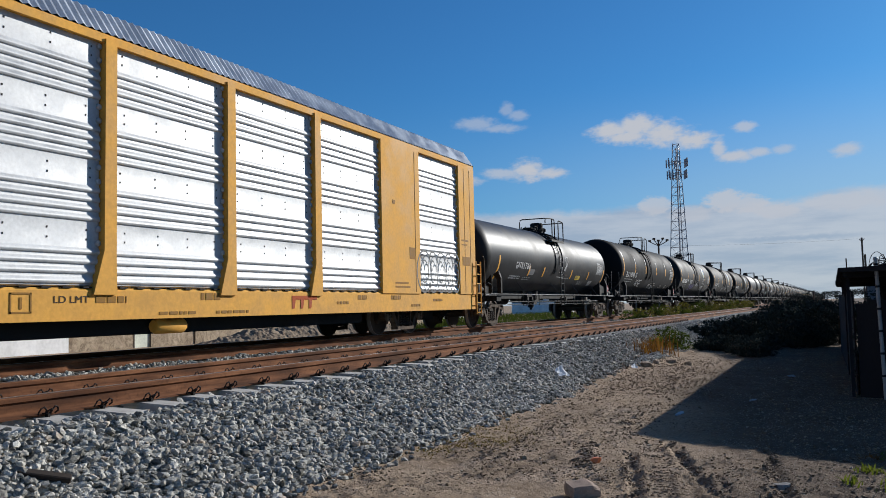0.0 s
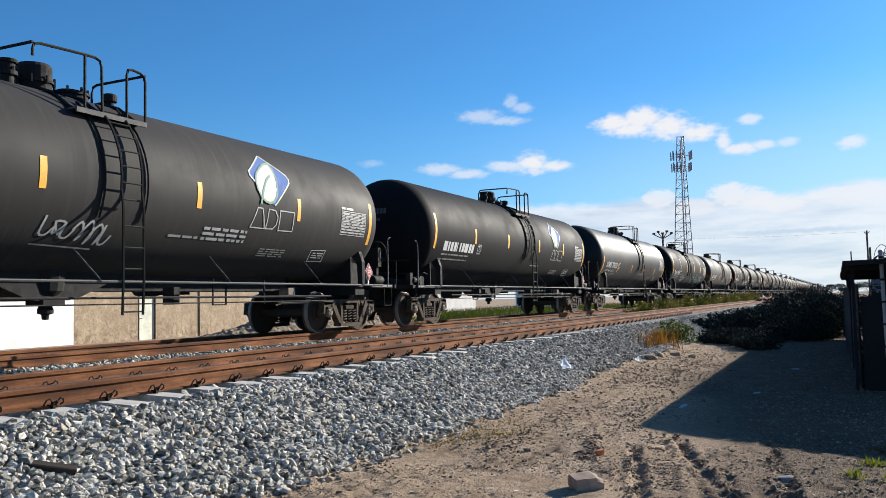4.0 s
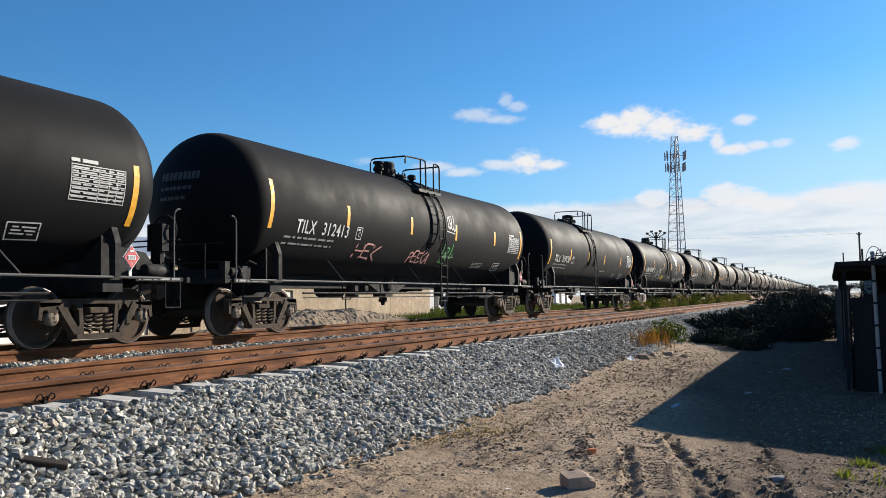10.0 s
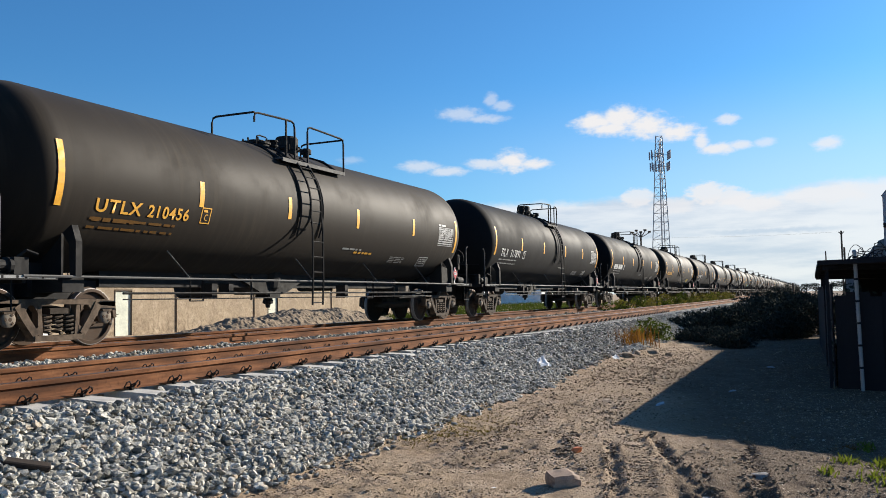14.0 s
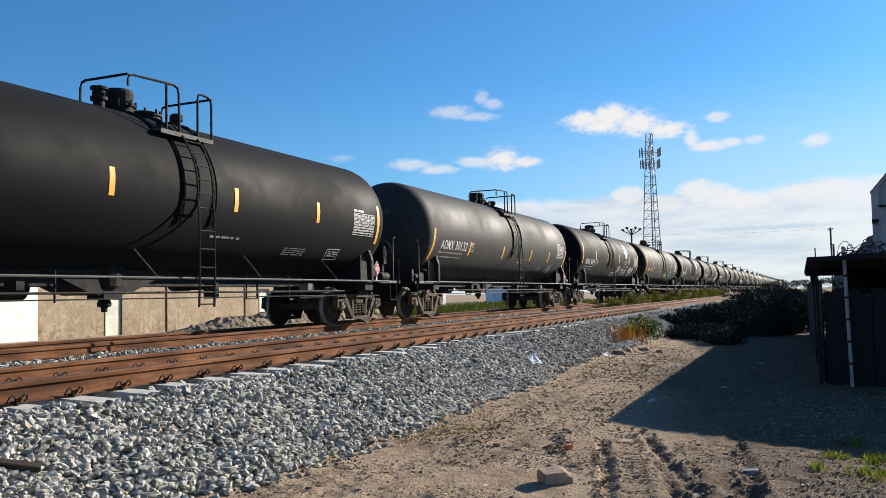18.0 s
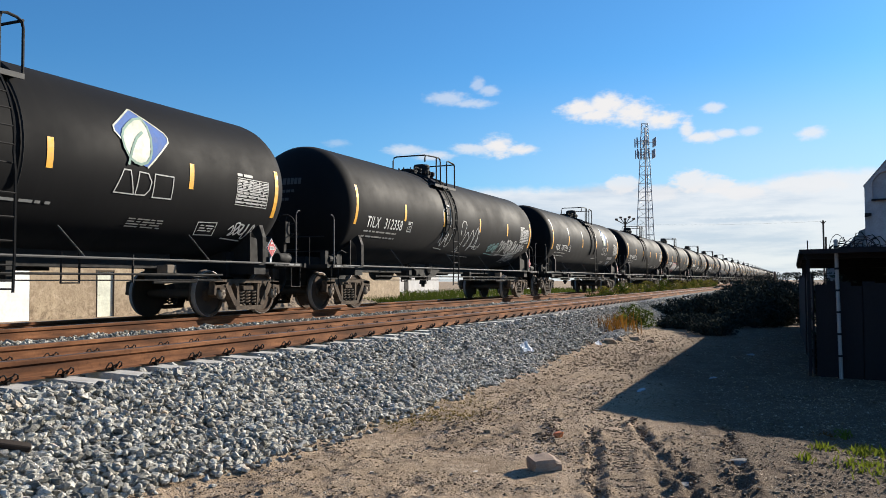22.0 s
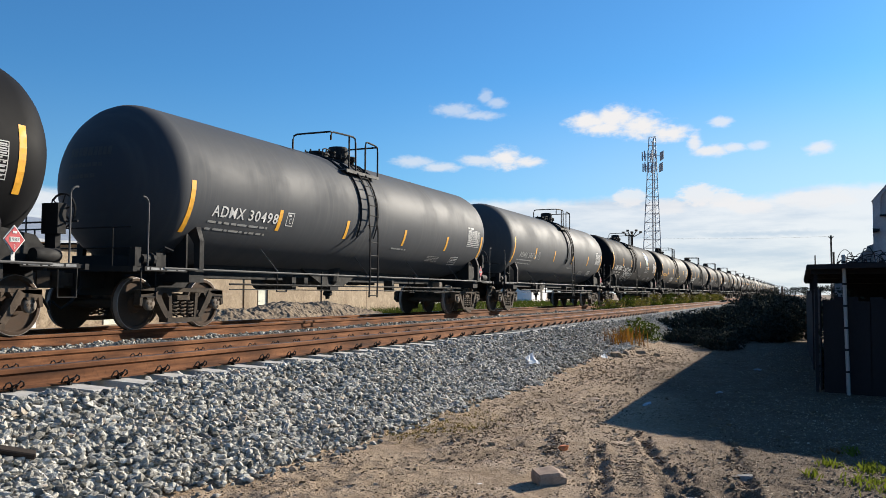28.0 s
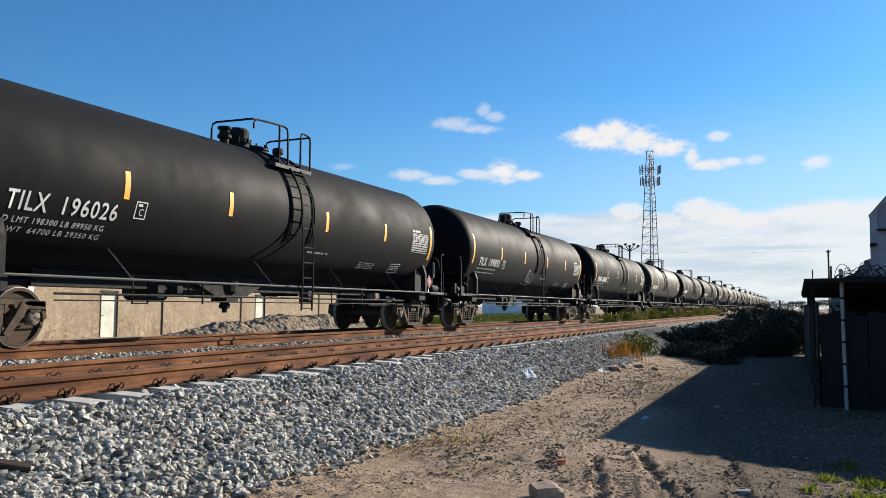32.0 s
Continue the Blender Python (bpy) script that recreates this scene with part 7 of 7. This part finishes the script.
# crumbled clods thrown up along the wheel ruts: ends of each line, spread, count
RIDGES = [((-2.16, 9.4), (-1.45, 6.4), 0.06, 520), ((-1.85, 10.25), (-1.26, 8.3), 0.05, 420), ((-0.78, 10.1), (-0.42, 6.9), 0.06, 430), ((-1.07, 8.35), (-0.78, 6.9), 0.05, 240),
          ((-2.7, 9.8), (-2.36, 8.2), 0.09, 260), ((-2.75, 12.5), (-2.4, 10.2), 0.2, 200), ((-3.6, 11.5), (-3.3, 8.0), 0.3, 420), ((-3.5, 21.5), (-2.9, 15.0), 0.25, 500), ((-4.3, 20.0), (-3.8, 13.0), 0.3, 700), ((-3.9, 25.0), (-3.2, 15.0), 1.3, 2400), ((-3.0, 21.0), (-2.6, 11.5), 0.7, 900)]
px, py, ps = [], [], []
for (xa, ya), (xb, yb), sp, n in RIDGES:
    f = gxr.uniform(0, 1, n)
    wig = 0.05 * np.sin(f * 14 + xa * 9)
    px.append(xa + (xb - xa) * f + wig + gxr.normal(0, sp * 0.5, n))
    py.append(ya + (yb - ya) * f + gxr.normal(0, sp * 0.5, n))
    ps.append(np.minimum(0.01 + gxr.exponential(0.01, n), 0.055))
# tread bars pressed between the ruts
for i in range(46):
    y = 6.6 + 0.075 * i
    n = 16
    c = 0.42 - 0.245 * y + 0.04 * math.sin(i * 0.7)
    if gxr.random() < 0.3:
        continue
    f = gxr.uniform(-0.14, 0.14, n)
    px.append(c + f), py.append(y + 0.2 * f + gxr.normal(0, 0.008, n)), ps.append(gxr.uniform(0.01, 0.024, n))
px, py, ps = np.concatenate(px), np.concatenate(py), np.concatenate(ps)
tagged(rocks("rut_clods", px, py, ground_z(px, py) + ps * 0.2, ps, M["clod"], 47, 0.9), "dark crumbled clods along the wheel ruts", "clods", kind="stuff")


def chunk(name, x, y, sx, sy, sz, rz, mat, label, cat, lift=0.0, z=None, tilt=4):
    """A broken piece with chipped corners and uneven faces, lying on the ground."""
    r = random.Random(int(abs(x * 1000)) + int(y * 100))
    b = bmesh.new()
    bmesh.ops.create_icosphere(b, subdivisions=2, radius=1.0)
    # cut the ball down by a few random planes: flat broken faces
    cuts = [(Vector((0, 0, 1)), r.uniform(0.45, 0.55)), (Vector((0, 0, -1)), 0.5)]
    sides = 9 if cat == "clod" else 6
    for i in range(sides):
        a = 6.283 * i / sides + r.uniform(-0.3, 0.3)
        cuts.append((Vector((math.cos(a), math.sin(a), r.uniform(-0.3, 0.9))).normalized(), r.uniform(0.55, 0.8)))
    for v in b.verts:
        for nrm, d in cuts:
            k = v.co.dot(nrm) - d
            if k > 0:
                v.co -= nrm * k
    for v in b.verts:
        v.co = Vector((v.co.x * sx * 0.62, v.co.y * sy * 0.62, (v.co.z + 0.5) * sz)) + Vector((r.uniform(-1, 1), r.uniform(-1, 1), r.uniform(-1, 1))) * sz * 0.05
    ob = part(name, b, mat)
    g = float(ground_z(np.array([x]), np.array([y]))[0]) - 0.015 + lift if z is None else z
    ob.matrix_basis = pose(x, y, g, tilt, -3, rz)
    return tagged(ob, label, cat)


def concrete_block(x, y):
    """A cast block with knocked-off corners and a rough broken end, half a hand deep in the dirt."""
    r = random.Random(12)
    b = bmesh.new()
    box(b, -0.125, 0.125, -0.105, 0.105, 0.0, 0.13)
    bmesh.ops.subdivide_edges(b, edges=b.edges[:], cuts=3, use_grid_fill=True)
    for v in b.verts:
        corner = sum(abs(abs(q) - e) < 0.002 for q, e in zip((v.co.x, v.co.y, v.co.z - 0.065), (0.125, 0.105, 0.065)))
        pull = (0.0, 0.0, 0.06, 0.2)[corner] * r.uniform(0.4, 1.3)
        v.co += (Vector((0, 0, 0.07)) - v.co) * pull + Vector((r.uniform(-1, 1), r.uniform(-1, 1), r.uniform(-1, 1))) * 0.005
        if v.co.x > 0.1 and v.co.z > 0.1:
            v.co.z -= 0.03
    ob = part("concrete_block", b, M["block"])
    ob.matrix_basis = pose(x, y, float(ground_z(np.array([x]), np.array([y]))[0]) - 0.02, 6, -4, 38)
    return tagged(ob, "broken pinkish concrete block lying on the dirt", "block")


def paper(x, y, z, wd, ht, rz, label):
    """A stiff crumpled sheet that lies with one edge raised."""
    r = random.Random(int(y * 100))
    v, f = [], []
    for i in range(6):
        for j in range(5):
            u, w1 = i / 5 - 0.5, j / 4
            bend = 0.12 * ht * math.sin(w1 * 2.2 + u) + r.uniform(-0.07, 0.07) * wd
            v.append((u * wd * (1 - 0.25 * w1), bend, w1 * ht * (0.9 + 0.25 * u) + r.uniform(-0.02, 0.02) * ht))
    for i in range(5):
        for j in range(4):
            a = i * 5 + j
            f.append((a, a + 5, a + 6, a + 1))
    ob = part("paper_scrap", raw_mesh("paper_scrap", np.array(v), f, M["paper"]))
    thick = ob.modifiers.new("thickness", "SOLIDIFY")
    thick.thickness = 0.003
    ob.matrix_basis = pose(x, y, z, -44, 0, rz)
    return tagged(ob, label, "litter")


concrete_block(-2.04, 7.12)
chunk("flat_stone", -0.5, 8.0, 0.24, 0.13, 0.06, 10, M["flat_stone"], "flat grey stone lying in a wheel rut", "stone")
chunk("flat_stone", -0.86, 7.1, 0.13, 0.1, 0.05, 40, M["flat_stone"], "small grey stone lying in a wheel rut", "stone")
paper(-4.74, 15.6, -0.665, 0.28, 0.26, 60, "crumpled white paper lying on the ballast slope")
paper(-4.35, 20.2, GROUND + 0.05, 0.24, 0.2, 62, "crumpled white paper on the dirt")
chunk("paper_scrap", -2.58, 6.87, 0.07, 0.05, 0.015, 30, M["paper"], "small scrap of white paper on the dirt", "litter")
chunk("bottle_shard", -2.14, 12.67, 0.32, 0.09, 0.03, 75, M["roof_metal"], "flattened grey plastic litter in the shade", "litter")
chunk("cup_shard", -0.95, 19.5, 0.16, 0.1, 0.05, 15, M["roof_metal"], "pale scrap of litter in the shade", "litter")
chunk("can_scrap", -1.3, 14.6, 0.14, 0.06, 0.03, 55, M["roof_metal"], "flattened grey plastic litter in the shade", "litter")
chunk("orange_scrap", -2.3, 8.58, 0.1, 0.08, 0.05, 30, M["orange_plastic"], "small orange plastic scrap among dry twigs", "litter", 0.02)
for i, (x, y, s) in enumerate(((-4.3, 21.0, 0.34), (-4.0, 22.6, 0.3), (-4.25, 20.2, 0.16), (-4.25, 22.0, 0.24), (-4.1, 23.0, 0.18), (-3.5, 22.2, 0.2), (-4.4, 24.0, 0.22))):
    chunk("clod", x, y, s, s * 0.8, s * 0.5, 40 * i, M["clod"], "rough brown clod of earth beside the ballast", "clod", -0.03)
b = bmesh.new()
for i in range(9):
    a = i * 0.7
    tube(b, [(0, 0, 0), (0.06 * math.cos(a), 0.09 * math.sin(a), 0.02 + 0.01 * (i % 3)), (0.13 * math.cos(a + 0.3), 0.16 * math.sin(a + 0.3), 0.008)], 0.004, 4)
ob = tagged(part("twig_bundle", b, M["wood"]), "small bundle of grey twigs on the dirt", "twigs")
ob.matrix_basis = pose(-2.45, 8.55, float(ground_z(np.array([-2.45]), np.array([8.55]))[0]))
b = bmesh.new()
box(b, -0.16, 0.2, -0.04, 0.04, 0, 0.045)
bmesh.ops.bevel(b, geom=b.edges[:], offset=0.008, segments=1, affect="EDGES")
ob = tagged(part("plank", b, M["wood_tie"]), "short dark weathered plank lying on the ballast", "plank")
ob.matrix_basis = pose(-5.22, 4.34, -0.475, 18, 14, 52)

# ---------------------------------------------------------------- shed and yard on the right


def shed():
    s = tagged(empty("open_shed", pose(0.17, 15.5, GROUND)), "low open shed with a flat dark roof on thin posts", "shed")
    b = bmesh.new()
    # the stretch behind the last posts is added to lengthen the cast shade
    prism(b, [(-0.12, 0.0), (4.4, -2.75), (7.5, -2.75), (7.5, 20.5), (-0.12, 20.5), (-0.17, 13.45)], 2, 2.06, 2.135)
    part("roof", b, M["shed_dark"], s, "flat dark weathered roof, lengthened at the back to cast shade")
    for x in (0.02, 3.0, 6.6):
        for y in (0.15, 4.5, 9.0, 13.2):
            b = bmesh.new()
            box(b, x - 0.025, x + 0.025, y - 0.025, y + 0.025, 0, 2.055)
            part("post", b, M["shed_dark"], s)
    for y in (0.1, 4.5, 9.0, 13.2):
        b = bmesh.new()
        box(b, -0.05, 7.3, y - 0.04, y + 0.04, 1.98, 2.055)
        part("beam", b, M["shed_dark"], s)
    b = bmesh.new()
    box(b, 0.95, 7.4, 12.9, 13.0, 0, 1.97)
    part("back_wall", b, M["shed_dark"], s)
    return s


shed()


def board_fence(name, x0, y0, x1, y1, h, label):
    """A close-boarded fence from one point to another, board by board."""
    f = tagged(empty(name, pose(x0, y0, GROUND)), label, "fence", "fences of the yard")
    d = Vector((x1 - x0, y1 - y0))
    n = int(d.length / 0.2)
    ang = math.atan2(d.y, d.x)
    b = bmesh.new()
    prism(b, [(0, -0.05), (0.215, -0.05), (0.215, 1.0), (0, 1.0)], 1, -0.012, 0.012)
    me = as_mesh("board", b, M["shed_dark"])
    r = random.Random(n)
    for i in range(n):
        o = part("board", me, None, f)
        o.matrix_basis = pose(d.x * i / n, d.y * i / n, 0, 0, 0, math.degrees(ang)) @ Matrix.Diagonal((1, 1, h * r.uniform(0.96, 1.03), 1))
    for z in (0.35, h - 0.3):
        b = bmesh.new()
        p0, p1 = Vector((0, 0, z)), Vector((d.x, d.y, z))
        nrm = Vector((-d.y, d.x, 0)).normalized() * 0.05
        tube(b, [p0 + nrm, p1 + nrm], 0.035, 4)
        part("rail", b, M["shed_dark"], f)
    return f


board_fence("board_fence", 0.3, 15.75, 4.6, 13.1, 1.56, "close-boarded dark fence in the shade beside the shed")
board_fence("board_fence", 0.08, 28.9, 0.26, 15.9, 1.7, "close-boarded dark fence along the edge of the lot")
b = bmesh.new()
tube(b, [(0, 0, -0.2), (0, 0, 2.26)], 0.031, 10)
post = tagged(part("fence_post", b, M["galv_post"], None, smooth=True), "tall galvanised pipe post with wire bands", "post")
post.matrix_basis = pose(0.65, 15.4, GROUND, 0, -1.0, 0)
b = bmesh.new()
lathe(b, [(2.24, 0.037), (2.275, 0.037), (2.29, 0.02)], 2, 10)
part("cap", b, M["galv_post"], post)
for i in range(6):
    b = bmesh.new()
    lathe(b, [(0.35 + 0.36 * i, 0.031), (0.35 + 0.36 * i, 0.038), (0.385 + 0.36 * i, 0.038), (0.385 + 0.36 * i, 0.031)], 2, 10)
    part("wire_band", b, M["iron"], post)

# tangled rods, pipes and a creeper on the shed roof
jr = random.Random(9)
junk = tagged(empty("pipe_stack", pose(0.62, 17.0, GROUND + 2.135)), "tangled stack of bent old pipes and rods on the shed roof", "pipes")
for i in range(18):
    b = bmesh.new()
    x, y = jr.uniform(0.0, 0.75), jr.uniform(-0.6, 0.8)
    h = jr.uniform(0.12, 0.36)
    if i % 3 == 0:
        s = jr.uniform(0.1, 0.28)
        pts = [(x + s * math.cos(q), y + 0.1 * q, h * math.sin(q)) for q in [3.1416 * j / 9 for j in range(10)]]
    elif i % 3 == 1:
        pts = [(x, y, 0.0), (x - 0.02, y, h * 0.6), (x + 0.03, y, h * 0.95), (x + 0.1, y, h)]
    else:
        pts = [(x, y, 0.01), (x + jr.uniform(-0.3, 0.5), y + 0.2, h * jr.uniform(0.2, 0.9))]
    tube(b, pts, jr.uniform(0.006, 0.012), 5)
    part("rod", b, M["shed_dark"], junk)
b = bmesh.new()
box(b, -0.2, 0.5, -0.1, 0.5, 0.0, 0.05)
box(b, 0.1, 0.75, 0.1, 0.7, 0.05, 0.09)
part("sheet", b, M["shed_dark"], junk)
bush(0.62, 16.15, GROUND, 0.7, 1.8, 523, "dark_leaf", 0.035, 900, "dark creeper climbing over the yard fence", "yard plants", "creeper")
bush(1.15, 15.9, GROUND, 0.7, 1.75, 524, "dark_leaf", 0.035, 900, "dark creeper climbing over the yard fence", "yard plants", "creeper")
bush(0.62, 16.2, GROUND, 0.8, 1.98, 520, "dark_leaf", 0.05, 800, "dark creeper growing up through the shed", "yard plants", "creeper")
bush(1.7, 16.8, GROUND, 1.3, 1.85, 521, "dark_leaf", 0.05, 800, "dark creeper growing up through the shed", "yard plants", "creeper")


def gable_house():
    """The pale building behind the yard, its gable end to the tracks, with an arched recess over a ledge."""
    g = tagged(empty("gable_building", pose(3.9, 57.0, GROUND, 0, 0, -6)), "tall narrow pale lilac-grey building with a steep gable", "building")
    b = bmesh.new()
    prism(b, [(0, 0), (4.6, 0), (4.6, 7.34), (2.3, 10.04), (0, 7.34)], 1, 0.25, 14)
    part("wall", b, M["house_wall"], g)
    # front skin with the recess left open
    arch = [(1.31 - 0.9 * math.cos(q), 7.24 + 0.9 * math.sin(q)) for q in [3.1416 * j / 12 for j in range(13)]]
    b = bmesh.new()
    prism(b, [(0, 0), (4.6, 0), (4.6, 6.46), (0, 6.46)], 1, 0, 0.25)
    prism(b, [(0, 6.46), (0.41, 6.46), (0.41, 7.24), (0, 7.34)], 1, 0, 0.25)
    prism(b, [(2.21, 6.46), (4.6, 6.46), (4.6, 7.34), (2.21, 7.24)], 1, 0, 0.25)
    for j, ((xa, za), (xb, zb)) in enumerate(zip(arch, arch[1:])):
        ta, tb = [7.34 + 1.174 * min(x, 4.6 - x) for x in (xa, xb)]
        prism(b, [(xa, za), (xb, zb), (xb, tb), (xa, ta)], 1, 0, 0.25)
    prism(b, [(0, 7.34), (0.41, 7.24), (0.41, 7.82)], 1, 0, 0.25)
    prism(b, [(2.21, 7.24), (4.6, 7.34), (2.3, 10.04), (2.21, 9.93)], 1, 0, 0.25)
    part("gable_front", b, M["house_wall"], g)
    for s in (0, 1):
        b = bmesh.new()
        q = [(-0.06, 7.3), (2.3, 10.14), (2.3, 10.05), (0.0, 7.345)] if s == 0 else [(4.66, 7.3), (2.3, 10.14), (2.3, 10.05), (4.6, 7.345)]
        prism(b, q, 1, -0.06, 14.1)
        part("roof", b, M["roof_metal"], g)
    b = bmesh.new()
    box(b, 0.38, 2.25, -0.28, 0.2, 6.36, 6.46)
    part("ledge", b, M["shed_dark"], g)
    b = bmesh.new()
    prism(b, [(0.0, 5.38), (0.36, 5.46), (0.36, 5.6), (0.0, 5.62)], 1, -0.4, -0.004)
    part("lamp_box", b, M["shed_dark"], g)
    # the sheeted lean-to with its uneven slope, and pipes bent over it
    b = bmesh.new()
    prism(b, [(-0.01, 4.72), (-0.35, 4.6), (-0.42, 4.35), (-0.62, 4.28), (-0.8, 3.98), (-1.05, 3.72), (-1.3, 3.7), (-1.7, 3.3), (-2.2, 3.2), (-2.2, 0.0), (-0.01, 0.0)], 1, 0.4, 6.0)
    part("lean_to", b, M["lean_sheet"], g, "grey weathered lean-to with an uneven sloping cover")
    for i, (x, h, s) in enumerate(((-0.55, 4.5, 0.35), (-0.1, 4.3, 0.5), (0.35, 4.2, 0.45), (-1.4, 4.2, 0.2))):
        b = bmesh.new()
        tube(b, [(x, -0.3, 2.0), (x - 0.05, -0.3, h - 0.5), (x + 0.15 * s, -0.3, h - 0.1), (x + s, -0.3, h), (x + 1.7 * s, -0.3, h - 0.4), (x + 2 * s, -0.3, h - 1.2)], 0.03, 5)
        part("bent_pipe", b, M["shed_dark"], g)
    return g


gable_house()


def pole(x, y, h, r0, label, arm, name="utility_pole"):
    p = tagged(empty(name, pose(x, y, GROUND)), label, "pole")
    b = bmesh.new()
    tube(b, [(0, 0, -0.3), (0.02, 0, h * 0.5), (0.0, 0, h)], r0, 8)
    part("shaft", b, M["wood"], p)
    if arm:
        b = bmesh.new()
        tube(b, [(-arm, 0, h - 0.12), (0, 0, h - 0.4), (arm, 0, h - 0.1)], 0.05, 5)
        part("cross_arm", b, M["wood"], p)
    return p


pole(2.72, 98, 7.9, 0.09, "leaning wooden utility pole with a small forked top", 0.25)
pole(2.85, 95, 6.0, 0.1, "short wooden pole beside the utility pole", 0)
pole(0.82, 70, 4.6, 0.045, "thin grey metal mast above the shed", 0, "mast")
pole(-1.75, 80, 2.3, 0.09, "pale concrete track marker post", 0, "marker_post")
for i, (z0, z1, ya, yb) in enumerate(((6.85, 9.3, 98, 130),)):
    b = bmesh.new()
    pts = []
    for j in range(13):
        f = j / 12
        pts.append((2.6 - 26 * f, ya + (yb - ya) * f, z0 + (z1 - z0) * f - 0.25 * 4 * f * (1 - f)))
    tube(b, pts, 0.006, 4)
    tagged(part("overhead_cable", b, M["iron"]), "thin dark overhead cable hung from the pole", "cable", "overhead cables")


def lattice_tower():
    """A three-legged lattice mast with two rings of panel antennas."""
    t = tagged(empty("lattice_tower", pose(-32.1, 200, FAR_GROUND)), "tall galvanised lattice mast with two rings of antennas", "tower")
    h, w0, w1 = 38.2, 3.0, 0.85
    dirs = [(math.cos(a), math.sin(a)) for a in (radians(205), radians(325), radians(85))]

    def leg(i, z):
        k = w0 + (w1 - w0) * z / h
        return Vector((dirs[i][0] * k, dirs[i][1] * k, z))
    for i in range(3):
        b = bmesh.new()
        tube(b, [leg(i, 0), leg(i, h)], 0.11, 6)
        part("leg", b, M["tower"], t)
    n = 19
    for i in range(n):
        z0, z1 = h * i / n, h * (i + 1) / n
        for a in range(3):
            c = (a + 1) % 3
            b = bmesh.new()
            tube(b, [leg(a, z0), leg(c, z1)], 0.045, 4)
            part("brace", b, M["tower"], t)
            b = bmesh.new()
            tube(b, [leg(a, z1), leg(c, z1)], 0.045, 4)
            part("cross_bar", b, M["tower"], t)
    b = bmesh.new()
    tube(b, [(-0.1, 0, 2), (-0.05, 0, h - 1)], 0.16, 5)
    part("cable_run", b, M["antenna"], t)
    b = bmesh.new()
    tube(b, [leg(0, h) + Vector((0, 0, -0.5)), leg(0, h) + Vector((0, 0, 0.25))], 0.06, 5)
    part("lightning_rod", b, M["tower"], t)
    for zc, ring in ((33.8, 2.1), (31.1, 1.9)):
        for a in range(3):
            ang = radians(262 + 120 * a)
            fr = bmesh.new()
            c = Vector((math.cos(ang) * ring, math.sin(ang) * ring, zc))
            side = Vector((-math.sin(ang), math.cos(ang), 0))
            tube(fr, [(0, 0, zc), c], 0.06, 4)
            tube(fr, [c - side * 1.5, c + side * 1.5], 0.06, 4)
            part("antenna_mount", fr, M["tower"], t)
            for k in (-1.3, -0.45, 0.45, 1.3):
                b = bmesh.new()
                q = c + side * k
                hh = 1.0 if zc > 30 else 0.75
                tube(b, [q - Vector((0, 0, hh)), q + Vector((0, 0, hh))], 0.15, 6)
                part("panel_antenna", b, M["antenna"], t)
    return t


lattice_tower()
p = tagged(empty("floodlight_mast", pose(-35.2, 190, FAR_GROUND)), "thin mast with a cluster of floodlights on top", "mast")
b = bmesh.new()
tube(b, [(0, 0, 0), (0, 0, 15.2)], 0.2, 6)
part("shaft", b, M["wood"], p)
for i in range(5):
    b = bmesh.new()
    a = -1.2 + 0.6 * i
    tube(b, [(0, 0, 14.0), (a * 1.6, 0, 15.0 + 0.4 * (i % 2))], 0.09, 4)
    box(b, a * 1.6 - 0.3, a * 1.6 + 0.3, -0.2, 0.2, 15.0 + 0.4 * (i % 2), 15.4 + 0.4 * (i % 2))
    part("floodlight", b, M["wood"], p)



def motions():
    times = [0.0, 4.0, 8.0, 12.0, 16.0, 20.0, 24.0, 28.0, SECONDS]
    for k, car in CARS.items():
        walk(car, [(t, pose(FAR_TRACK, train_y(k, t) + PITCH / 2, 0)) for t in times])
    walk(autorack, [(t, pose(FAR_TRACK, train_y(1, t) - RACK_HALF, 0)) for t in times])
    # the wheels roll: one action for front axles and one for rear axles, used by every truck
    start = train_y(1, 0)
    rows = [i / FPS for i in range(int(SECONDS * FPS) + 1)]
    done = {}
    trucks = [c for car in (*CARS.values(), autorack) for c in car.children if c.name.startswith("truck")]
    for tr in trucks:
        for ws in tr.children:
            if not ws.name.startswith("wheelset"):
                continue
            side = ws.location.y > 0
            if side not in done:
                y = 0.89 if side else -0.89
                walk(ws, [(t, pose(0, y, 0.457, math.degrees((start - train_y(1, t)) / 0.457))) for t in rows])
                done[side] = ws
            else:
                src = done[side].animation_data
                ws.rotation_mode = "QUATERNION"
                keys = ws.animation_data_create()
                keys.action = src.action
                keys.action_slot = src.action_slot


motions()
